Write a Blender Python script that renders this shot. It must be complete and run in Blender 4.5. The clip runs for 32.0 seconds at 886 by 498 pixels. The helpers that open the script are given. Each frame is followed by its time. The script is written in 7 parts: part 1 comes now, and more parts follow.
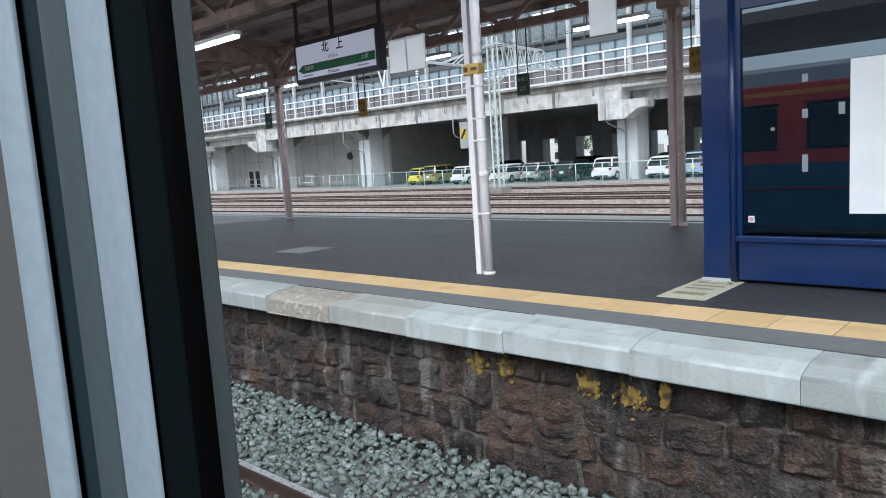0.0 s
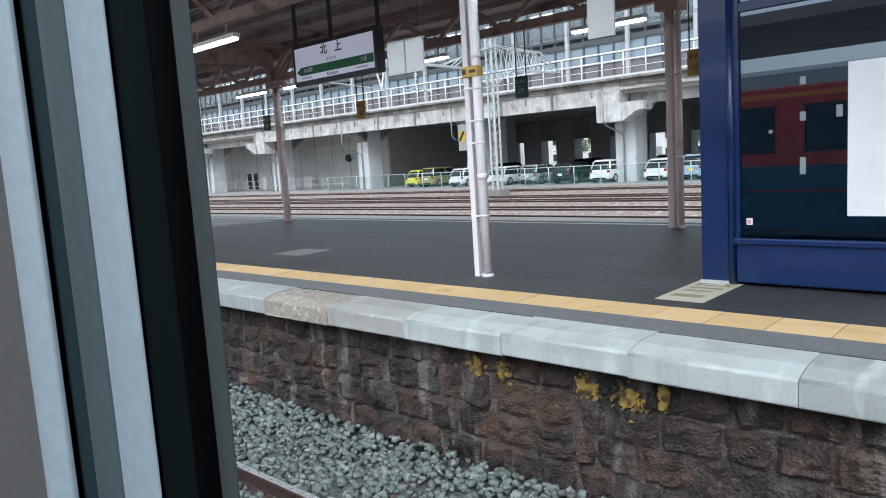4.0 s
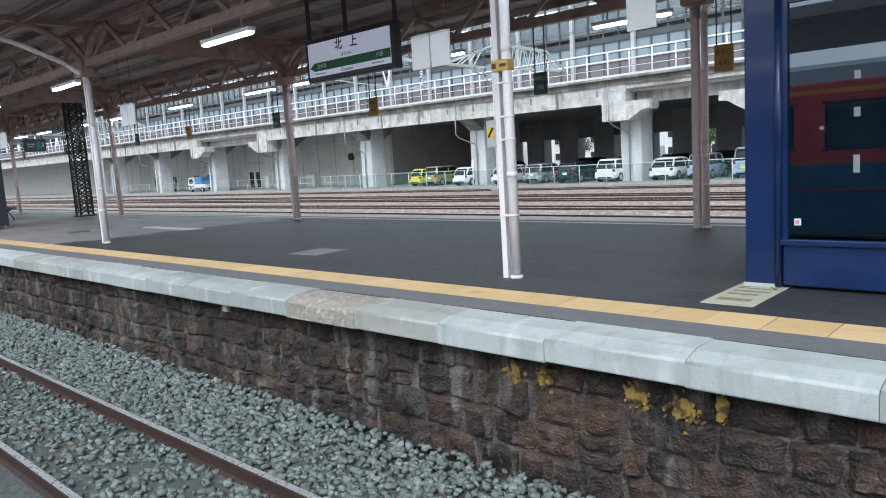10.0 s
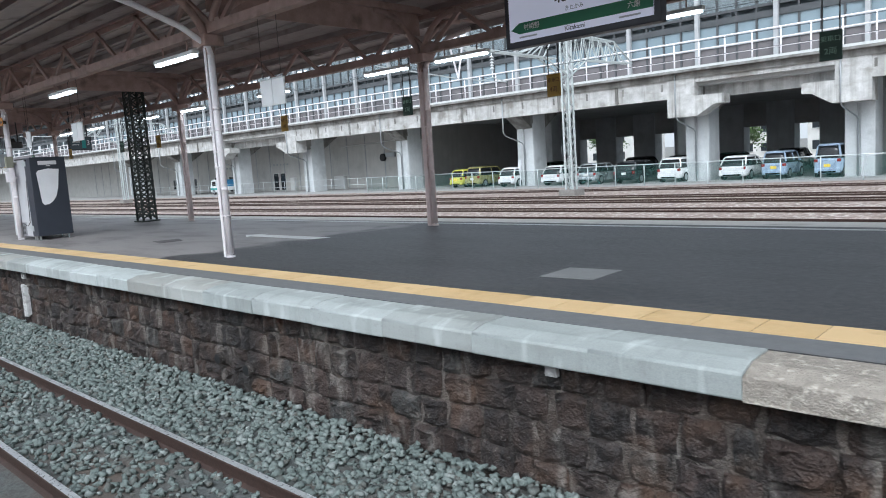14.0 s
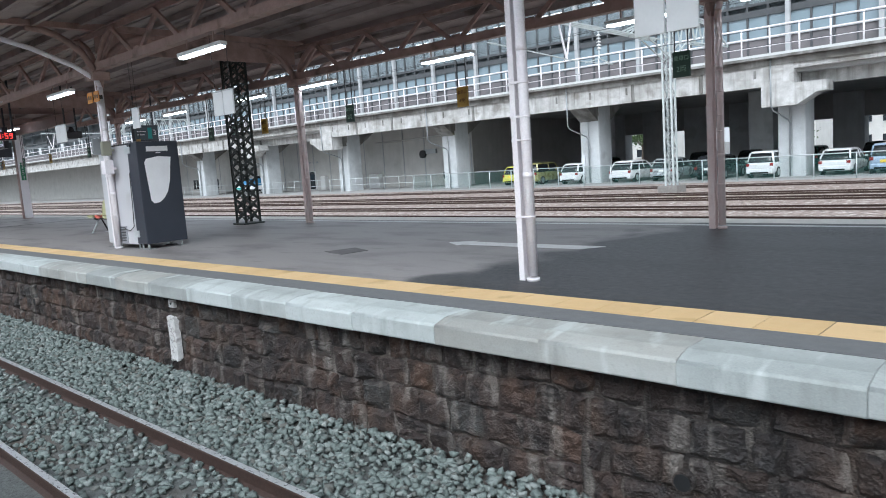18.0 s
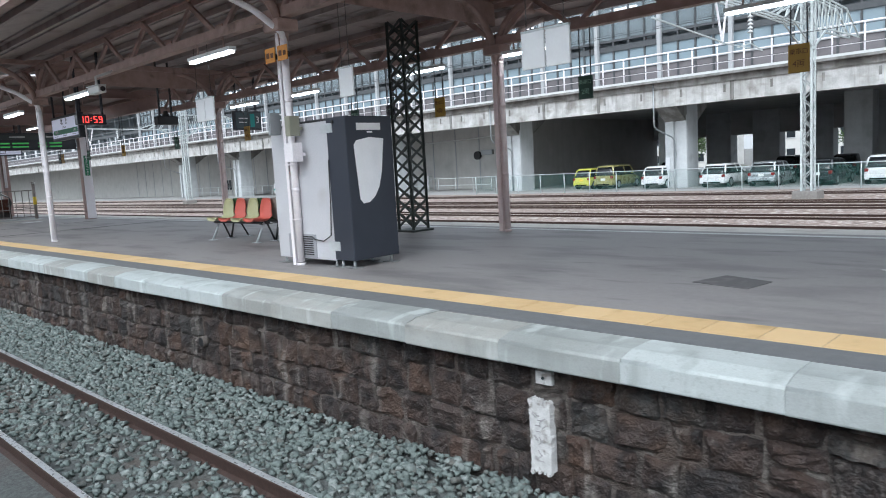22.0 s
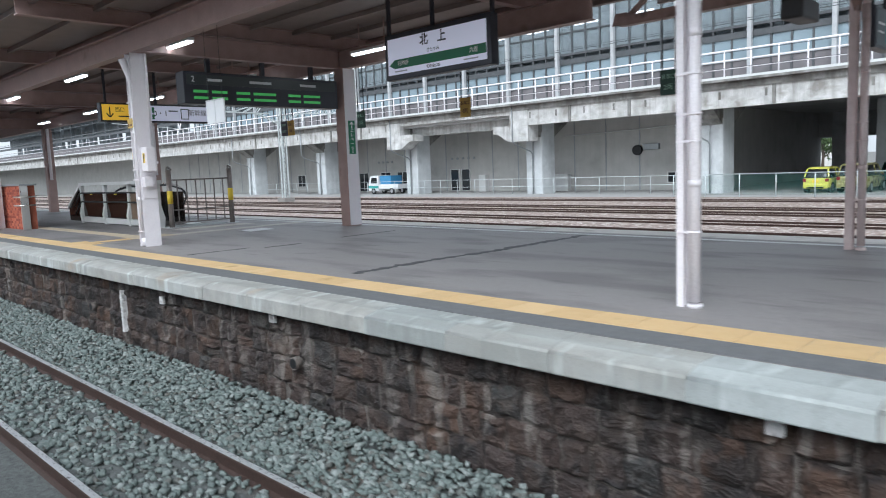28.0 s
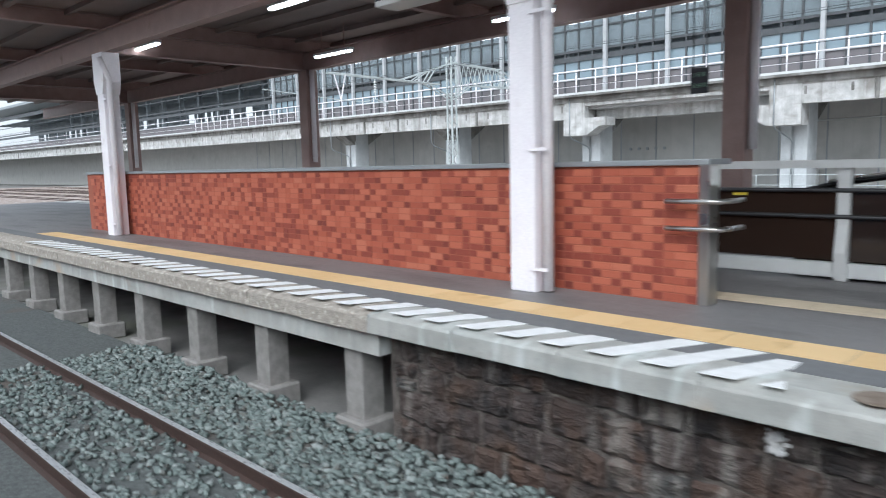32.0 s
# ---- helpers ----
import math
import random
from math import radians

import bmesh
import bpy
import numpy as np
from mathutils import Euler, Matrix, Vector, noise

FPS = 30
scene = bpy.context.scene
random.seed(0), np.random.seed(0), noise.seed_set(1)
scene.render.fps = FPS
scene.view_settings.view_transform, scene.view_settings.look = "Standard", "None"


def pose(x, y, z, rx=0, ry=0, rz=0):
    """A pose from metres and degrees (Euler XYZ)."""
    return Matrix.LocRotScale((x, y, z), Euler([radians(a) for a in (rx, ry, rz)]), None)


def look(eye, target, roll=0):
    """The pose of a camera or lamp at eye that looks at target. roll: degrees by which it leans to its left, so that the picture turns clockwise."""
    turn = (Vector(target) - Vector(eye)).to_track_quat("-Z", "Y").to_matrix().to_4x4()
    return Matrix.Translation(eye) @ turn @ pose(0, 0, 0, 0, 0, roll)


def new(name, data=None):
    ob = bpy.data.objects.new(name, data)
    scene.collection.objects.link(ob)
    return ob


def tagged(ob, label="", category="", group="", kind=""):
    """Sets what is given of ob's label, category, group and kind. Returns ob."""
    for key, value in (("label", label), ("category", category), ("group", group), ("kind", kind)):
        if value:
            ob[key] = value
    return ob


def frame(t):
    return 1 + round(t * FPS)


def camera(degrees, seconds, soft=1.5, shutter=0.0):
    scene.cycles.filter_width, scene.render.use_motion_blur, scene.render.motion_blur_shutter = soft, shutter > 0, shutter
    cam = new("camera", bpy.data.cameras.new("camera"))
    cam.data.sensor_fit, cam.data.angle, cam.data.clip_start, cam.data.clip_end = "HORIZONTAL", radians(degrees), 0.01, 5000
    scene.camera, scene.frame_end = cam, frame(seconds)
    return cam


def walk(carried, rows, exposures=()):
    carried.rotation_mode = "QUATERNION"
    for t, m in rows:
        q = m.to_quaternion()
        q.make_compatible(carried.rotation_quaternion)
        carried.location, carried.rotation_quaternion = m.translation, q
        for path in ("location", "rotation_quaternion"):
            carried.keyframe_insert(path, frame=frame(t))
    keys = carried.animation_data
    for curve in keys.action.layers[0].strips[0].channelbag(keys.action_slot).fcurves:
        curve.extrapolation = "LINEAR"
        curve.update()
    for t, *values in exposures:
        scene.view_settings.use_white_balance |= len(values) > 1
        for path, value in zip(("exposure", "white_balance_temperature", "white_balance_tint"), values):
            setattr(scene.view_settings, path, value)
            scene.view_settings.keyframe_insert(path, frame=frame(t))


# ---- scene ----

EXPOSURE, SKY, SUN, TUBES = 0.99, 0.11, 1.15, 4.6

# ---- the camera and its way: seconds, x, y, z, yaw, pitch, roll ----
cam = camera(63.37, 32.0, soft=1.0, shutter=0.22)
PATH = [
    (0.0, 0.000, -0.009, 1.230, 42.70, -7.32, 3.67),
    (0.5, 0.000, -0.009, 1.230, 42.58, -7.33, 3.86),
    (1.0, 0.000, -0.009, 1.230, 42.44, -7.21, 3.93),
    (1.5, 0.000, -0.009, 1.230, 42.31, -7.36, 3.72),
    (2.0, 0.000, -0.009, 1.230, 42.52, -7.31, 3.79),
    (2.5, 0.000, -0.009, 1.230, 42.59, -7.24, 3.71),
    (3.0, 0.000, -0.009, 1.230, 42.51, -7.18, 3.78),
    (3.5, 0.000, -0.009, 1.230, 42.62, -7.14, 3.62),
    (5.5, 0.000, -0.009, 1.230, 42.42, -7.17, 3.73),
    (6.0, 0.000, -0.009, 1.230, 42.45, -7.06, 3.72),
    (6.5, 0.000, -0.009, 1.230, 42.57, -7.11, 3.66),
    (7.0, 0.000, -0.009, 1.230, 42.62, -7.17, 3.70),
    (7.5, 0.000, -0.009, 1.230, 42.44, -7.16, 3.70),
    (8.0, 0.000, -0.009, 1.230, 42.55, -7.08, 3.81),
    (8.5, -0.004, -0.009, 1.230, 42.59, -7.10, 3.73),
    (9.0, -0.020, -0.009, 1.231, 42.85, -7.10, 3.62),
    (9.5, -0.186, -0.008, 1.233, 42.83, -7.09, 3.72),
    (10.0, -0.375, -0.006, 1.229, 42.61, -7.23, 3.47),
    (10.5, -0.619, 0.000, 1.233, 42.79, -7.21, 3.25),
    (11.0, -0.950, 0.006, 1.237, 42.95, -7.09, 3.24),
    (11.5, -1.397, -0.011, 1.239, 42.96, -7.11, 3.27),
    (12.0, -1.891, -0.034, 1.244, 43.06, -7.08, 3.45),
    (12.5, -2.545, -0.013, 1.248, 43.16, -7.01, 3.51),
    (13.0, -3.221, -0.027, 1.249, 43.15, -7.03, 3.53),
    (13.5, -3.955, -0.003, 1.249, 43.02, -7.04, 3.61),
    (15.5, -6.795, -0.019, 1.232, 43.07, -7.00, 3.93),
    (16.0, -7.557, -0.017, 1.235, 43.06, -6.99, 3.97),
    (16.5, -8.295, 0.002, 1.232, 42.83, -7.02, 4.16),
    (17.0, -8.995, 0.006, 1.231, 42.89, -6.93, 4.09),
    (17.5, -9.668, 0.010, 1.227, 42.86, -7.13, 3.88),
    (18.0, -10.284, 0.013, 1.226, 43.04, -7.03, 3.95),
    (18.5, -10.948, -0.002, 1.226, 42.78, -7.01, 3.80),
    (19.0, -11.616, 0.027, 1.238, 43.12, -6.86, 3.65),
    (19.5, -12.326, -0.010, 1.241, 43.09, -7.05, 3.43),
    (20.0, -13.037, 0.007, 1.242, 43.20, -6.76, 3.35),
    (20.5, -13.721, 0.011, 1.248, 43.58, -6.71, 3.32),
    (21.0, -14.412, 0.004, 1.250, 43.62, -6.94, 3.43),
    (21.5, -15.112, -0.001, 1.245, 43.76, -6.84, 3.48),
    (22.0, -15.836, 0.007, 1.247, 43.95, -6.66, 3.27),
    (22.5, -16.636, 0.015, 1.252, 44.05, -6.69, 3.38),
    (23.0, -17.506, 0.023, 1.251, 44.12, -6.95, 3.06),
    (23.5, -18.493, 0.016, 1.247, 44.12, -7.07, 2.88),
    (24.0, -19.586, -0.007, 1.243, 44.04, -6.94, 3.04),
    (24.5, -20.763, 0.012, 1.244, 44.42, -6.93, 3.00),
    (25.0, -22.041, 0.000, 1.239, 44.25, -6.94, 3.07),
    (25.5, -23.333, 0.000, 1.238, 43.82, -6.81, 2.86),
    (26.0, -24.695, 0.010, 1.236, 43.39, -6.89, 2.56),
    (26.5, -26.180, -0.009, 1.242, 43.89, -6.78, 2.51),
    (28.5, -33.193, 0.011, 1.240, 44.67, -6.40, 2.37),
    (29.0, -35.281, -0.002, 1.238, 44.86, -6.34, 2.58),
    (29.5, -37.447, -0.017, 1.239, 44.82, -6.41, 2.55),
    (30.0, -39.602, 0.013, 1.234, 44.40, -6.62, 2.84),
    (30.5, -41.974, -0.000, 1.247, 44.18, -6.91, 2.95),
    (31.0, -44.563, -0.009, 1.243, 44.43, -6.61, 2.47),
    (31.5, -47.392, 0.017, 1.247, 44.60, -6.21, 1.95),
    (32.0, -50.358, 0.030, 1.255, 44.48, -6.81, 1.34),
]
walk(cam, [(t, pose(x, y, z, 90 + pitch, roll, yaw)) for t, x, y, z, yaw, pitch, roll in PATH], [(0.0, EXPOSURE, 5760.0, 6.0), (32.0, EXPOSURE, 5760.0, 6.0)])
# ---- world and daylight: an overcast noon ----
world = bpy.data.worlds.new("overcast_sky")
scene.world = world
world.use_nodes = True
wn, wl = world.node_tree.nodes, world.node_tree.links
wn.clear()
sky = wn.new("ShaderNodeTexSky")
sky.sky_type, sky.sun_disc = "NISHITA", False
sky.sun_elevation, sky.sun_rotation = radians(42), radians(165)
sky.air_density, sky.dust_density, sky.ozone_density = 1.0, 4.0, 1.0
grey = wn.new("ShaderNodeHueSaturation")
grey.inputs["Saturation"].default_value = 0.35
wbg, wout = wn.new("ShaderNodeBackground"), wn.new("ShaderNodeOutputWorld")
wbg.inputs["Strength"].default_value = SKY
wl.new(sky.outputs["Color"], grey.inputs["Color"])
veil = wn.new("ShaderNodeMix")
veil.data_type = "RGBA"
veil.inputs[0].default_value, veil.inputs[7].default_value = 0.5, (6.85, 6.95, 7.05, 1)
wl.new(grey.outputs["Color"], veil.inputs[6])
wl.new(veil.outputs[2], wbg.inputs["Color"])
wl.new(wbg.outputs["Background"], wout.inputs["Surface"])

sun = new("sun", bpy.data.lights.new("sun", "SUN"))
sun.data.energy, sun.data.angle, sun.data.color = SUN, radians(40), (1.0, 0.97, 0.94)
sun.matrix_world = look((28, -36, 38), (0, 0, 0))
# ---- mesh tools ----
def bx(bm, x0, x1, y0, y1, z0, z1):
    v = [bm.verts.new((x, y, z)) for z in (z0, z1) for y in (y0, y1) for x in (x0, x1)]
    for f in ((0, 2, 3, 1), (4, 5, 7, 6), (0, 1, 5, 4), (2, 6, 7, 3), (0, 4, 6, 2), (1, 3, 7, 5)):
        bm.faces.new([v[i] for i in f])
    return bm


def box(x0, x1, y0, y1, z0, z1, b=0.0):
    bm = bx(bmesh.new(), x0, x1, y0, y1, z0, z1)
    if b:
        bmesh.ops.bevel(bm, geom=bm.edges[:], offset=b, segments=2, affect="EDGES", profile=0.6)
    return bm


def cyl(bm, p, q, r, n=12, r2=None):
    p, q = Vector(p), Vector(q)
    d = (q - p).normalized()
    a = d.orthogonal().normalized()
    c = d.cross(a)
    rings = []
    for o, rr in ((p, r), (q, r if r2 is None else r2)):
        rings.append([bm.verts.new(o + rr * (math.cos(2 * math.pi * i / n) * a + math.sin(2 * math.pi * i / n) * c)) for i in range(n)])
    for i in range(n):
        f = bm.faces.new((rings[0][i], rings[0][(i + 1) % n], rings[1][(i + 1) % n], rings[1][i]))
        f.smooth = n > 6
    bm.faces.new(rings[0][::-1])
    bm.faces.new(rings[1])
    return bm


def tube(bm, pts, r, n=8):
    pts = [Vector(p) for p in pts]
    rings, a = [], None
    for i, p in enumerate(pts):
        d = (pts[min(i + 1, len(pts) - 1)] - pts[max(i - 1, 0)]).normalized()
        a = d.orthogonal().normalized() if a is None else (a - d * a.dot(d)).normalized()
        c = d.cross(a)
        rings.append([bm.verts.new(p + r * (math.cos(2 * math.pi * k / n) * a + math.sin(2 * math.pi * k / n) * c)) for k in range(n)])
    for s, t in zip(rings, rings[1:]):
        for k in range(n):
            bm.faces.new((s[k], s[(k + 1) % n], t[(k + 1) % n], t[k])).smooth = True
    bm.faces.new(rings[0][::-1])
    bm.faces.new(rings[-1])
    return bm


def bar(bm, p, q, w, h):
    """A rectangular bar from p to q, w wide sideways and h high."""
    p, q = Vector(p), Vector(q)
    d = (q - p).normalized()
    s = d.cross(Vector((0, 0, 1)))
    s = Vector((1, 0, 0)) if s.length < 1e-4 else s.normalized()
    u = s.cross(d)
    v = [bm.verts.new(o + s * (w / 2 * i) + u * (h / 2 * j)) for o in (p, q) for i, j in ((-1, -1), (1, -1), (1, 1), (-1, 1))]
    for f in ((3, 2, 1, 0), (4, 5, 6, 7), (0, 1, 5, 4), (1, 2, 6, 5), (2, 3, 7, 6), (3, 0, 4, 7)):
        bm.faces.new([v[i] for i in f])
    return bm


def prism(poly, axis, a, b, bm=None):
    """A prism on a flat polygon: axis 'x' takes (y, z) points, 'y' takes (x, z), 'z' takes (x, y)."""
    bm = bm or bmesh.new()
    put3 = {"x": lambda p, t: (t, *p), "y": lambda p, t: (p[0], t, p[1]), "z": lambda p, t: (*p, t)}[axis]
    lo, hi = [bm.verts.new(put3(p, a)) for p in poly], [bm.verts.new(put3(p, b)) for p in poly]
    bm.faces.new(lo[::-1])
    bm.faces.new(hi)
    for i in range(len(poly)):
        j = (i + 1) % len(poly)
        bm.faces.new((lo[i], lo[j], hi[j], hi[i]))
    bmesh.ops.recalc_face_normals(bm, faces=bm.faces[:])
    return bm


def chamfer(bm, b, seg=2):
    bmesh.ops.bevel(bm, geom=bm.edges[:], offset=b, segments=seg, affect="EDGES", profile=0.6)
    return bm


def mesh_of(name, bm, material):
    me = bpy.data.meshes.new(name)
    bm.to_mesh(me)
    bm.free()
    me.materials.append(material)
    return me


def part(name, bm, material, parent, label=""):
    ob = new(name, mesh_of(name, bm, material) if isinstance(bm, bmesh.types.BMesh) else bm)
    ob.parent = parent
    return tagged(ob, label)


def thing(name, at, label, category, group="", kind="", turn=0.0):
    ob = new(name)
    ob.empty_display_size = 0.2
    ob.matrix_basis = pose(*at, 0, 0, turn)
    return tagged(ob, label, category, group, kind)


def solo(name, bm, material, label, category, group="", kind="", at=(0, 0, 0), turn=0.0):
    ob = new(name, mesh_of(name, bm, material))
    ob.matrix_basis = pose(*at, 0, 0, turn)
    return tagged(ob, label, category, group, kind)


def words(text, size, material, parent, m, name="lettering", label="", bold=0.0, squash=1.0):
    """Raised lettering under a thing, centred on the pose m, facing its +z."""
    cu = bpy.data.curves.new(name, "FONT")
    cu.body, cu.size, cu.align_x, cu.align_y, cu.extrude, cu.offset = text, size, "CENTER", "CENTER", 0.001, bold
    tmp = bpy.data.objects.new(name, cu)
    me = bpy.data.meshes.new_from_object(tmp)
    bpy.data.objects.remove(tmp)
    me.transform(m @ Matrix.Diagonal((squash, 1, 1, 1)))
    me.materials.clear()
    me.materials.append(material)
    ob = new(name, me)
    ob.parent = parent
    return tagged(ob, label)


def facing_track(x, y, z):
    return pose(x, y, z, 90, 0, 0)


def facing_plus_x(x, y, z):
    return pose(x, y, z, 90, 0, 90)
# ---- materials ----
def mat(name, c1, c2=None, rough=0.6, metal=0.0, scale=6.0, fine=70.0, bump=0.08, stain=None, stain_scale=0.8, stain_at=0.55,
        streak=0.0, pick="", shades=(), spec=0.5, coat=0.0, band=None, deep=0.02, blend=0.7, speck=0.35):
    """A worn surface: two-scale grain from c1 to c2, stains, vertical streaks, relief. pick: 'object' or 'island' spreads shades."""
    m = bpy.data.materials.new(name)
    m.use_nodes = True
    n, l = m.node_tree.nodes, m.node_tree.links
    bsdf = n["Principled BSDF"]
    c2 = c2 or tuple(min(1, c * 1.18) for c in c1)
    geo = n.new("ShaderNodeNewGeometry")
    where = geo.outputs["Position"]

    def grain(s, detail=4.0, stretch=None):
        t = n.new("ShaderNodeTexNoise")
        t.inputs["Scale"].default_value, t.inputs["Detail"].default_value = s, detail
        if stretch:
            mp = n.new("ShaderNodeMapping")
            mp.inputs["Scale"].default_value = stretch
            l.new(where, mp.inputs["Vector"])
            l.new(mp.outputs["Vector"], t.inputs["Vector"])
        else:
            l.new(where, t.inputs["Vector"])
        return t.outputs["Fac"]

    def mix(fac, a, b, kind="MIX"):
        x = n.new("ShaderNodeMix")
        x.data_type, x.blend_type = "RGBA", kind
        for s, v in ((x.inputs[0], fac), (x.inputs[6], a), (x.inputs[7], b)):
            if isinstance(v, bpy.types.NodeSocket):
                l.new(v, s)
            else:
                s.default_value = v if isinstance(v, (int, float)) else (*v[:3], 1)
        return x.outputs[2]

    def ramp(fac, stops):
        r = n.new("ShaderNodeValToRGB")
        while len(r.color_ramp.elements) < len(stops):
            r.color_ramp.elements.new(0.5)
        for e, (p, c) in zip(r.color_ramp.elements, stops):
            e.position, e.color = p, (*c, 1) if not isinstance(c, (int, float)) else (c, c, c, 1)
        l.new(fac, r.inputs["Fac"])
        return r.outputs["Color"]

    g1, g2 = grain(scale), grain(fine, 3.0)
    if pick:
        src = n.new("ShaderNodeObjectInfo").outputs["Random"] if pick == "object" else geo.outputs["Random Per Island"]
        rr = n.new("ShaderNodeValToRGB")
        rr.color_ramp.interpolation = "CONSTANT"
        while len(rr.color_ramp.elements) < len(shades):
            rr.color_ramp.elements.new(0.5)
        for i, e in enumerate(rr.color_ramp.elements):
            e.position, e.color = i / len(shades), (*shades[i], 1)
        l.new(src, rr.inputs["Fac"])
        col = mix(ramp(g1, [(0.3, 0.0), (0.75, blend)]), rr.outputs["Color"], c2)
    else:
        col = mix(ramp(g1, [(0.32, 0.0), (0.68, 1.0)]), c1, c2)
    col = mix(speck, col, ramp(g2, [(0.25, (0.55, 0.55, 0.55)), (0.75, (1.0, 1.0, 1.0))]), "MULTIPLY")
    if stain:
        col = mix(ramp(grain(stain_scale, 6.0), [(stain_at, 0.0), (stain_at + 0.13, 0.85)]), col, stain)
    if streak:
        col = mix(ramp(grain(1.0, 5.0, (2.2, 2.2, 0.16)), [(0.48, 0.0), (0.66, streak)]), col, stain or tuple(c * 0.35 for c in c1))
    if band:
        col = band(n, l, where, mix, ramp, grain, col)
    l.new(col, bsdf.inputs["Base Color"])
    rg = n.new("ShaderNodeMapRange")
    rg.inputs["To Min"].default_value, rg.inputs["To Max"].default_value = max(0.03, rough - 0.12), min(1, rough + 0.12)
    l.new(g1, rg.inputs["Value"])
    l.new(rg.outputs["Result"], bsdf.inputs["Roughness"])
    bsdf.inputs["Metallic"].default_value = metal
    bsdf.inputs["Specular IOR Level"].default_value = spec
    bsdf.inputs["Coat Weight"].default_value = coat
    if bump:
        bp = n.new("ShaderNodeBump")
        bp.inputs["Strength"].default_value, bp.inputs["Distance"].default_value = bump, deep
        l.new(mix(0.5, g1, g2), bp.inputs["Height"])
        l.new(bp.outputs["Normal"], bsdf.inputs["Normal"])
    return m


def plain(name, c, rough=0.45, metal=0.0, coat=0.0):
    return mat(name, c, tuple(min(1, v * 1.08 + 0.004) for v in c), rough, metal, 3.0, 40.0, 0.008, coat=coat, speck=0.08)


def glow(name, c, strength):
    m = bpy.data.materials.new(name)
    m.use_nodes = True
    b = m.node_tree.nodes["Principled BSDF"]
    b.inputs["Base Color"].default_value = (*c, 1)
    b.inputs["Emission Color"].default_value = (*c, 1)
    b.inputs["Emission Strength"].default_value = strength
    return m


def glass(name, tint, rough=0.02, clear=0.0, ior=1.5, sheen=(1, 1, 1)):
    """A coated pane: tinted body with a mirror-like skin; clear lets that share of light straight through."""
    m = bpy.data.materials.new(name)
    m.use_nodes = True
    n, l = m.node_tree.nodes, m.node_tree.links
    b = n["Principled BSDF"]
    b.inputs["Base Color"].default_value = (*tint, 1)
    b.inputs["Roughness"].default_value = rough
    b.inputs["IOR"].default_value = ior
    b.inputs["Specular Tint"].default_value = (*sheen, 1)
    if clear:
        t, x = n.new("ShaderNodeBsdfTransparent"), n.new("ShaderNodeMixShader")
        x.inputs[0].default_value = clear
        l.new(b.outputs[0], x.inputs[1])
        l.new(t.outputs[0], x.inputs[2])
        l.new(x.outputs[0], n["Material Output"].inputs["Surface"])
    return m


def asphalt_patches(n, l, where, mix, ramp, grain, col):
    # the older, paler surface begins west of the arrow; dark repairs and damp marks lie across both
    sx = n.new("ShaderNodeSeparateXYZ")
    l.new(where, sx.inputs[0])
    wob = n.new("ShaderNodeMath")
    wob.operation = "MULTIPLY_ADD"
    wob.inputs[1].default_value = 3.2
    l.new(grain(0.7, 5.0), wob.inputs[0])
    l.new(sx.outputs["X"], wob.inputs[2])
    rg = n.new("ShaderNodeMapRange")
    rg.inputs["From Min"].default_value, rg.inputs["From Max"].default_value = -14.1, -13.6
    l.new(wob.outputs[0], rg.inputs["Value"])
    col = mix(rg.outputs["Result"], col, mix(grain(9.0), (0.030, 0.031, 0.033), (0.056, 0.057, 0.060)))
    west = n.new("ShaderNodeMapRange")   # gradually darker towards the stairs
    west.inputs["From Min"].default_value, west.inputs["From Max"].default_value = -47.0, -52.0
    l.new(sx.outputs["X"], west.inputs["Value"])
    col = mix(west.outputs["Result"], col, mix(grain(7.0), (0.150, 0.145, 0.146), (0.198, 0.190, 0.190)))
    soft = ramp(grain(1.0, 4.0, (0.55, 1.5, 1.0)), [(0.49, 0.0), (0.64, 0.7)])
    col = mix(soft, col, (0.52, 0.52, 0.53), "MULTIPLY")
    return mix(ramp(grain(1.0, 5.0, (1.3, 4.5, 1.0)), [(0.60, 0.0), (0.72, 0.5)]), col, (0.45, 0.45, 0.46), "MULTIPLY")



ASPHALT = mat("platform_asphalt", (0.258, 0.242, 0.236), (0.325, 0.306, 0.298), 0.5, scale=14, fine=160, bump=0.2, band=asphalt_patches, spec=0.5)
COPING_PALE = mat("pale_beige_coping", (0.74, 0.71, 0.67), (0.84, 0.81, 0.77), 0.8, scale=3, fine=60, bump=0.1, stain=(0.4, 0.37, 0.33), stain_scale=1.5, stain_at=0.58)
KERB_STRIP = mat("kerb_strip_asphalt", (0.14, 0.145, 0.15), (0.18, 0.185, 0.19), 0.7, scale=10, fine=120, bump=0.15)


def cloudy(n, l, where, mix, ramp, grain, col):
    # pale scuffed clouds and darker weathering, drawn out along the platform
    col = mix(ramp(grain(1.0, 6.0, (0.9, 2.6, 2.6)), [(0.46, 0.0), (0.70, 0.40)]), col, (0.54, 0.58, 0.57))
    col = mix(ramp(grain(1.0, 7.0, (2.2, 3.2, 3.2)), [(0.52, 0.0), (0.72, 0.38)]), col, (0.22, 0.235, 0.22))
    col = mix(ramp(grain(34.0, 2.0), [(0.58, 0.0), (0.70, 0.22)]), col, (0.22, 0.23, 0.215))
    col = mix(ramp(grain(1.0, 5.0, (6.0, 3.0, 0.9)), [(0.55, 0.0), (0.70, 0.40)]), col, (0.20, 0.215, 0.20))
    return mix(ramp(grain(1.0, 6.0, (5.0, 2.0, 1.2)), [(0.57, 0.0), (0.68, 0.55)]), col, (0.60, 0.65, 0.635))


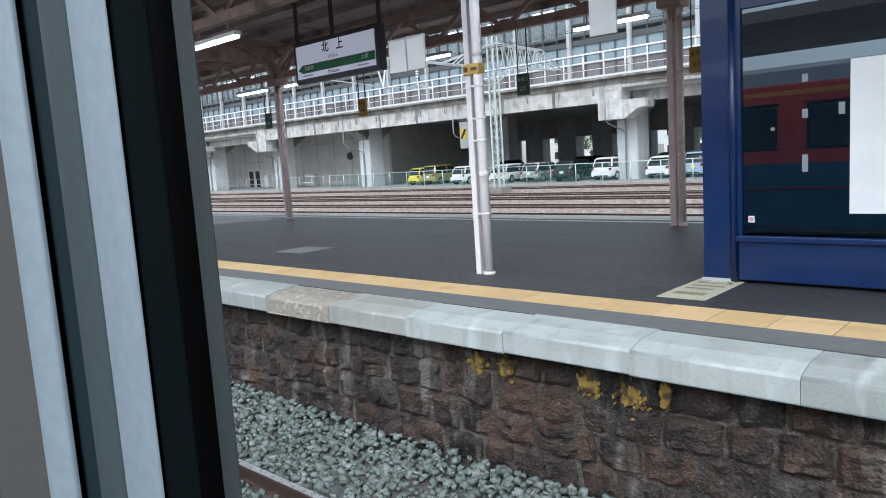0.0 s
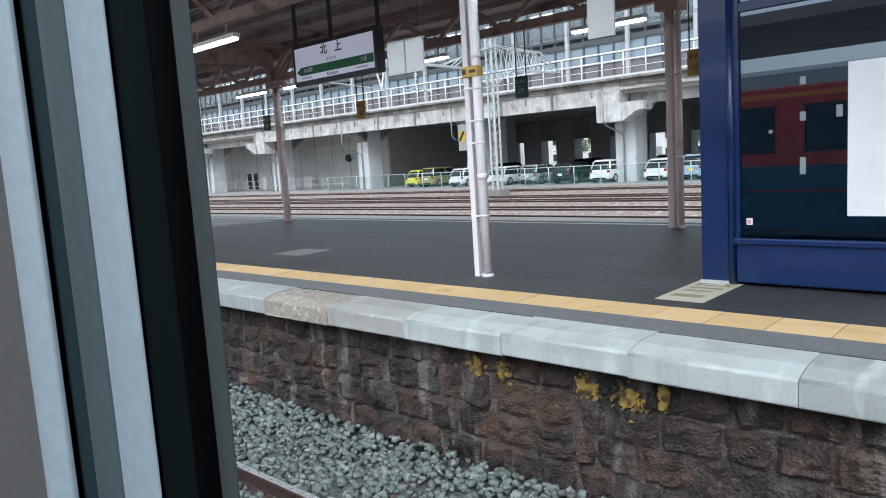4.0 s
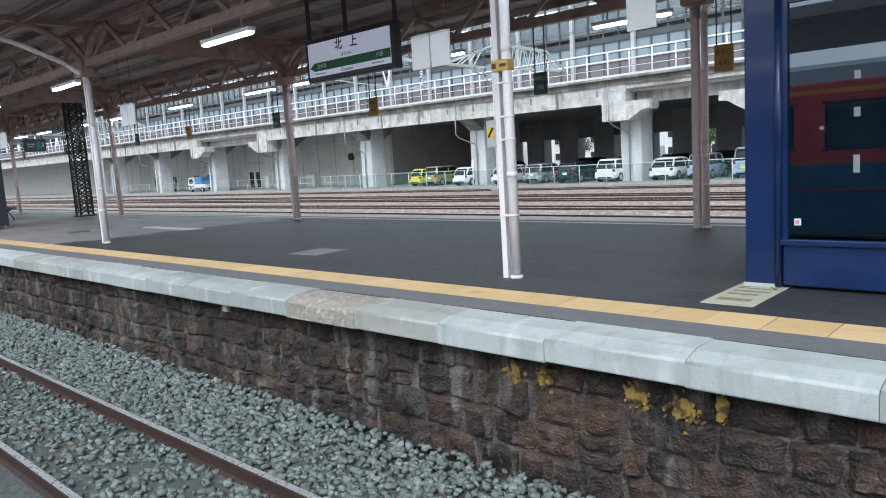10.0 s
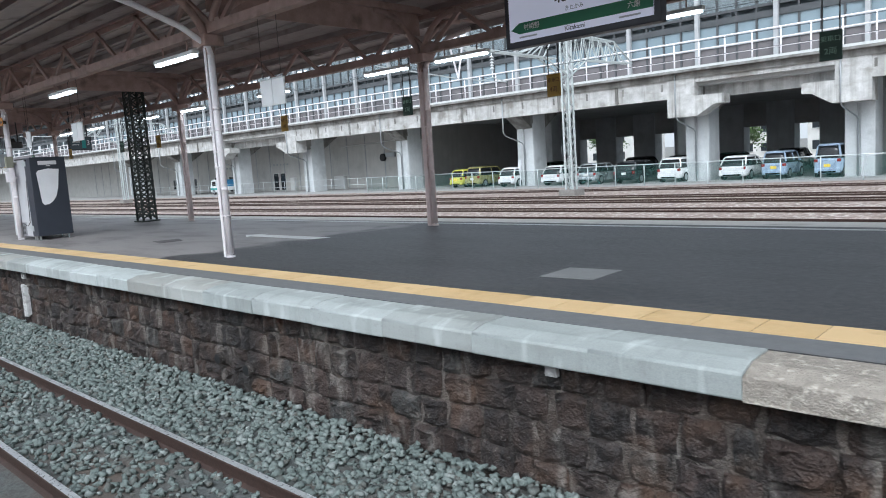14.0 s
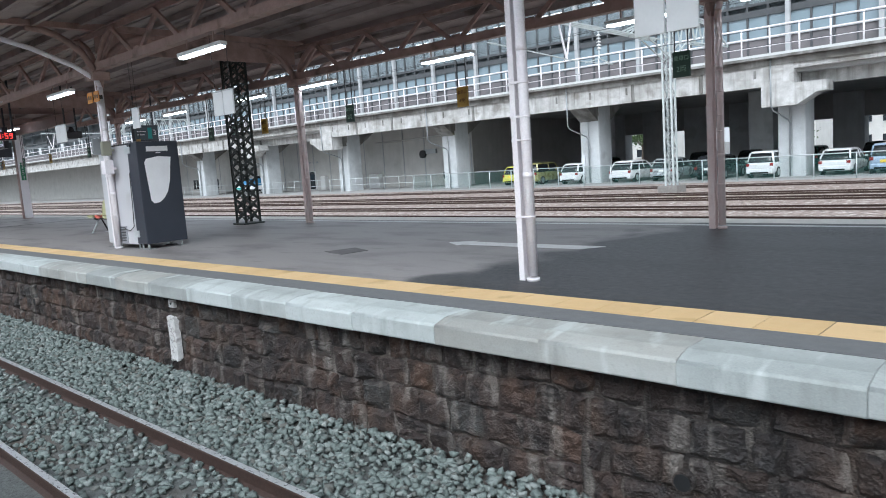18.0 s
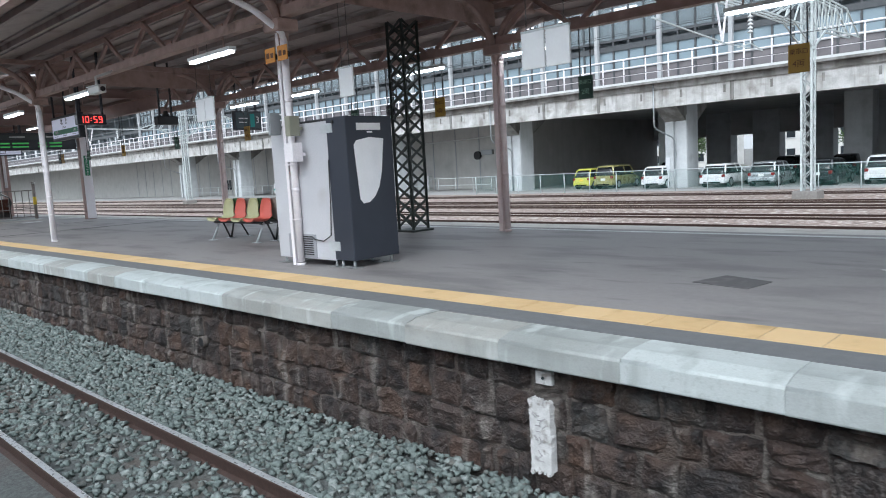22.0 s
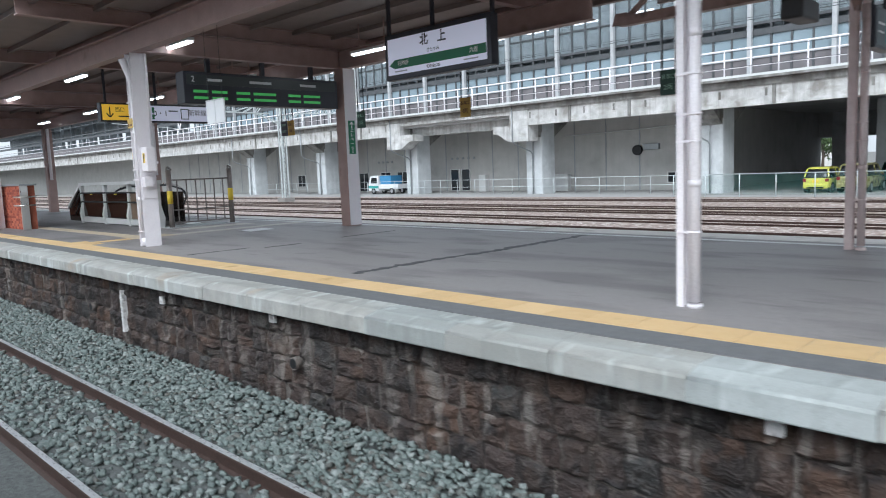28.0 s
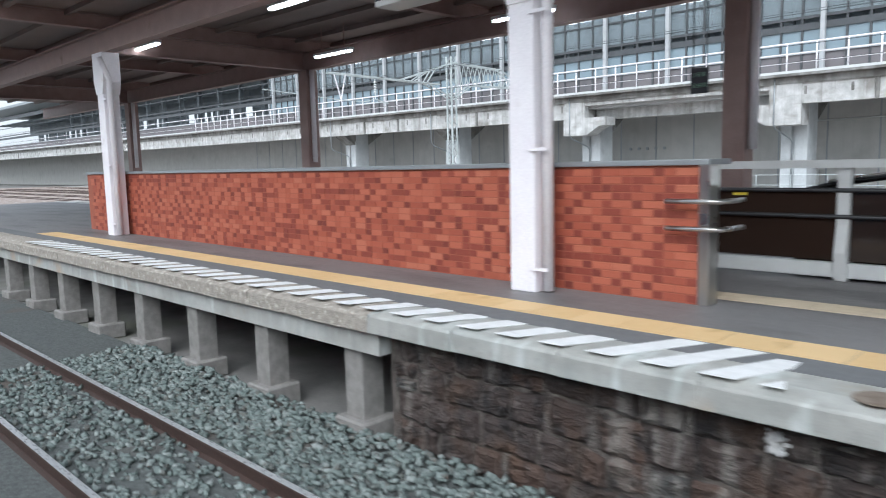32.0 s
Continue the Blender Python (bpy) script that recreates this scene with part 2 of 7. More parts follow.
COPING = mat("coping_concrete", (0.33, 0.37, 0.36), (0.42, 0.46, 0.45), 0.7, scale=4, fine=90, bump=0.25, pick="object", band=cloudy, blend=0.3,
             shades=((0.35, 0.38, 0.37), (0.46, 0.50, 0.49), (0.30, 0.315, 0.30), (0.50, 0.54, 0.53), (0.36, 0.355, 0.325), (0.40, 0.43, 0.42), (0.33, 0.33, 0.305)))
COPING_OLD = mat("weathered_coping_concrete", (0.30, 0.27, 0.23), (0.42, 0.38, 0.33), 0.85, scale=16, fine=70, bump=1.0, stain=(0.60, 0.56, 0.49), stain_scale=17, stain_at=0.57, deep=0.03)
COPING_RUST = mat("rust_stained_coping_concrete", (0.315, 0.315, 0.29), (0.43, 0.425, 0.395), 0.7, scale=4, fine=90, bump=0.2, stain=(0.36, 0.27, 0.18), stain_scale=1.3, stain_at=0.62, band=cloudy)
TILE = mat("yellow_tactile_tile", (0.69, 0.48, 0.225), (0.77, 0.57, 0.31), 0.6, scale=9, fine=140, bump=0.3, stain=(0.46, 0.30, 0.12), stain_scale=2.3, stain_at=0.60,
           pick="object", shades=((0.71, 0.49, 0.235), (0.655, 0.445, 0.205), (0.75, 0.53, 0.27), (0.69, 0.47, 0.22)))
TILE_PALE = mat("pale_guide_tile", (0.48, 0.455, 0.41), (0.57, 0.545, 0.50), 0.7, scale=8, fine=120, bump=0.3)


def lime(amount, width):
    """Pale lime runs and rusty washes over masonry; width: how many runs to the metre, roughly."""
    def band(n, l, where, mix, ramp, grain, col):
        col = mix(ramp(grain(2.4, 5.0), [(0.52, 0.0), (0.70, 0.50)]), col, (0.112, 0.062, 0.036))
        col = mix(ramp(grain(0.8, 4.0), [(0.52, 0.0), (0.68, 0.55)]), col, (0.020, 0.019, 0.019))
        runs = ramp(grain(1.0, 6.0, (width, width, width * 0.16)), [(0.55, 0.0), (0.68, amount)])
        col = mix(runs, col, (0.27, 0.25, 0.225))
        return mix(ramp(grain(26.0, 4.0), [(0.62, 0.0), (0.74, amount * 0.6)]), col, (0.30, 0.28, 0.25))
    return band


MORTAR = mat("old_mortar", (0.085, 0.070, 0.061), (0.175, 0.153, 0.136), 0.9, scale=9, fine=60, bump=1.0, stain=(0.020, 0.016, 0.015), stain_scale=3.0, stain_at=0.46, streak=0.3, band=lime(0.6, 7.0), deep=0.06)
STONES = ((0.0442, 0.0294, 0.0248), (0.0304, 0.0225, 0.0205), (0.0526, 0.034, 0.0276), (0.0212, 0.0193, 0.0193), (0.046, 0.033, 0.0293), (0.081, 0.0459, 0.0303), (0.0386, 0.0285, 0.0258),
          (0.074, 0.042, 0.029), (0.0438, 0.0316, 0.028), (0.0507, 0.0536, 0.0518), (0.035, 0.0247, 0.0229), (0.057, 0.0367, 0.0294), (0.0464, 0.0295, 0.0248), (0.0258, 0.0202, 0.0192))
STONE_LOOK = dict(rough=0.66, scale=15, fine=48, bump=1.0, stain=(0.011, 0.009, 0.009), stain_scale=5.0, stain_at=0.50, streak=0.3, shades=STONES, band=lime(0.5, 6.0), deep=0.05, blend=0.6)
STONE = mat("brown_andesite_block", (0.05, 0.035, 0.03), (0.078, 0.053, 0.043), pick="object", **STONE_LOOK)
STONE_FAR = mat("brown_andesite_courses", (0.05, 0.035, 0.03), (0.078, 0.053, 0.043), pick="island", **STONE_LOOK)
LICHEN = mat("yellow_paint_remnant", (0.30, 0.20, 0.045), (0.42, 0.29, 0.07), 0.8, scale=18, fine=80, bump=0.7, stain=(0.045, 0.03, 0.022), stain_scale=16, stain_at=0.47)
WHITEWASH = mat("flaking_white_paint", (0.55, 0.55, 0.54), (0.72, 0.72, 0.71), 0.8, scale=14, fine=70, bump=0.4, stain=(0.22, 0.2, 0.18), stain_scale=16, stain_at=0.56)
BALLAST_BED = mat("ballast_bed", (0.06, 0.065, 0.062), (0.12, 0.13, 0.125), 0.9, scale=24, fine=45, bump=1.0, stain=(0.10, 0.075, 0.06), stain_scale=0.7)
PEBBLE = mat("grey_green_ballast", (0.145, 0.176, 0.164), (0.205, 0.243, 0.228), 0.85, scale=20, fine=90, bump=0.4, pick="island",
             shades=((0.132, 0.165, 0.152), (0.165, 0.202, 0.188), (0.102, 0.127, 0.119), (0.212, 0.243, 0.230), (0.101, 0.0944, 0.0831), (0.145, 0.176, 0.164), (0.126, 0.152, 0.140), (0.285, 0.312, 0.298)))



def yard_specks(n, l, where, mix, ramp, grain, col):
    return mix(ramp(grain(7.5, 2.0, (1.0, 0.4, 1.0)), [(0.50, 0.0), (0.62, 0.55)]), col, (0.12, 0.095, 0.08))


YARD = mat("rusty_yard_ballast", (0.225, 0.168, 0.142), (0.42, 0.345, 0.302), 0.9, scale=5, fine=26, bump=0.9, stain=(0.70, 0.645, 0.595), stain_scale=5.0, stain_at=0.545, pick="", band=yard_specks)
GROUND = mat("yard_ground", (0.16, 0.155, 0.145), (0.23, 0.22, 0.21), 0.9, scale=2, fine=30, bump=0.4, stain=(0.11, 0.12, 0.08), stain_scale=0.3)
RAIL_RUST = mat("rusty_rail_steel", (0.040, 0.022, 0.017), (0.070, 0.042, 0.033), 0.75, 0.1, scale=30, fine=120, bump=0.2)
RAIL_TOP = mat("worn_rail_head", (0.62, 0.64, 0.65), (0.75, 0.77, 0.78), 0.3, 0.6, scale=30, fine=150, bump=0.03)
RAIL_DULL = mat("dull_rail_head", (0.50, 0.43, 0.38), (0.62, 0.55, 0.50), 0.45, 0.2, scale=30, fine=150, bump=0.05)
SLEEPER = mat("concrete_sleeper", (0.20, 0.19, 0.175), (0.28, 0.265, 0.25), 0.85, scale=10, fine=70, bump=0.3)
WHITE_STEEL = mat("white_painted_steel", (0.85, 0.81, 0.84), (0.89, 0.86, 0.88), 0.42, scale=4, fine=60, bump=0.05, stain=(0.55, 0.48, 0.46), stain_scale=2.5, stain_at=0.68)
PINK_STEEL = mat("faded_pink_steel", (0.70, 0.575, 0.555), (0.80, 0.685, 0.665), 0.55, scale=6, fine=70, bump=0.12, stain=(0.36, 0.24, 0.20), stain_scale=3.0, stain_at=0.64)
BROWN_STEEL = mat("brown_painted_steel", (0.327, 0.225, 0.194), (0.451, 0.319, 0.279), 0.55, scale=5, fine=60, bump=0.12, stain=(0.0931, 0.0621, 0.0528), stain_scale=2.0, stain_at=0.58)
BROWN_BEAM = mat("reddish_brown_girder", (0.324, 0.221, 0.2), (0.389, 0.27, 0.243), 0.5, scale=4, fine=60, bump=0.05, stain=(0.173, 0.108, 0.0918), stain_scale=2.0, stain_at=0.66)
ROOF_DECK = mat("dark_roof_sheet", (0.31, 0.26, 0.242), (0.40, 0.34, 0.322), 0.6, scale=3, fine=40, bump=0.1, stain=(0.101, 0.0787, 0.0674), stain_scale=1.2)
ROOF_NEW = mat("taupe_roof_deck", (0.215, 0.168, 0.148), (0.269, 0.215, 0.195), 0.6, scale=3, fine=40, bump=0.05)


def soot_runs(n, l, where, mix, ramp, grain, col):
    col = mix(ramp(grain(1.0, 6.0, (1.1, 1.1, 3.2)), [(0.54, 0.0), (0.70, 0.5)]), col, (0.26, 0.245, 0.215))
    return mix(ramp(grain(1.0, 5.0, (4.5, 4.5, 0.35)), [(0.56, 0.0), (0.70, 0.42)]), col, (0.17, 0.155, 0.135))


CONCRETE = mat("stained_viaduct_concrete", (0.42, 0.42, 0.41), (0.64, 0.64, 0.63), 0.8, scale=1.8, fine=14, bump=0.15, stain=(0.20, 0.19, 0.17), stain_scale=0.9, stain_at=0.57, streak=0.4, band=soot_runs)
SOFFIT = mat("sooty_soffit_concrete", (0.44, 0.445, 0.44), (0.52, 0.525, 0.52), 0.85, scale=0.8, fine=12, bump=0.1, stain=(0.34, 0.345, 0.34), stain_scale=0.4)
# stained concrete, darkened further to carry the shade under ledge and haunches
LEDGE = mat("shade_and_soot_concrete", (0.20, 0.20, 0.19), (0.34, 0.335, 0.32), 0.85, scale=1.6, fine=14, bump=0.2, stain=(0.10, 0.095, 0.085), stain_scale=0.8, stain_at=0.5, streak=0.7, band=soot_runs)
PIER = mat("pale_pier_concrete", (0.50, 0.525, 0.535), (0.60, 0.625, 0.635), 0.75, scale=1.2, fine=16, bump=0.1, stain=(0.36, 0.375, 0.38), stain_scale=0.7, stain_at=0.58, streak=0.3)
SIDING = mat("grey_ribbed_siding", (0.43, 0.425, 0.405), (0.50, 0.495, 0.475), 0.7, scale=1.0, fine=18, bump=0.08, stain=(0.33, 0.325, 0.305), stain_scale=0.5, stain_at=0.58, streak=0.25)
MAUVE = mat("mauve_parapet_panel", (0.150, 0.138, 0.143), (0.195, 0.18, 0.186), 0.6, scale=1.0, fine=20, bump=0.05, stain=(0.11, 0.105, 0.11), stain_scale=0.5, stain_at=0.52)
MULLION = mat("dark_grey_mullion", (0.060, 0.065, 0.070), (0.085, 0.09, 0.095), 0.5, scale=2, fine=30, bump=0.02)
HALL_COLUMN = mat("pale_grey_column_cladding", (0.40, 0.41, 0.42), (0.47, 0.48, 0.49), 0.5, scale=1.5, fine=30, bump=0.03)
DARK = plain("dark_opening", (0.010, 0.011, 0.012), 0.6)
FRAME_GREY = plain("grey_aluminium", (0.30, 0.32, 0.33), 0.4, 0.4)
GALV = mat("galvanised_steel", (0.52, 0.56, 0.57), (0.62, 0.66, 0.67), 0.45, 0.3, scale=8, fine=70, bump=0.06)
MAST_PAINT = mat("pale_green_mast_paint", (0.47, 0.515, 0.51), (0.57, 0.615, 0.61), 0.5, scale=6, fine=60, bump=0.08)
# lacing painted darker than the legs, for the shadow inside the mast
MAST_LACE = mat("shade_darkened_mast_lacing", (0.27, 0.29, 0.29), (0.37, 0.39, 0.39), 0.6, scale=6, fine=60, bump=0.1)
DARK_GREEN = mat("dark_green_lattice_paint", (0.035, 0.045, 0.040), (0.055, 0.066, 0.06), 0.5, scale=8, fine=80, bump=0.1)
WHITE_PAINT = mat("white_road_paint", (0.72, 0.73, 0.73), (0.82, 0.83, 0.83), 0.7, scale=9, fine=110, bump=0.2, stain=(0.3, 0.3, 0.3), stain_scale=6, stain_at=0.66)
GREY_PLATE = mat("grey_floor_plate", (0.22, 0.225, 0.225), (0.27, 0.275, 0.275), 0.6, scale=8, fine=100, bump=0.15)
BLUE = mat("royal_blue_paint", (0.003, 0.020, 0.092), (0.0045, 0.026, 0.114), 0.35, scale=3, fine=50, bump=0.03, coat=0.3)
ROOM_GLASS = glass("waiting_room_glass", (0.004, 0.010, 0.018), 0.0, clear=0.12, ior=2.7, sheen=(0.75, 0.88, 1.0))
PANE = glass("station_pane", (0.24, 0.31, 0.35), 0.04, clear=0.15)
PANE_CLEAR = glass("clear_station_pane", (0.26, 0.31, 0.335), 0.03, clear=0.5)
PANE_DARK = glass("dark_pane", (0.03, 0.035, 0.04), 0.05)
PAPER = plain("white_poster_paper", (0.78, 0.80, 0.83), 0.6)
PLACARD = plain("blank_white_placard", (0.74, 0.76, 0.77), 0.5)
BLACK = plain("black_lettering", (0.012, 0.012, 0.015), 0.5)
WHITE = plain("white_lettering", (0.80, 0.80, 0.80), 0.5)
SIGN_WHITE = glow("lit_sign_face", (0.72, 0.72, 0.84), 0.14)
SIGN_GREEN = plain("sign_green", (0.015, 0.16, 0.075), 0.4)
SIGN_DARK = plain("sign_housing", (0.022, 0.024, 0.034), 0.4)
SIGN_YELLOW = glow("lit_yellow_sign_face", (0.80, 0.47, 0.04), 0.2)
PLATE_OCHRE = plain("ochre_plate", (0.36, 0.22, 0.03), 0.5)
PLATE_GREEN = plain("dark_green_plate", (0.022, 0.065, 0.045), 0.5)
TEAL = plain("teal_panel", (0.02, 0.30, 0.27), 0.4)
LED_GREEN = glow("green_led", (0.06, 0.30, 0.07), 0.3)
LED_RED = glow("red_led", (1.0, 0.06, 0.05), 1.2)
TUBE_LIGHT = glow("fluorescent_tube", (0.95, 0.98, 1.0), TUBES)
LAMP_BODY = plain("white_enamel", (0.70, 0.72, 0.72), 0.4)
CABINET_WHITE = mat("pale_cabinet_steel", (0.54, 0.549, 0.576), (0.594, 0.603, 0.63), 0.45, scale=2, fine=50, bump=0.03, stain=(0.432, 0.423, 0.432), stain_scale=1.6, stain_at=0.62)
CABINET_NAVY = plain("slate_navy_steel", (0.030, 0.036, 0.050), 0.45)
SEAT_GREEN = plain("olive_green_plastic", (0.54, 0.54, 0.31), 0.4)
SEAT_RED = plain("coral_red_plastic", (0.68, 0.155, 0.115), 0.4)
SEAT_DARK = plain("dark_green_plastic", (0.04, 0.09, 0.03), 0.45)
SEAT_TAUPE = plain("taupe_plastic", (0.22, 0.18, 0.155), 0.45)
BLACK_STEEL = plain("black_painted_steel", (0.02, 0.02, 0.022), 0.45)
STAINLESS = plain("brushed_stainless", (0.55, 0.54, 0.52), 0.3, 1.0)
PALE_BRICKS = ((0.42, 0.112, 0.06), (0.39, 0.096, 0.051), (0.45, 0.125, 0.068), (0.36, 0.088, 0.046), (0.23, 0.044, 0.026), (0.43, 0.118, 0.064), (0.33, 0.076, 0.041), (0.46, 0.14, 0.078))
BURNT_BRICKS = ((0.20, 0.036, 0.022), (0.40, 0.10, 0.053), (0.235, 0.045, 0.027), (0.17, 0.030, 0.019), (0.26, 0.052, 0.030), (0.37, 0.092, 0.048), (0.22, 0.040, 0.025))
BRICK_LOOK = dict(rough=0.75, scale=20, fine=90, bump=0.3, blend=0.18)
BRICK, BURNT_BRICK = (mat(name, (0.36, 0.085, 0.045), (0.42, 0.12, 0.07), pick="object", shades=tones, **BRICK_LOOK) for name, tones in (("red_brick", PALE_BRICKS), ("burnt_brick", BURNT_BRICKS)))
BRICK_FAR, BURNT_FAR = (mat(name, (0.36, 0.085, 0.045), (0.42, 0.12, 0.07), pick="island", shades=tones, **BRICK_LOOK) for name, tones in (("red_brick_courses", PALE_BRICKS), ("burnt_brick_courses", BURNT_BRICKS)))
BRICK_JOINT = mat("brick_joint", (0.31, 0.09, 0.052), (0.36, 0.115, 0.07), 0.85, scale=20, fine=90, bump=0.3)
BROWN_GLASS = glass("smoked_brown_panel", (0.026, 0.017, 0.013), 0.08)
TAN_PANEL = plain("tan_panel", (0.17, 0.115, 0.075), 0.4)
OFFWHITE = plain("off_white_frame", (0.55, 0.56, 0.55), 0.45)
FENCE_MESH = glass("green_fence_mesh", (0.045, 0.15, 0.13), 0.6, clear=0.90)
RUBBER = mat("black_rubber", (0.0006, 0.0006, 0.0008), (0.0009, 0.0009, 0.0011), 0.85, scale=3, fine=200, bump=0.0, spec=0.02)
TYRE = plain("tyre_rubber", (0.02, 0.02, 0.021), 0.8)
RIM = plain("alloy_rim", (0.45, 0.46, 0.47), 0.35, 0.8)
TAIL = plain("red_tail_lamp", (0.20, 0.015, 0.015), 0.2)
CARGLASS = glass("tinted_car_glass", (0.012, 0.014, 0.016), 0.03)
PLATE_WHITE = plain("white_number_plate", (0.7, 0.72, 0.7), 0.5)
PLATE_YELLOW = plain("yellow_number_plate", (0.75, 0.55, 0.05), 0.5)
LEAF = mat("tree_leaf", (0.045, 0.085, 0.025), (0.09, 0.14, 0.045), 0.6, scale=1.0, fine=20, bump=0.0, pick="island",
           shades=((0.04, 0.08, 0.025), (0.06, 0.11, 0.03), (0.085, 0.13, 0.04)))
BARK = mat("tree_bark", (0.09, 0.07, 0.055), (0.13, 0.1, 0.08), 0.9, scale=9, fine=50, bump=0.5)
HOUSE = mat("pale_rendered_wall", (0.62, 0.61, 0.58), (0.70, 0.69, 0.66), 0.8, scale=0.8, fine=12, bump=0.05)
HOUSE_ROOF = mat("grey_house_roof", (0.25, 0.27, 0.30), (0.32, 0.34, 0.37), 0.6, scale=1.0, fine=12, bump=0.1)
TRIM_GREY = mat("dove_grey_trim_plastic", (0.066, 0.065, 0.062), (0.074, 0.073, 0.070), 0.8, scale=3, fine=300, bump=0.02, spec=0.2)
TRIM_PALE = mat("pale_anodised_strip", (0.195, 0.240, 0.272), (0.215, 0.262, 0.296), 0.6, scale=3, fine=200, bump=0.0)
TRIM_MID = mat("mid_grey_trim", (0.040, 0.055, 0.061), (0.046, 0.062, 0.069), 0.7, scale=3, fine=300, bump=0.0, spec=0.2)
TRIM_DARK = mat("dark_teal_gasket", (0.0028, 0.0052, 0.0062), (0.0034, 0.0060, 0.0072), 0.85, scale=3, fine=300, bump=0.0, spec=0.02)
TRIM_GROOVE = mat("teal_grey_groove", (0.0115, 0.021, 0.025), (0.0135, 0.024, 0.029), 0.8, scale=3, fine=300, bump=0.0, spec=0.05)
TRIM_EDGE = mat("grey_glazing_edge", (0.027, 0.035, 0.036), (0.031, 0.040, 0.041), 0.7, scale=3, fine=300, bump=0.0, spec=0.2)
LIVERY_RED = plain("red_train_paint", (0.62, 0.05, 0.03), 0.3, 0, 0.4)
LIVERY_ORANGE = plain("orange_train_paint", (0.80, 0.30, 0.03), 0.3, 0, 0.4)
LIVERY_BLUE = plain("blue_grey_train_paint", (0.03, 0.10, 0.20), 0.3, 0, 0.4)
TRAIN_ROOF = plain("grey_train_roof", (0.30, 0.31, 0.32), 0.6)
# ---- ground, tracks ----
X0, X1 = -84.0, 9.0          # the stretch of platform that is built
EDGE = 3.92                  # the coping's face
RAILZ = -1.10

solo("ground", box(-900, 900, -900, 1500, -1.62, -1.34), GROUND, "grey earth of the railway yard", "ground", kind="structure")
solo("ballast_bed_near", box(X0 - 40, X1 + 30, -9.0, 4.05, -1.34, -1.235), BALLAST_BED, "bed of grey-green crushed stone under the near track", "ballast", kind="structure")
solo("yard_ballast", box(-180, 90, 11.7, 40.2, -1.34, -1.06), YARD, "rust-brown ballast of the through tracks", "ballast", kind="structure")
solo("parking_ground", box(-180, 90, 40.2, 92, -1.34, -1.10), mat("parking_asphalt", (0.33, 0.33, 0.32), (0.41, 0.41, 0.40), 0.8, scale=2, fine=30),
     "grey asphalt of the car park under the viaduct", "ground", kind="structure")


def rail_profile():
    h = 0.15
    return [(-0.065, 0), (0.065, 0), (0.065, 0.012), (0.01, 0.03), (0.01, h - 0.04), (0.033, h - 0.03), (0.033, h - 0.006), (0.024, h), (-0.024, h), (-0.033, h - 0.006),
            (-0.033, h - 0.03), (-0.01, h - 0.04), (-0.01, 0.03), (-0.065, 0.012)]


def track(y, z, x0, x1, head, label, sleepers=True):
    t = thing("railway_track", (0, y, 0), label, "railway track", "tracks", "structure")
    for s in (-0.5335, 0.5335):
        r = part("rail", prism([(s + a, z - 0.15 + b) for a, b in rail_profile()], "x", x0, x1), RAIL_RUST, t)
        part("rail_head", box(x0, x1, s - 0.027, s + 0.027, z - 0.001, z + 0.003), head, r, "polished running surface" if head is RAIL_TOP else "")
    if sleepers:
        me = mesh_of("sleeper", prism([(-1.0, z - 0.30), (1.0, z - 0.30), (1.0, z - 0.17), (0.95, z - 0.15), (-0.95, z - 0.15), (-1.0, z - 0.17)], "x", -0.11, 0.11), SLEEPER)
        for i in range(int((x1 - x0) / 0.62)):
            o = part("sleeper", me, None, t)
            o.location.x = x0 + 0.3 + i * 0.62
    return t


track(2.30, RAILZ, -72, 6, RAIL_TOP, "near track with a shiny rail on concrete sleepers in ballast")
track(-1.55, RAILZ, -72, 12, RAIL_TOP, "empty track between two lines", sleepers=False)
track(-5.60, RAILZ, -72, 12, RAIL_TOP, "unseen track added under the reflection railcars", sleepers=False)
for ty in (20.6, 24.2, 28.2, 32.0, 36.4):
    if ty == 32.0:
        ty = 30.9
    track(ty, -0.98, -170, 80, RAIL_DULL, "through track with rust-brown rails", sleepers=False)

# ---- platform ----
solo("platform", prism([(X0, 0.0), (X0, -0.42), (-55.1, -0.42), (-55.1, -1.3), (X1, -1.3), (X1, 0.0)], "y", 4.345, 10.75), ASPHALT, "grey asphalt island platform, newer and darker at one end", "platform", kind="structure")
solo("kerb_strip", box(X0, X1, 4.345, 4.676, 0.0, 0.004), KERB_STRIP, "grey strip between coping and yellow tiles", "pavement", kind="structure")
solo("coping_far", chamfer(box(X0, X1, 10.752, 11.35, -0.3, 0.006), 0.02), COPING_PALE, "pale concrete coping of the far platform edge", "coping", kind="structure")
solo("white_edge_line", box(X0, X1, 10.40, 10.50, 0.0, 0.005), WHITE_PAINT, "white painted line along the far platform edge", "line", kind="structure")
solo("wall_platform_far", box(X0, X1, 10.9, 11.1, -1.3, -0.3), MORTAR, "dark wall below the far platform edge", "wall", kind="structure")
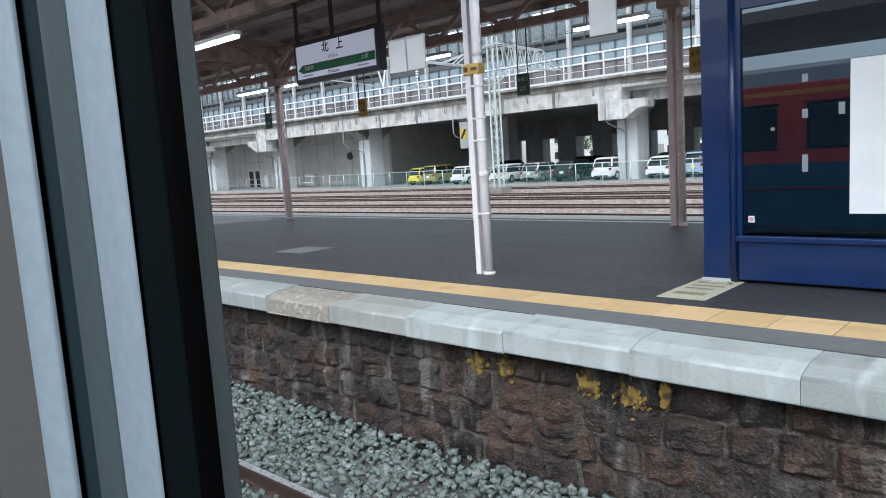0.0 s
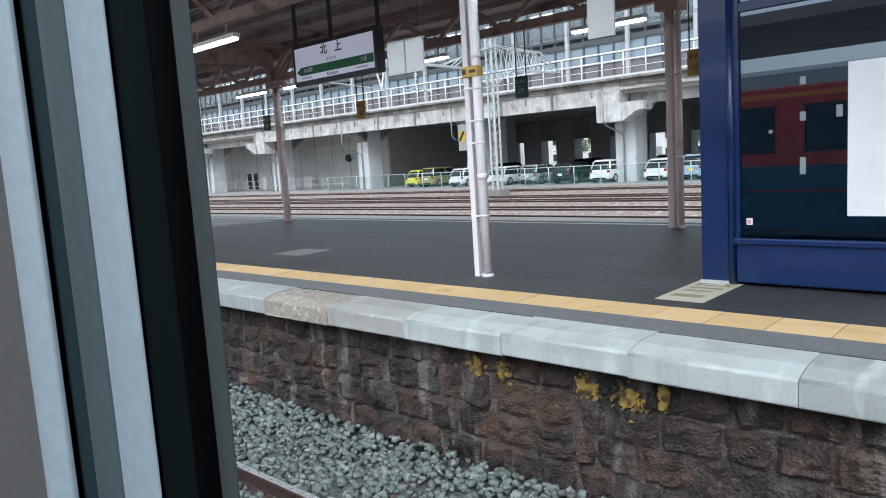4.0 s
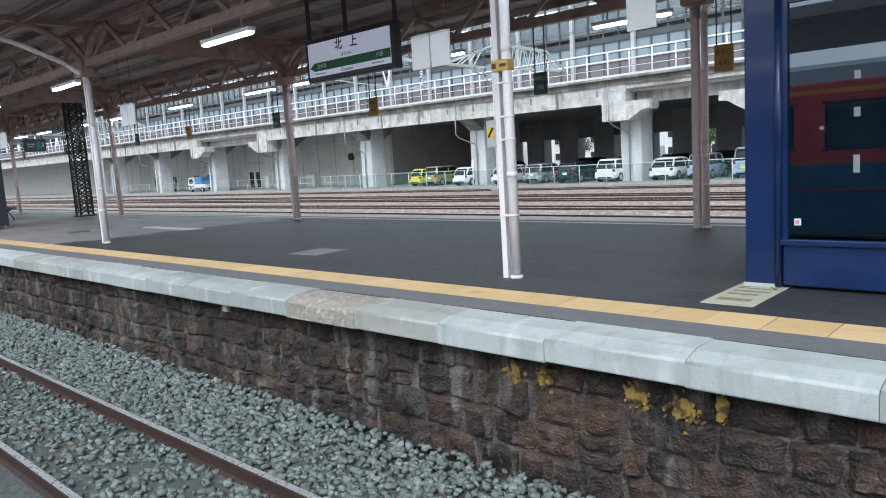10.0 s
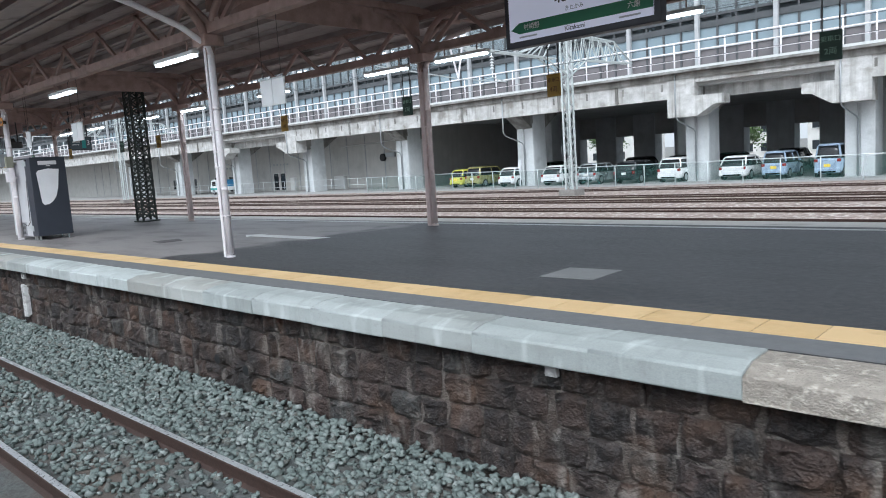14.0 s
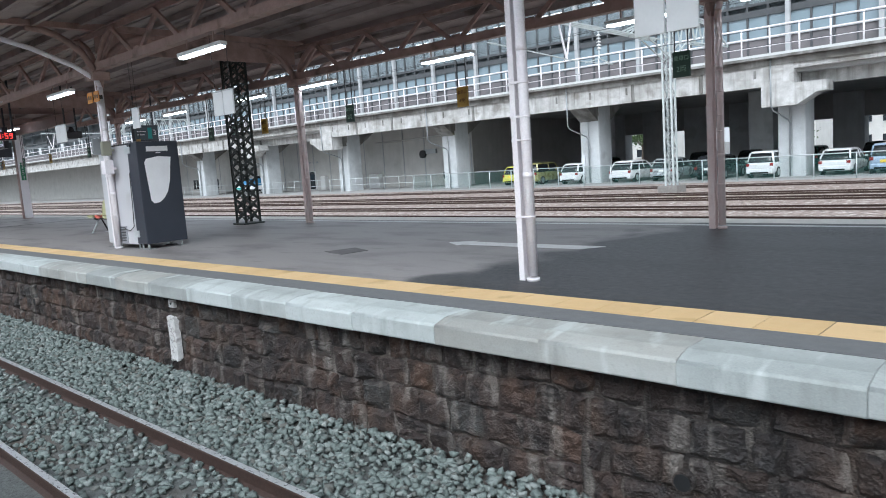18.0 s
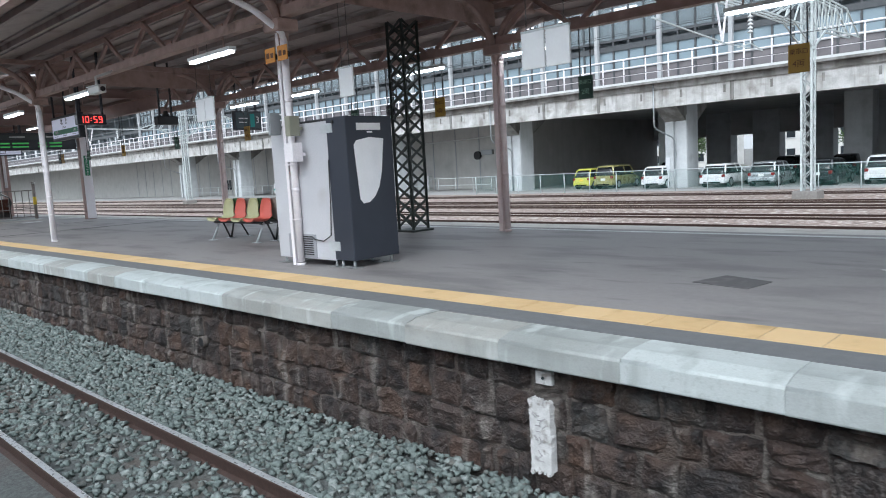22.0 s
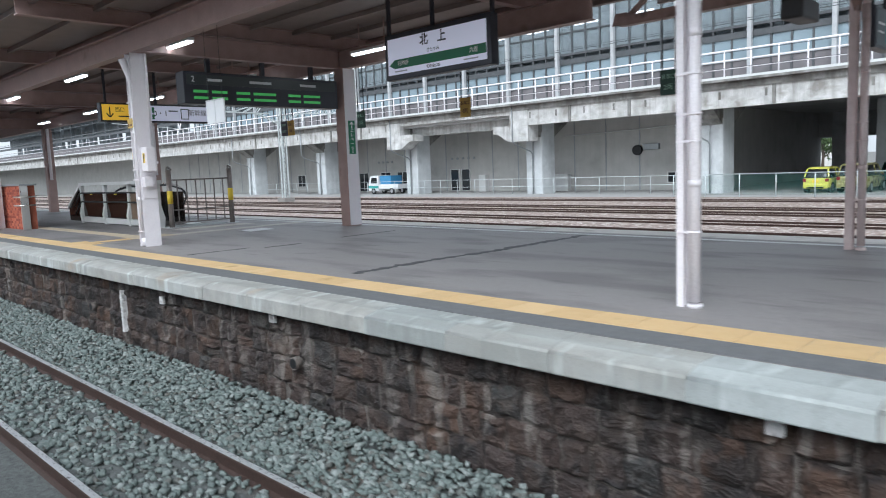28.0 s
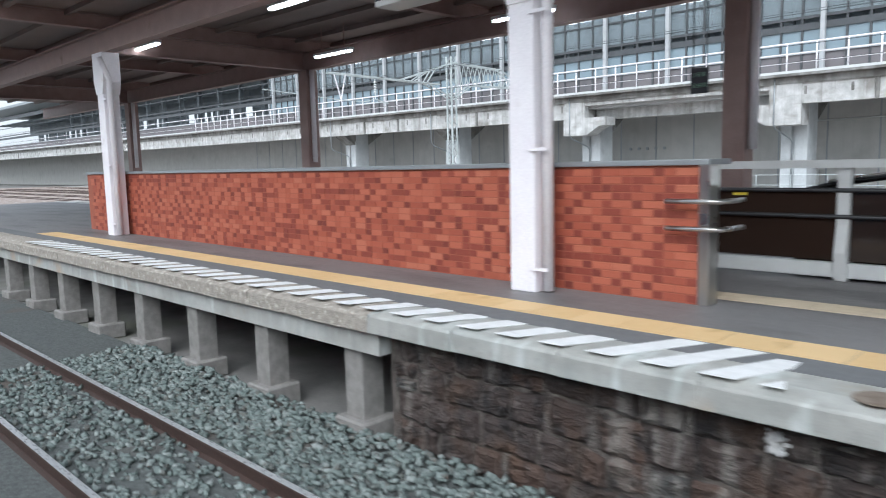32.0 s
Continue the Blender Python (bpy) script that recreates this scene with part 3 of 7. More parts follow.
for name, pts, m, lab in (
        ("arrow_marking", [(-17.6, 7.85), (-17.2, 7.60), (-17.2, 7.70), (-15.2, 7.70), (-15.0, 7.98), (-17.2, 7.98), (-17.2, 8.10)], WHITE_PAINT, "worn white arrow painted on the asphalt"),
        ("floor_hatch", [(-8.97, 5.95), (-8.36, 5.98), (-8.38, 6.58), (-8.99, 6.54)], GREY_PLATE, "grey square hatch cover in the asphalt"),
        ("floor_patch", [(-18.88, 6.5), (-18.3, 6.36), (-18.24, 6.8), (-18.74, 6.98)], mat("damp_patch", (0.085, 0.08, 0.08), (0.125, 0.12, 0.12), 0.6, scale=9, stain=(0.2, 0.19, 0.19), stain_scale=4, stain_at=0.52), "dark square repair in the asphalt"),
        ("queue_marking", [(-45.95, 8.30), (-45.36, 8.22), (-45.42, 8.88), (-45.98, 8.92)], WHITE_PAINT, "pale square marking on the platform floor")):
    solo(name, prism(pts, "z", 0.0, 0.005), m, lab, "marking", kind="structure")

TAR = mat("tar_seam", (0.045, 0.045, 0.05), (0.07, 0.07, 0.075), 0.6, scale=12)


def seam(name, pts, w, label, seed):
    """A ragged seam of tar or a crack along a broken line on the platform."""
    rnd = random.Random(seed)
    left, right, drift = [], [], 0.0
    for (xa, ya), (xb, yb) in zip(pts, pts[1:]):
        n = max(3, int(math.hypot(xb - xa, yb - ya) / 0.07))
        for k in range(n):
            u = k / n
            drift = 0.85 * drift + rnd.uniform(-0.012, 0.012)
            x, y = xa + (xb - xa) * u + drift, ya + (yb - ya) * u
            left.append((x - w * rnd.uniform(0.12, 0.8), y))
            right.append((x + w * rnd.uniform(0.12, 0.8), y))
    solo(name, prism(left + right[::-1], "z", 0.0, 0.003), TAR, label, "marking", kind="structure")


seam("tar_seam", [(-38.08, 10.28), (-38.06, 8.73), (-38.10, 7.22), (-38.15, 6.17), (-38.12, 5.3)], 0.14, "ragged dark tar seam across the asphalt", 1)
for k, pts in enumerate(([(-42.27, 5.26), (-42.27, 5.5), (-42.25, 5.73), (-42.24, 6.09), (-42.23, 6.44)], [(-42.0, 6.53), (-41.98, 6.84), (-41.96, 7.32)], [(-42.15, 8.27), (-42.17, 9.02), (-42.21, 9.74)])):
    seam("floor_crack", pts, 0.05, "thin dark crack in the asphalt", 5 + k)

# ---- station viaduct ----
VY = 43.0
PIERS = (12.9, -1.1, -15.1, -24.3, -37.82, -51.4, -65.5, -79.4, -93.3, -107.2)
THIN = ((-24.3, -15.1), (-79.4, -65.5))
via = thing("viaduct", (0, 0, 0), "stained concrete railway viaduct with a white railing", "viaduct", kind="structure")
part("deck", box(-260, 40, VY + 0.5, 80, 4.75, 5.55), SOFFIT, via, "dark underside of the deck")
for a, b in zip((40,) + PIERS, PIERS + (-260,)):
    thin = any(abs(a - t[1]) < 0.1 and abs(b - t[0]) < 0.1 for t in THIN)
    low = 4.95 if thin else 4.1
    part("fascia", box(b + 0.12, a - 0.12, VY, VY + 0.5, low, 5.72), CONCRETE, via)
    if thin:
        part("girder", box(b, a, VY + 1.5, VY + 2.1, 4.05, 4.75), CONCRETE, via)
    else:
        for k in range(1, 3):
            xm = a + (b - a) * k / 3
            part("fascia_rib", chamfer(box(xm - 0.10, xm + 0.10, VY - 0.09, VY - 0.002, low + 0.03, 5.215), 0.015, 1), LEDGE, via)
            part("rib_cap", box(xm - 0.22, xm + 0.22, VY - 0.13, VY - 0.121, 5.22, 5.58), LEDGE, via)
    n = max(2, int(abs(a - b) / 2.3))
    for k in range(n):
        xm = b + (a - b) * (k + 0.5) / n
        part("drain_slot", box(xm - 0.07, xm + 0.07, VY - 0.02, VY - 0.002, low + 0.5, low + 0.95), LEDGE, via)
for px in PIERS:
    side = 1 if px in (-24.3, -79.4) else -1 if px in (-15.1, -65.5) else 0
    if side:
        shape = [(-1.0, 5.72), (-1.0, 2.95), (0.9, 2.95), (1.9, 3.55), (2.4, 3.6), (2.4, 4.15), (0.75, 4.15), (0.75, 5.72)]
        part("corbel", prism([(px + side * a, b) for a, b in shape], "y", VY - 0.07, VY + 1.2), CONCRETE, via, "heavy stepped corbel")
    else:
        part("fascia_joint", box(px - 0.118, px + 0.118, VY - 0.04, VY + 0.48, 4.1, 5.72), CONCRETE, via)
    p = part("pier", chamfer(box(px - 0.75, px + 0.75, VY + 2.03, VY + 3.6, -1.2, 4.75), 0.03, 1), PIER, via, "pale square pier")
    for xa, xb in ((-0.75, -0.13), (0.03, 0.75)):
        part("shaft", chamfer(box(px + xa, px + xb, VY + 1.9, VY + 2.028, -1.2, 3.6), 0.03, 1), PIER, p)
    # the haunch's shaded underside is put into its dark colour
    part("pier_haunch", prism([(VY + 0.5, 4.75), (VY + 0.5, 4.15), (VY + 1.95, 3.2), (VY + 3.55, 3.2), (VY + 6.0, 4.75)], "x", px - 0.72, px + 0.72), LEDGE, p)
    pipe = tube(bmesh.new(), [(px - 0.45, VY - 0.14, 5.6), (px - 0.45, VY - 0.14, 3.0), (px - 0.42, VY + 0.1, 2.75), (px - 0.1, VY + 1.6, 2.2), (px - 0.05, VY + 1.78, 2.0), (px - 0.05, VY + 1.78, -1.1)], 0.048)
    part("downpipe", pipe, FRAME_GREY, via)
for py, n, step, x0, hw in ((57.0, 14, 14.0, 26.0, 0.9), (72.0, 46, 4.6, 32.0, 1.25)):
    me = mesh_of("rear_pier", chamfer(box(-hw, hw, -0.8, 0.8, -1.2, 4.75), 0.05, 1), PIER)
    for i in range(n):
        o = part("rear_pier", me, None, via)
        o.location = (x0 - i * step, py, 0)
part("rear_beam", box(-200, 40, 71.3, 72.7, 2.55, 4.75), SOFFIT, via)
part("deck_kerb", box(-260, 40, VY - 0.15, VY + 0.35, 5.74, 5.92), OFFWHITE, via, "white deck edge")
part("deck_ledge", box(-260, 40, VY - 0.5, VY + 0.4, 5.60, 5.74), LEDGE, via, "dark stained ledge below the railing")
# shade below the overhanging ledge, painted as a darker band
part("ledge_band", box(-260, 40, VY - 0.12, VY - 0.085, 5.22, 5.598), LEDGE, via, "grey stained band, darkened as the shade under the ledge")
rail = thing("viaduct_railing", (0, 0, 0), "white tubular railing along the viaduct edge", "railing", kind="structure")
for z, r in ((7.42, 0.05), (6.86, 0.032), (6.38, 0.032)):
    part("rail", cyl(bmesh.new(), (-260, VY + 0.1, z), (40, VY + 0.1, z), r, 8), WHITE_STEEL, rail)
me = mesh_of("post", cyl(bmesh.new(), (0, VY + 0.1, 5.9), (0, VY + 0.1, 7.42), 0.048, 8), WHITE_STEEL)
for i in range(112):
    part("post", me, None, rail).location.x = 37.55 - i * 1.56

# the glazed station hall on the deck
hall = thing("station_hall", (0, 0, 0), "glazed station hall with grey mullions over a mauve parapet", "station building", kind="structure")
HY = 47.6
part("parapet", box(-260, 40, HY, HY + 0.3, 5.5, 7.35), MAUVE, hall, "mauve wall panels")
for a, b in ((8.75, 9.15), (9.42, 9.6), (12.9, 13.6), (7.35, 7.5)):
    part("transom", box(-260, 40, HY - 0.1, HY + 0.15, a, b), MULLION if a > 8 else HALL_COLUMN, hall)
part("hall_floor_slab", box(-260, 40, HY + 0.3, 80, 5.55, 5.75), SOFFIT, hall)
part("hall_roof", box(-260, 40, HY - 1.5, 61, 15.0, 15.5), FRAME_GREY, hall)
HALL_IN = mat("hall_interior", (0.22, 0.25, 0.27), (0.30, 0.33, 0.35), 0.7, scale=0.5, fine=9, stain=(0.14, 0.16, 0.18), stain_scale=0.4, stain_at=0.5)
part("hall_rear_wall", box(-260, 40, 60, 60.3, 5.75, 9.2), HALL_IN, hall)
part("hall_rear_wall", box(-260, 40, 60, 60.3, 11.2, 15.0), HALL_IN, hall)
part("platform_roof", box(-260, 40, 53.0, 59.0, 13.0, 13.3), HALL_IN, hall)
rw = random.Random(8)
xq = 40.0
while xq > -255:
    wq = rw.choice((0.5, 0.9, 1.6, 3.4, 5.2))
    part("rear_pier", box(xq - wq, xq, 59.9, 60.2, 9.2, 11.2), HALL_IN, hall)
    xq -= wq + rw.choice((1.1, 1.3, 2.4, 2.6))
for i in range(40):
    part("hall_pillar", box(30 - 6.2 * i - 0.3, 30 - 6.2 * i + 0.3, 54.0, 54.6, 5.75, 13.0), HALL_IN, hall)
me_lo, me_hi = mesh_of("pane", box(0.05, 1.19, HY + 0.02, HY + 0.05, 7.5, 8.75), PANE), mesh_of("pane", box(0.05, 1.19, HY + 0.02, HY + 0.05, 9.6, 12.9), PANE_CLEAR)
me_v = mesh_of("mullion", box(-0.06, 0.06, HY - 0.08, HY + 0.12, 5.8, 15.0), MULLION)
me_c = mesh_of("column", box(-0.13, 0.13, HY - 0.40, HY - 0.12, 5.72, 15.0), HALL_COLUMN)
for i in range(112):
    x = 12 - i * 1.24
    for me in (me_lo, me_hi):
        part("pane", me, None, hall).location.x = x
    part("mullion", me_v, None, hall).location.x = x
    if i % 4 == 2:
        part("column", me_c, None, hall).location.x = x
me_l = mesh_of("ceiling_lamp", box(0, 2.2, 52.0, 52.25, 12.6, 12.7), TUBE_LIGHT)
for i in range(26):
    part("ceiling_lamp", me_l, None, hall).location.x = 8 - i * 4.96
part("transom", box(-260, 40, HY - 0.06, HY + 0.1, 11.1, 11.2), MULLION, hall)

# the offices under the viaduct
off = thing("office_building", (0, 0, 0), "grey ribbed office wall under the viaduct", "building", kind="structure")
part("wall", box(-260, -53.2, 50.0, 50.3, -1.3, 4.75), SIDING, off)
part("side_wall", box(-53.5, -53.2, 50.3, 72, -1.3, 4.75), SIDING, off)
for i in range(28):
    xs = -53.4 - i * 2.95
    part("wall_joint", box(xs - 0.05, xs + 0.05, 49.96, 49.998, -1.1, 4.7), FRAME_GREY, off)
part("cable_conduit", tube(bmesh.new(), [(-66, 49.9, 3.4), (-60, 49.9, 3.5), (-53.3, 49.9, 3.75)], 0.05), OFFWHITE, off)


def office_window(x0, x1, z0, z1, bars=1):
    w = part("window", box(x0, x1, 49.95, 49.995, z0, z1), PANE_DARK, off)
    fr = bmesh.new()
    for a, b, c, d in ((x0 - 0.06, x1 + 0.06, z1, z1 + 0.06), (x0 - 0.06, x1 + 0.06, z0 - 0.06, z0), (x0 - 0.06, x0, z0, z1), (x1, x1 + 0.06, z0, z1)):
        bx(fr, a, b, 49.91, 49.996, c, d)
    for k in range(bars):
        xm = x0 + (x1 - x0) * (k + 1) / (bars + 1)
        bx(fr, xm - 0.03, xm + 0.03, 49.92, 49.95, z0, z1)
    part("frame", fr, OFFWHITE, w)


office_window(-56.95, -55.75, -0.5, 0.2)
office_window(-79.3, -78.3, -1.0, 0.95, 0)
office_window(-77.9, -76.9, -1.0, 0.95, 0)
for xa in (-105.0, -99.6, -93.2, -89.6, -87.0):
    office_window(xa, xa + 1.5, -1.0 if xa > -94 else -0.4, 0.9)
part("fan", cyl(bmesh.new(), (-59.4, 49.95, 1.95), (-59.4, 49.7, 1.95), 0.38, 20), DARK, off, "round black extractor fan")
part("vent_hood", box(-58.9, -57.6, 49.7, 49.99, 1.95, 2.4, 0.03), FRAME_GREY, off)
part("meter_cabinet", box(-67.2, -65.6, 49.5, 49.99, -1.1, 0.3, 0.03), OFFWHITE, off, "off-white steel cabinet")
part("meter_cabinet", box(-75.4, -74.6, 49.5, 49.99, -1.1, 0.4, 0.03), OFFWHITE, off, "off-white steel cabinet")
me = mesh_of("wall_vent", cyl(bmesh.new(), (0, 49.99, 2.0), (0, 49.9, 2.0), 0.12, 10), FRAME_GREY)
for i in range(9):
    part("wall_vent", me, None, off).location.x = -76.3 - i * 0.7 - (8 if i > 4 else 0)

# ---- old canopy: trussed steel ----
COLS = (5.2, -4.7, -14.47, -24.1, -33.95)
NEAR, FAR = 5.66, 10.08


def longitudinal_truss(y, x0, x1, z0, z1):
    t = thing("canopy_truss", (0, y, 0), "brown riveted lattice truss under the canopy roof", "roof truss", "canopy trusses", "structure")
    ch = bmesh.new()
    for s in (-0.05, 0.05):
        bx(ch, x0, x1, s - 0.006, s + 0.006, z0, z0 + 0.14)
    bx(ch, x0, x1, -0.075, 0.075, z0 - 0.004, z0 + 0.008)
    part("bottom_chord", ch, BROWN_STEEL, t)
    part("top_chord", bx(bx(bmesh.new(), x0, x1, -0.06, 0.06, z1 - 0.012, z1), x0, x1, -0.008, 0.008, z1 - 0.1, z1 - 0.013), BROWN_STEEL, t)
    pitch = 0.82
    up, dn, gus = (bmesh.new() for _ in range(3))
    bar(up, (0, 0.03, z0 + 0.05), (pitch, 0.03, z1 - 0.06), 0.05, 0.075)
    bar(dn, (0, -0.03, z1 - 0.06), (pitch, -0.03, z0 + 0.05), 0.05, 0.075)
    prism([(-0.16, z0 + 0.02), (0.16, z0 + 0.02), (0.1, z0 + 0.2), (-0.1, z0 + 0.2)], "y", -0.006, 0.006, gus)
    mu, md, mg = mesh_of("diagonal", up, BROWN_STEEL), mesh_of("diagonal", dn, BROWN_STEEL), mesh_of("gusset", gus, BROWN_STEEL)
    k = int((x1 - x0) / (2 * pitch))
    for i in range(k):
        for me, o in ((mu, 0), (md, pitch)):
            part("diagonal", me, None, t).location.x = x0 + 2 * pitch * i + o
        part("gusset", mg, None, t).location.x = x0 + 2 * pitch * i
    return t


longitudinal_truss(FAR, -37.2, X1, 3.28, 4.0)
longitudinal_truss(NEAR, -37.2, X1, 3.30, 4.0)
for i, cx in enumerate(COLS):
    fr = thing("canopy_frame", (cx, 0, 0), "brown curved cross frame carrying the canopy", "roof frame", "canopy frames", "structure")
    bm = bmesh.new()
    for y0, y1 in ((NEAR, FAR),):
        bx(bm, -0.07, 0.07, y0, y1, 4.02, 4.14)
        bx(bm, -0.012, 0.012, y0, y1, 3.62, 4.02)
    bx(bm, -0.07, 0.07, 3.7, NEAR, 4.02, 4.12)
    bx(bm, -0.07, 0.07, FAR, 12.1, 4.02, 4.12)
    part("cross_beam", bm, BROWN_STEEL, fr)
    for yy, sg in ((NEAR, 1), (NEAR, -1), (FAR, 1), (FAR, -1)):
        arc = [(0, yy + sg * 1.15 * (1 - math.cos(a)), 2.95 + 1.05 * math.sin(a)) for a in [k * math.pi / 14 for k in range(8)]]
        part("arch_brace", tube(bmesh.new(), arc, 0.06, 8), BROWN_STEEL, fr)
    for yy in (NEAR, FAR):
        for sg in (1, -1):
            arc = [(sg * 0.95 * (1 - math.cos(a)), yy, 3.0 + 0.95 * math.sin(a)) for a in [k * math.pi / 14 for k in range(8)]]
            part("knee_brace", tube(bmesh.new(), arc, 0.055, 8), BROWN_STEEL, fr)
roof_y = (3.55, 5.66, 7.87, 10.08, 12.3)
roof_z = (4.02, 4.22, 4.45, 4.22, 4.02)
bm = bmesh.new()
for a in range(4):
    n = 9
    for k in range(n):
        y0, y1 = roof_y[a] + (roof_y[a + 1] - roof_y[a]) * k / n, roof_y[a] + (roof_y[a + 1] - roof_y[a]) * (k + 1) / n
        z0, z1 = roof_z[a] + (roof_z[a + 1] - roof_z[a]) * k / n, roof_z[a] + (roof_z[a + 1] - roof_z[a]) * (k + 1) / n
        off_z = 0.03 if k % 2 else 0.0
        vs = [bm.verts.new(p) for p in ((-37.6, y0, z0 + off_z), (X1, y0, z0 + off_z), (X1, y1 - 0.01, z1 + off_z), (-37.6, y1 - 0.01, z1 + off_z))]
        vt = [bm.verts.new((v.co.x, v.co.y, v.co.z + 0.05)) for v in vs]
        bm.faces.new(vs[::-1])
        bm.faces.new(vt)
        for q in range(4):
            bm.faces.new((vs[q], vs[(q + 1) % 4], vt[(q + 1) % 4], vt[q]))
for i in range(11):
    y = 3.8 + i * 0.82
    z = float(np.interp(y, roof_y, roof_z))
    bx(bm, -37.6, X1, y - 0.03, y + 0.03, z - 0.11, z - 0.002)
solo("ceiling_old_canopy", bm, ROOF_DECK, "dark sheeted canopy roof on brown purlins", "canopy roof", kind="structure")
solo("gutter", prism([(3.42, 3.92), (3.58, 3.92), (3.60, 4.08), (3.57, 4.08), (3.55, 3.95), (3.45, 3.95), (3.43, 4.08), (3.40, 4.08)], "x", -37.6, X1), BROWN_STEEL, "brown gutter along the canopy eave", "gutter", kind="structure")

# ---- newer canopy: plate girders ----
COLS_NEW = (-44.3, -54.55, -64.8, -75.0)


def h_girder(bm, p, q, h, w):
    (xa, ya, z), (xb, yb, _) = p, q
    if xa == xb:
        bx(bm, xa - w / 2, xa + w / 2, ya, yb, z, z + 0.02)
        bx(bm, xa - w / 2, xa + w / 2, ya, yb, z + h - 0.02, z + h)
        bx(bm, xa - 0.01, xa + 0.01, ya, yb, z + 0.02, z + h - 0.02)
    else:
        bx(bm, xa, xb, ya - w / 2, ya + w / 2, z, z + 0.02)
        bx(bm, xa, xb, ya - w / 2, ya + w / 2, z + h - 0.02, z + h)
        bx(bm, xa, xb, ya - 0.01, ya + 0.01, z + 0.02, z + h - 0.02)
    return bm


for y in (5.6, 10.22):
    solo("canopy_girder", h_girder(bmesh.new(), (X0, y, 3.50), (-37.8, y, 3.50), 0.42, 0.2), BROWN_BEAM, "reddish-brown steel girder along the newer canopy", "girder", "canopy girders", "structure")
for x in COLS_NEW + (-39.2, -49.4, -59.7, -69.9):
    solo("canopy_cross_girder", h_girder(bmesh.new(), (x, 3.7, 3.925), (x, 12.2, 3.925), 0.28, 0.16), BROWN_BEAM, "reddish-brown cross girder under the newer canopy", "girder", "canopy cross girders", "structure")
    if x in COLS_NEW:
        solo("canopy_tie_beam", h_girder(bmesh.new(), (x, 5.71, 3.50), (x, 10.11, 3.50), 0.4, 0.18), BROWN_BEAM, "reddish-brown beam between two platform columns", "girder", "canopy tie beams", "structure")
bm = box(X0, -37.7, 3.5, 12.4, 4.21, 4.30)
for i in range(9):
    bx(bm, X0, -37.7, 3.9 + i * 1.0, 3.98 + i * 1.0, 4.12, 4.208)
solo("ceiling_new_canopy", bm, ROOF_NEW, "taupe sheet soffit of the newer canopy", "canopy roof", kind="structure")
# ---- platform columns ----
def old_column(x, y, paint, label, dx=0.034, r=0.05, px=(-0.108, -0.046)):
    t = thing("platform_column", (x, y, 0), label, "column", "platform columns", "structure")
    web = bmesh.new()
    a, b = px
    bx(web, a, b, -0.056, -0.044, 0, 3.3)
    bx(web, a, b, 0.044, 0.056, 0, 3.3)
    bx(web, (a + b) / 2 - 0.005, (a + b) / 2 + 0.005, -0.044, 0.044, 0, 3.3)
    part("post", web, paint, t)
    part("downpipe", tube(bmesh.new(), [(dx, -0.02, 0.05), (dx, -0.02, 3.0)], r, 16), paint, t)
    away = -1 if y < 8 else 1
    part("gutter_pipe", tube(bmesh.new(), [(dx, -0.02, 3.0), (dx, away * 0.05, 3.12), (-0.05, away * 0.4, 3.38), (-0.25, away * 1.0, 3.68), (-0.4, away * 1.9, 3.98)], 0.045, 10), paint, t, "sloping pipe from the gutter")
    part("base_ring", cyl(bmesh.new(), (dx, -0.02, 0.0), (dx, -0.02, 0.03), r + 0.016, 16), paint, t)
    for z in (0.62, 1.36, 1.58, 1.9):
        b = cyl(bmesh.new(), (dx, -0.02, z), (dx, -0.02, z + 0.018), r + 0.006, 14)
        bx(b, a, dx, -0.066, -0.057, z, z + 0.02)
        part("pipe_clamp", b, paint, t)
    for z in (1.0, 2.2):
        part("pipe_socket", cyl(bmesh.new(), (dx, -0.02, z), (dx, -0.02, z + 0.06), r + 0.0035, 14), paint, t)
    part("cap_plate", box(-0.22, 0.14, -0.16, 0.16, 3.12, 3.28, 0.02), BROWN_STEEL, t, "brown riveted cap")
    return t


for cx in COLS:
    old_column(cx, NEAR, WHITE_STEEL, "slim white-painted steel column with a strapped downpipe")
    old_column(cx + 0.06, FAR, PINK_STEEL, "slim faded pink steel column with a strapped downpipe", 0.058, 0.048, (-0.122, -0.030))


def new_column(x, y, paint, label, w=0.34):
    t = thing("platform_column", (x, y, 0), label, "column", "newer platform columns", "structure")
    part("post", chamfer(box(-w / 2, w / 2, -w / 2, w / 2, 0, 3.5), 0.012), paint, t)
    return t


def brown_column(cx):
    f = new_column(cx, 10.22, BROWN_BEAM, "square column, reddish brown with a pale side", 0.32)
    if cx == COLS_NEW[0]:
        part("pale_side", box(0.162, 0.168, -0.158, 0.158, 0.02, 3.5), WHITE_STEEL, f, "white-painted face")
    else:
        part("downpipe", cyl(bmesh.new(), (0.23, -0.04, 1.35), (0.23, -0.04, 3.5), 0.06, 12), WHITE_STEEL, f, "white pipe on the column")


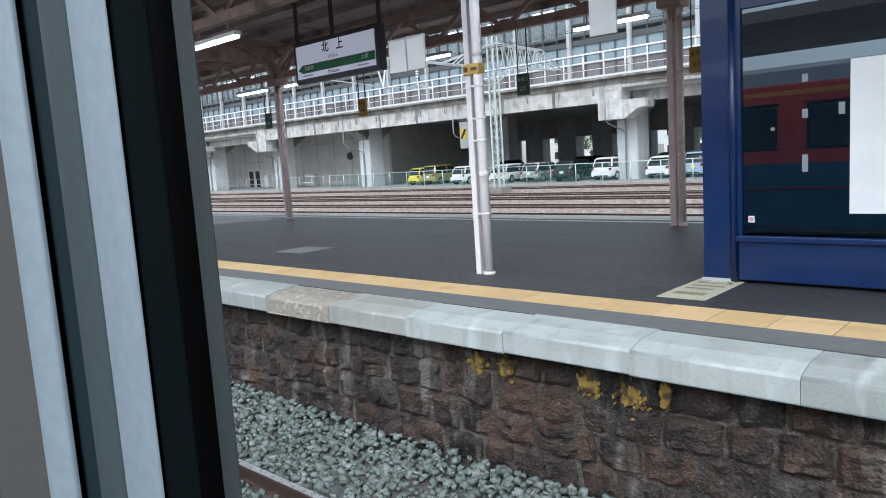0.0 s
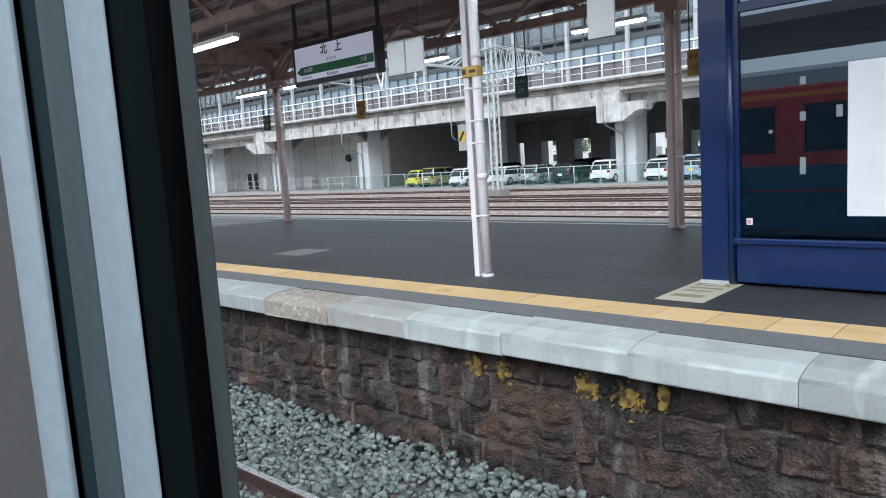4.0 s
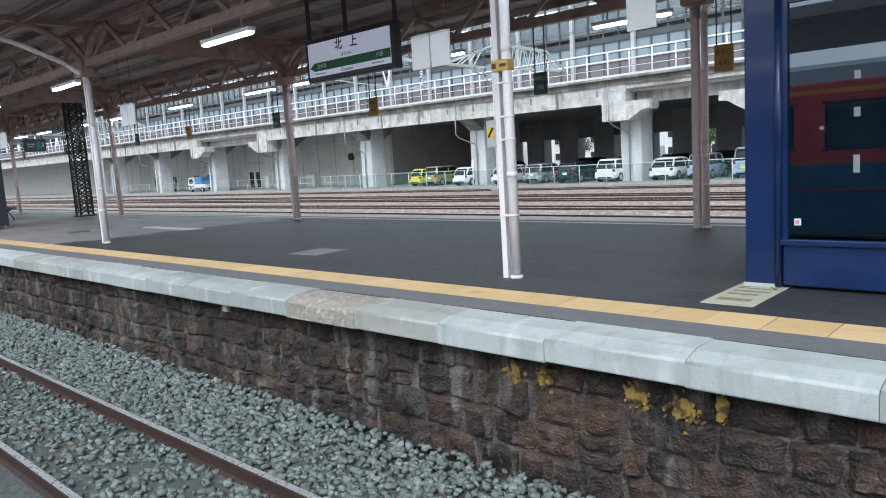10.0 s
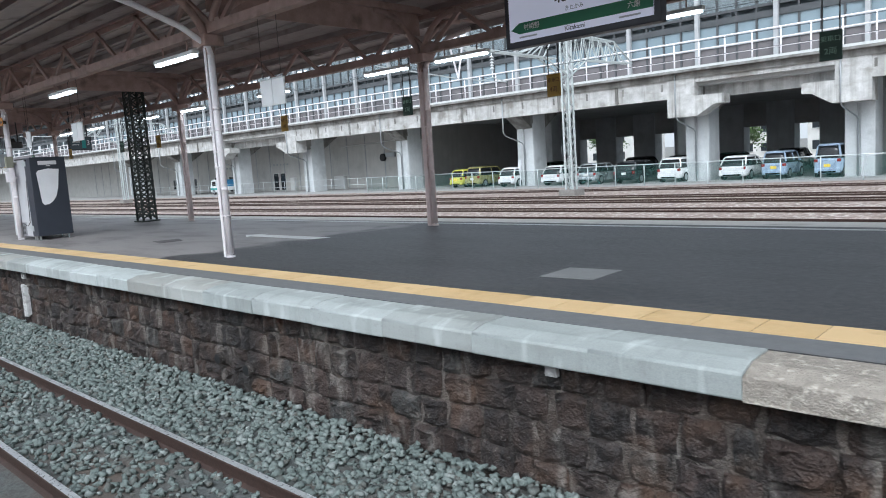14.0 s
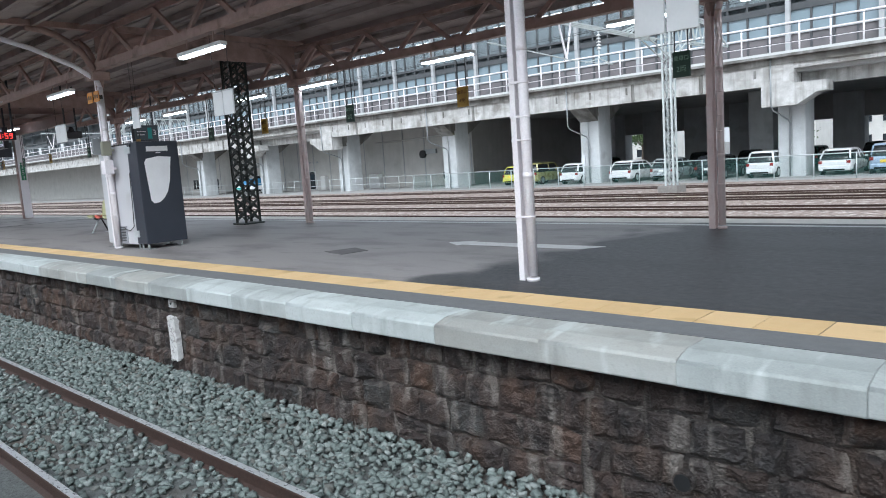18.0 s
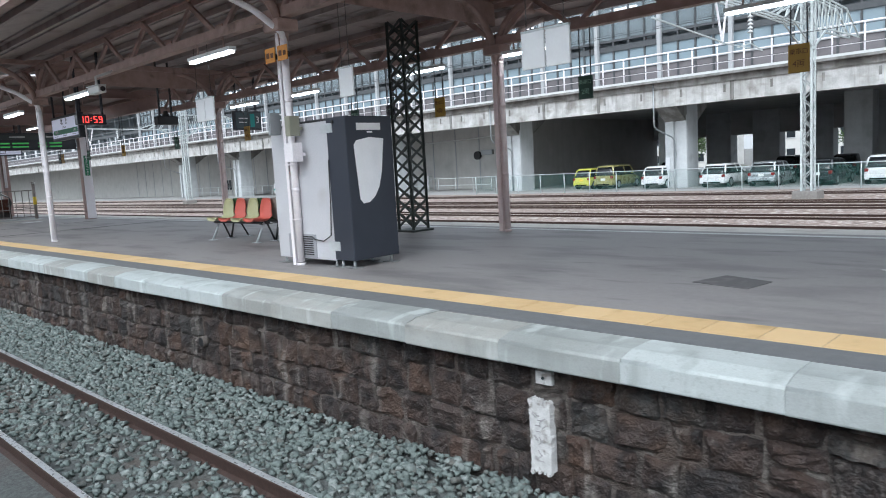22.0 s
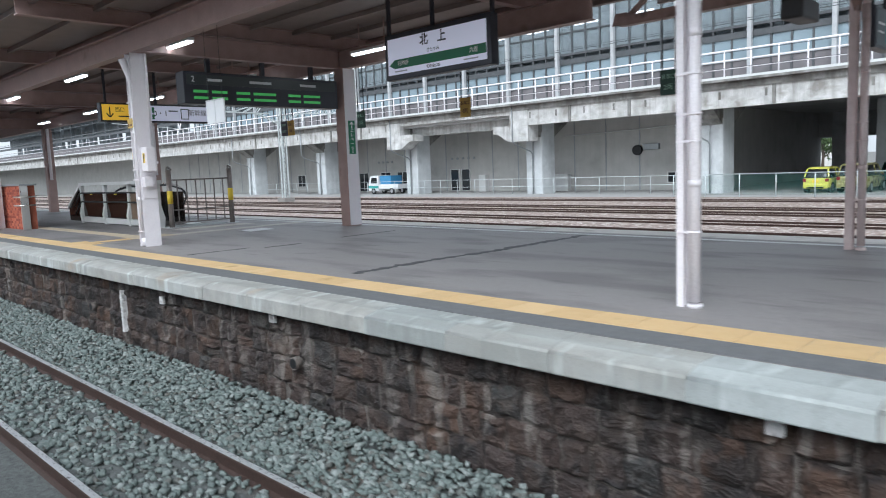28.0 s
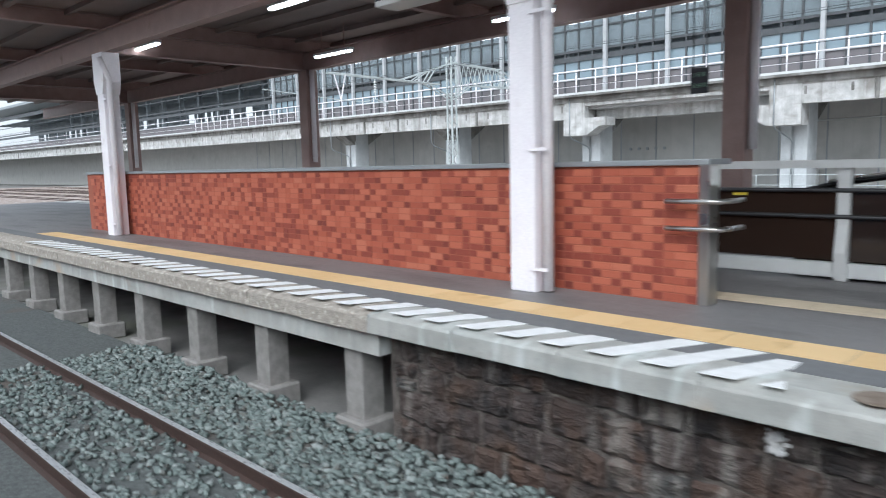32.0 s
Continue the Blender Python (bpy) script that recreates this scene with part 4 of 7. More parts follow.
def open_column(x, y):
    """An open H column with a downpipe between its flanges and a mounting plate on one side."""
    t = thing("platform_column", (x, y, 0), "white-painted open steel column with a downpipe between its flanges", "column", "newer platform columns", "structure")
    bm = bx(bx(bmesh.new(), -0.125, -0.111, -0.15, 0.15, 0, 3.5), 0.111, 0.125, -0.15, 0.15, 0, 3.5)
    part("post", bx(bm, -0.111, 0.111, -0.007, 0.007, 0, 3.5), WHITE_STEEL, t)
    part("downpipe", tube(bmesh.new(), [(-0.005, -0.10, 0.02), (-0.005, -0.10, 3.0), (0.0, -0.25, 3.4)], 0.062, 16), WHITE_STEEL, t)
    part("conduit", tube(bmesh.new(), [(0.09, -0.165, 0.25), (0.09, -0.165, 3.4)], 0.013, 8), WHITE_STEEL, t)
    part("side_conduit", tube(bmesh.new(), [(0.145, 0.10, 1.85), (0.145, 0.10, 3.5)], 0.014, 8), WHITE_STEEL, t)
    part("mounting_plate", chamfer(box(0.127, 0.137, -0.13, 0.145, 0.88, 1.84), 0.003, 1), WHITE_STEEL, t)
    part("base_sleeve", cyl(bmesh.new(), (-0.005, -0.10, 0.02), (-0.005, -0.10, 0.16), 0.068, 16), WHITE_STEEL, t)
    for z in (0.27, 1.22, 1.40, 2.62):
        part("pipe_clamp", chamfer(box(-0.135, 0.125, -0.172, -0.153, z, z + 0.025), 0.004, 1), WHITE_STEEL, t)
    for z in (0.85, 2.05):
        part("pipe_socket", cyl(bmesh.new(), (-0.005, -0.10, z), (-0.005, -0.10, z + 0.07), 0.066, 16), WHITE_STEEL, t)


open_column(-44.52, 5.65)
brown_column(COLS_NEW[0])
for cx in COLS_NEW[1:]:
    c = new_column(cx - 0.1, 5.62, WHITE_STEEL, "square white-painted steel column with a side pipe", 0.30)
    part("collar", prism([(-0.15, 2.72), (-0.24, 2.95), (-0.24, 3.5), (0.24, 3.5), (0.24, 2.95), (0.15, 2.72)], "y", -0.165, 0.165), WHITE_STEEL, c, "flared head")
    brown_column(cx)
    part("downpipe", tube(bmesh.new(), [(0.24, -0.06, 0.02), (0.24, -0.06, 3.0), (0.2, -0.2, 3.4)], 0.055, 12), WHITE_STEEL, c)
    for z in (0.22, 1.35, 2.6):
        part("pipe_clamp", box(0.1, 0.31, -0.175, -0.16, z, z + 0.03), WHITE_STEEL, c)

# ---- signs over the platform ----
def hanger(bm, x, y, z0, z1, w=0.05):
    return bx(bm, x - w / 2, x + w / 2, y - w / 2, y + w / 2, z0, z1)


def station_sign(x0, x1, y, label):
    w, z0, z1 = x1 - x0, 2.66, 3.38
    t = thing("station_name_sign", ((x0 + x1) / 2, y, 0), label, "station sign", "station name signs")
    h = w / 2
    part("housing", chamfer(box(-h - 0.08, h + 0.08, -0.08, 0.08, z0, z1), 0.015), SIGN_DARK, t, "black sign housing")
    part("face", box(-h, h, -0.092, -0.081, z0 + 0.08, z1 - 0.08), SIGN_WHITE, t, "white lit face")
    part("green_band", prism([(-h + 0.03, 2.89), (-h + 0.16, 2.83), (h, 2.83), (h, 2.97), (-h + 0.16, 2.97)], "y", -0.096, -0.0925), SIGN_GREEN, t, "green arrow band")
    words("北　上", 0.19, BLACK, t, facing_track(-0.02, -0.094, 3.19), bold=0.004)
    words("きたかみ", 0.068, BLACK, t, facing_track(-0.02, -0.094, 3.025))
    words("Kitakami", 0.085, BLACK, t, facing_track(-0.02, -0.094, 2.785))
    words("村崎野", 0.085, WHITE, t, facing_track(-h + 0.36, -0.098, 2.90))
    words("六原", 0.085, WHITE, t, facing_track(h - 0.24, -0.098, 2.90))
    for xx in (-h + 0.3, h - 0.3):
        part("small_print", box(xx - 0.14, xx + 0.14, -0.0955, -0.0925, 2.775, 2.795), plain("grey_print", (0.35, 0.36, 0.38), 0.5), t)
    for xx in (-h - 0.05, -0.1, h + 0.05):
        part("hanger", hanger(bmesh.new(), xx, 0, z1, 4.46 if x0 > -30 else 4.22), SIGN_DARK, t)
    return t


station_sign(-10.66, -8.60, 7.98, "lit station name board with green arrow band, hung from the canopy")
station_sign(-40.15, -38.05, 7.98, "lit station name board hung from the newer canopy")


def fluorescent(x, y, z, length=1.28):
    t = thing("fluorescent_lamp", (x, y, z), "white fluorescent batten lamp hung below the canopy truss", "lamp", "platform lamps")
    part("housing", chamfer(box(0, length, -0.06, 0.06, 0.012, 0.07), 0.01), LAMP_BODY, t)
    part("diffuser", chamfer(box(0.03, length - 0.03, -0.05, 0.05, -0.025, 0.011), 0.014), TUBE_LIGHT, t, "glowing tube cover")
    for xx in (0.25, length - 0.25):
        part("hanger", hanger(bmesh.new(), xx, 0, 0.06, (3.31 if x > -37 else 4.215) - z, 0.02), BROWN_STEEL, t)
    return t


for x in (-0.4, -5.3, -10.15, -16.1, -20.9, -26.6, -32.1, -36.4):
    fluorescent(x, 5.62, 3.06)
for x in (-2.3, -6.3, -10.2, -14.05, -16.05, -20.0, -23.9, -26.6, -30.55, -33.1):
    fluorescent(x, 10.02, 3.07, 1.28)
for x in (-44.7, -49.8, -54.9, -60.0, -65.1):
    t = fluorescent(x, 6.2, 3.62)
    fluorescent(x + 1.5, 9.6, 3.62)


def placard(x, y, n, z=2.21, turn=0.0, w=0.265, h=0.34):
    t = thing("blank_placard", (x, y, z), "pair of blank white placards hung on wires" if n == 2 else "blank white placard hung on wires", "placard", "blank placards", turn=turn)
    for k in range(n):
        p = part("panel", chamfer(box(k * (w + 0.02), k * (w + 0.02) + w, -0.012, 0.012, 0, h), 0.004), PLACARD, t)
        part("top_rail", box(k * (w + 0.02), k * (w + 0.02) + w, -0.018, 0.018, h, h + 0.02), GALV, p)
    for xx in (0.06, n * (w + 0.02) - 0.08):
        part("wire", cyl(bmesh.new(), (xx, 0, h), (xx, 0, 3.31 - z if x > -37 else 3.52 - z), 0.004, 5), BLACK_STEEL, t)
    return t


for x, y, n, z in ((-6.0, 5.72, 2, 2.19), (-13.28, 5.68, 2, 2.13), (-20.17, 5.69, 2, 2.11), (-26.70, 5.70, 2, 2.15), (-23.07, 5.74, 1, 2.16), (-3.45, 5.76, 1, 2.20), (-41.9, 5.60, 2, 2.06)):
    placard(x, y, n, z)


def car_stop_plate(x, material, lines, text_m, y=10.04, z=2.17):
    t = thing("boarding_point_plate", (x, y, z), ("ochre" if material is PLATE_OCHRE else "dark green") + " boarding-point plate hung from the far truss", "plate", "boarding-point plates")
    part("plate", chamfer(box(-0.13, 0.13, -0.012, 0.012, 0, 0.36), 0.004), material, t)
    for k, s in enumerate(lines):
        words(s, 0.078 if len(s) > 2 else 0.10, text_m, t, facing_track(0, -0.0135, 0.26 - 0.15 * k))
    top = (3.29 if x > -37 else 3.51) - z
    part("hanger", hanger(hanger(bmesh.new(), -0.1, 0, 0.36, top, 0.015), 0.1, 0, 0.36, top, 0.015), BLACK_STEEL, t)
    return t


BAR_BROWN = plain("brown_lettering", (0.10, 0.035, 0.01), 0.5)
BAR_GREEN = plain("pale_green_lettering", (0.25, 0.42, 0.32), 0.5)
for x, kind in ((-11.45, 0), (-7.33, 1), (-4.3, 0), (-14.88, 1), (-19.05, 0), (-22.25, 1), (-25.5, 0), (-26.9, 2), (-28.05, 1), (-32.45, 0), (-36.4, 1), (-40.6, 0), (-43.72, 1), (-46.45, 0), (-46.75, 2), (-55.1, 2)):
    car_stop_plate(x, PLATE_OCHRE if kind == 0 else PLATE_GREEN if kind == 1 else SIGN_DARK, ("乗車口", "4両") if kind == 0 else ("乗車口", "2両") if kind == 1 else ("2号車", "自由席"),
                   BAR_BROWN if kind == 0 else BAR_GREEN, 10.04 if x > -37 else 10.18)


def digit_strokes(ch, x, y0, s):
    """Seven-segment strokes of a clock digit on the x = const face, as boxes; y grows to the reader's right."""
    seg = {"0": "abcdef", "1": "bc", "5": "acdfg", "9": "abcdfg"}[ch]
    w, h, k = 0.075 * s, 0.15 * s, 0.015 * s
    lay = {"a": (0, w, h - k, h), "b": (w - k, w, h / 2, h), "c": (w - k, w, 0, h / 2), "d": (0, w, 0, k), "e": (0, k, 0, h / 2), "f": (0, k, h / 2, h), "g": (0, w, h / 2 - k / 2, h / 2 + k / 2)}
    bm = bmesh.new()
    for q in seg:
        a, b, c, d = lay[q]
        bx(bm, x, x + 0.003, y0 + a, y0 + b, c, d)
    return bm


clock = thing("digital_clock", (-33.87, 6.72, 2.68), "black hanging digital clock with red figures", "clock")
part("case", chamfer(box(-0.09, 0.09, -0.33, 0.33, 0, 0.24), 0.012), SIGN_DARK, clock)
for ch, yy in (("1", -0.27), ("0", -0.15), ("5", 0.04), ("9", 0.16)):
    bm = digit_strokes(ch, 0.091, yy, 1.0)
    bmesh.ops.translate(bm, vec=(0, 0, 0.045), verts=bm.verts[:])
    part("figure", bm, LED_RED, clock, "glowing red figure")
part("colon", bx(bx(bmesh.new(), 0.091, 0.094, -0.03, -0.01, 0.08, 0.1), 0.091, 0.094, -0.03, -0.01, 0.14, 0.16), LED_RED, clock)
part("hanger", hanger(hanger(bmesh.new(), 0, -0.28, 0.24, 1.75), 0, 0.28, 0.24, 1.78), SIGN_DARK, clock)

cam_box = thing("security_camera", (-29.6, 5.3, 2.90), "white box security camera hung under the canopy", "security camera")
part("housing", chamfer(box(-0.26, 0.26, -0.07, 0.07, 0, 0.13), 0.015), OFFWHITE, cam_box)
part("sunshield", chamfer(box(-0.29, 0.24, -0.085, 0.085, 0.131, 0.15), 0.006, 1), OFFWHITE, cam_box)
part("lens", cyl(bmesh.new(), (0.261, 0, 0.065), (0.28, 0, 0.065), 0.045, 14), BLACK, cam_box, "dark lens")
part("stem", tube(bmesh.new(), [(0, 0, 0.15), (0, 0, 0.3), (0, 0.36, 0.44)], 0.025, 10), OFFWHITE, cam_box)
cctv = thing("camera_cluster", (-34.15, 8.72, 2.72), "black security camera cluster on a hanging bracket", "security camera")
part("housing", chamfer(box(-0.12, 0.12, -0.28, 0.28, -0.02, 0.2), 0.03), BLACK_STEEL, cctv)
for yy in (-0.16, 0.16):
    part("bracket", hanger(bmesh.new(), 0, yy, 0.2, 1.72, 0.04), BLACK_STEEL, cctv)
part("dome", cyl(bmesh.new(), (0, 0, 0.2), (0, 0, 0.34), 0.1, 16, 0.05), BLACK_STEEL, cctv)

s3 = thing("platform_number_sign", (-33.92, 10.95, 2.54), "dark hanging sign with a teal panel and platform number 3", "sign")
part("housing", chamfer(box(-0.07, 0.07, -0.42, 0.42, 0, 0.52), 0.012), SIGN_DARK, s3)
part("face", box(0.071, 0.076, -0.38, 0.38, 0.04, 0.48), plain("slate_sign_face", (0.05, 0.075, 0.085), 0.4), s3)
part("teal_panel", box(0.077, 0.08, 0.06, 0.2, 0.08, 0.44), TEAL, s3)
words("3", 0.26, WHITE, s3, facing_plus_x(0.082, 0.29, 0.27))
part("small_print", bx(bx(bmesh.new(), 0.077, 0.08, -0.3, 0.0, 0.3, 0.33), 0.077, 0.08, -0.3, -0.05, 0.2, 0.22), WHITE, s3)
for yy in (-0.3, 0.3):
    part("hanger", hanger(bmesh.new(), 0, yy, 0.52, 1.66, 0.04), SIGN_DARK, s3)

board = thing("departure_board", (-44.38, 8.17, 2.62), "dark hanging departure board with green lamp lettering", "departure board")
part("housing", chamfer(box(-0.16, 0.16, -1.78, 1.78, 0, 0.6), 0.015), SIGN_DARK, board)
part("head_strip", box(0.161, 0.166, -1.72, 1.72, 0.36, 0.55), plain("dark_slate_strip", (0.035, 0.045, 0.045), 0.35), board)
for k, (a, b) in enumerate(((-1.6, -0.9), (-0.7, 0.2), (0.5, 1.3))):
    for z in (0.08, 0.2):
        part("led_text", box(0.161, 0.164, a, a + 0.3, z + 0.01, z + 0.06), LED_GREEN, board, "green glowing lettering")
        part("led_text", box(0.161, 0.164, a + 0.38, b, z + 0.01, z + 0.06), LED_GREEN, board, "green glowing lettering")
    part("small_print", box(0.167, 0.169, a + 0.3, b - 0.1, 0.43, 0.48), plain("pale_grey_print", (0.5, 0.52, 0.52), 0.5), board)
words("2", 0.15, WHITE, board, facing_plus_x(0.168, -1.6, 0.455))
for yy in (-1.2, 0.0, 1.2):
    part("hanger", hanger(bmesh.new(), 0, yy, 0.6, 1.6, 0.08), SIGN_DARK, board)

way = thing("direction_sign", (-49.5, 8.19, 2.66), "lit direction sign, yellow exit panel beside a white transfer panel", "direction sign")
part("housing", chamfer(box(-0.1, 0.1, -1.42, 1.42, 0, 0.46), 0.012), SIGN_DARK, way)
part("exit_panel", box(0.101, 0.106, -1.38, -0.42, 0.04, 0.42), SIGN_YELLOW, way, "yellow lit panel")
part("transfer_panel", box(0.101, 0.106, -0.40, 1.38, 0.04, 0.42), SIGN_WHITE, way, "white lit panel")
words("西口　東口", 0.13, BLACK, way, facing_plus_x(0.108, -0.78, 0.29), squash=0.9)
words("0・1", 0.19, BLACK, way, facing_plus_x(0.108, 0.06, 0.22))
words("新幹線", 0.17, BLACK, way, facing_plus_x(0.108, 1.06, 0.25))
for a in (-1.2, -0.27):
    bm = bx(bmesh.new(), 0.107, 0.110, a - 0.014, a + 0.014, 0.12, 0.36)
    bar(bm, (0.109, a, 0.11), (0.109, a - 0.08, 0.2), 0.004, 0.03)
    bar(bm, (0.109, a, 0.11), (0.109, a + 0.08, 0.2), 0.004, 0.03)
    part("arrow", bm, BLACK, way)
part("line_badge", bx(bx(bmesh.new(), 0.107, 0.11, -0.16, -0.1, 0.08, 0.2), 0.107, 0.11, -0.16, -0.1, 0.24, 0.38), SIGN_GREEN, way)
part("train_symbol", bx(bx(bx(bx(bmesh.new(), 0.107, 0.11, 0.6, 0.82, 0.34, 0.36), 0.107, 0.11, 0.6, 0.82, 0.09, 0.11), 0.107, 0.11, 0.6, 0.62, 0.11, 0.34), 0.107, 0.11, 0.8, 0.82, 0.11, 0.34), BLACK, way)
part("small_print", bx(bx(bmesh.new(), 0.107, 0.11, -1.0, -0.5, 0.12, 0.15), 0.107, 0.11, 0.28, 0.52, 0.28, 0.31), BLACK, way)
for yy in (-1.25, 0.0, 1.25):
    part("hanger", hanger(bmesh.new(), 0, yy, 0.46, 1.56, 0.05), SIGN_DARK, way)

lift = thing("elevator_sign", (-44.13, 10.22, 0), "narrow green lift sign with white letters on the column", "sign")
part("plate", box(0.0, 0.008, -0.09, 0.09, 1.62, 2.36), SIGN_GREEN, lift)
for k, ch in enumerate("エレベータ"):
    words(ch, 0.10, WHITE, lift, facing_plus_x(0.0095, 0, 2.14 - 0.1 * k))
part("long_mark", box(0.009, 0.011, -0.008, 0.008, 1.64, 1.70), WHITE, lift)
bm = bx(bmesh.new(), 0.009, 0.011, -0.01, 0.01, 2.2, 2.31)
bar(bm, (0.010, 0, 2.33), (0.010, -0.045, 2.27), 0.003, 0.02)
bar(bm, (0.010, 0, 2.33), (0.010, 0.045, 2.27), 0.003, 0.02)
part("arrow", bm, WHITE, lift)

for x, y, z in ((-4.70, NEAR - 0.07, 2.02), (-44.52, 5.47, 2.17)):
    t = thing("caution_band", (x, y, z), "yellow warning band round a white column", "band", "caution bands")
    part("band", chamfer(box(-0.116, 0.088, -0.012, 0.10 if x > -40 else 0.002, 0, 0.11 if x > -40 else 0.17), 0.02 if x > -40 else 0.003), mat("caution_yellow", (0.56, 0.38, 0.09), (0.64, 0.46, 0.16), 0.55, scale=30, fine=90, bump=0.05), t)
    part("print", bx(bx(bmesh.new(), -0.10, -0.05, -0.014, -0.0125, 0.03, 0.08), -0.01, 0.07, -0.014, -0.0125, 0.04, 0.07), BAR_BROWN, t)
for dx in (-0.09, 0.2):
    t = thing("orange_route_plate", (-24.1 + dx, 5.5, 2.72), "small orange plate with dark print on the column", "plate", "orange route plates")
    part("plate", box(-0.11, 0.11, -0.012, 0.0, 0, 0.19), plain("route_orange", (0.60, 0.25, 0.03), 0.5), t)
    part("print", bx(bx(bmesh.new(), -0.08, -0.01, -0.015, -0.0125, 0.06, 0.13), 0.02, 0.08, -0.015, -0.0125, 0.06, 0.12), BAR_BROWN, t)
    part("bracket", box(-0.01, 0.01, 0.0, 0.1, 0.05, 0.12), BLACK_STEEL, t)

# small boxes on the columns
for x, y, z, w, h, m, lab in ((-4.90, 5.74, 1.30, 0.12, 0.27, GALV, "grey call box with a black and yellow label"), (-23.86, 5.54, 1.40, 0.17, 0.25, WHITE_STEEL, "small white junction box on a column bracket"),
                              (-23.88, 5.56, 1.74, 0.11, 0.26, plain("drab_olive_box", (0.27, 0.27, 0.21), 0.5), "drab telephone case on a column"),
                              (-24.33, 5.58, 1.78, 0.07, 0.30, FRAME_GREY, "grey speaker case on a column"),
                              (-44.20, 5.62, 1.38, 0.25, 0.43, WHITE_STEEL, "white equipment box with a striped label"), (-44.31, 5.62, 1.10, 0.11, 0.18, WHITE_STEEL, "small white telephone box"), (-44.74, 5.66, 1.47, 0.13, 0.42, WHITE_STEEL, "slim white box with a striped label")):
    t = thing("column_box", (x, y, z), lab, "equipment box", "column boxes")
    part("case", chamfer(box(-w / 2, w / 2, -0.1, 0.06, 0, h), 0.01), m, t)
    part("door_seam", box(-w / 2 + 0.02, w / 2 - 0.02, -0.104, -0.1005, 0.02, h - 0.02), m, t)
    if "label" in lab:
        lb = part("label", box(-0.04, 0.04, -0.108, -0.1045, h * 0.35, h * 0.75), plain("label_yellow", (0.7, 0.5, 0.05), 0.5), t, "yellow label")
        bm = bmesh.new()
        bar(bm, (-0.03, -0.109, h * 0.38), (0.03, -0.109, h * 0.72), 0.002, 0.025)
        part("stripe", bm, BLACK, lb)
    part("bracket", box(-w / 2 - 0.05, w / 2, 0.06, 0.1, h * 0.3, h * 0.3 + 0.04), m, t)

# ---- vending machine, seen from the back ----
vm = thing("vending_machine", (-24.66, 5.70, 0), "pale-backed navy vending machine on levelling feet", "vending machine")
part("cabinet", chamfer(box(0.0, 1.30, 0.0, 0.72, 0.085, 1.90), 0.012), CABINET_WHITE, vm, "pale grey steel back")
part("front_section", chamfer(box(1.302, 1.70, -0.01, 0.76, 0.10, 1.93), 0.015), CABINET_NAVY, vm, "slate navy section")
part("top_strip", box(0.02, 1.28, 0.02, 0.7, 1.90, 1.93), BLACK_STEEL, vm)
vent = part("vent", box(0.27, 0.90, -0.012, -0.001, 0.10, 0.42), mat("vent_grey", (0.30, 0.31, 0.33), None, 0.5), vm, "grey louvred vent")
bm = bmesh.new()
for k in range(9):
    for a, b in ((0.36, 0.58), (0.62, 0.84)):
        bx(bm, a, b, -0.016, -0.0125, 0.14 + k * 0.03, 0.155 + k * 0.03)
part("slot", bm, DARK, vent)
for z in (0.22, 1.74):
    part("hinge_plate", box(1.19, 1.43, -0.018, -0.0105, z, z + 0.12), GALV, vm, "grey hinge plate")
part("cable", tube(bmesh.new(), [(1.32, -0.02, 1.4), (1.30, -0.025, 0.8), (1.27, -0.03, 0.42), (1.1, -0.03, 0.34), (0.9, -0.03, 0.36), (0.86, -0.02, 0.38)], 0.008, 6), BLACK_STEEL, vm)
bm = bmesh.new()
outline = [(y, z - 0.1) for y, z in [(0.14, 1.72), (0.10, 1.66), (0.15, 0.98), (0.20, 0.92), (0.30, 0.93), (0.40, 1.0), (0.48, 1.12), (0.54, 1.32), (0.58, 1.62), (0.60, 1.74), (0.36, 1.76)]]
part("emblem", prism(outline, "x", 1.7005, 1.704), plain("emblem_white", (0.86, 0.87, 0.89), 0.4), vm, "pale cup-shaped emblem")
part("name_bar", bx(bx(bmesh.new(), 1.7005, 1.703, 0.16, 0.56, 1.75, 1.84), 1.7005, 1.703, 0.33, 0.42, 1.715, 1.735), WHITE, vm, "white plain bar")
part("vending_lock", cyl(bmesh.new(), (1.45, -0.012, 1.87), (1.45, -0.03, 1.87), 0.022, 10), BLACK_STEEL, vm)
for xx, yy in ((0.08, 0.05), (0.08, 0.65), (1.25, 0.05), (1.38, 0.05), (1.62, 0.05), (1.62, 0.68), (1.25, 0.65)):
    f = part("foot", cyl(bmesh.new(), (xx, yy, 0.012), (xx, yy, 0.11), 0.018, 8), GALV, vm)
    part("foot_plate", chamfer(box(xx - 0.1, xx + 0.1, yy - 0.07, yy + 0.07, 0, 0.012), 0.004, 1), GREY_PLATE, f)

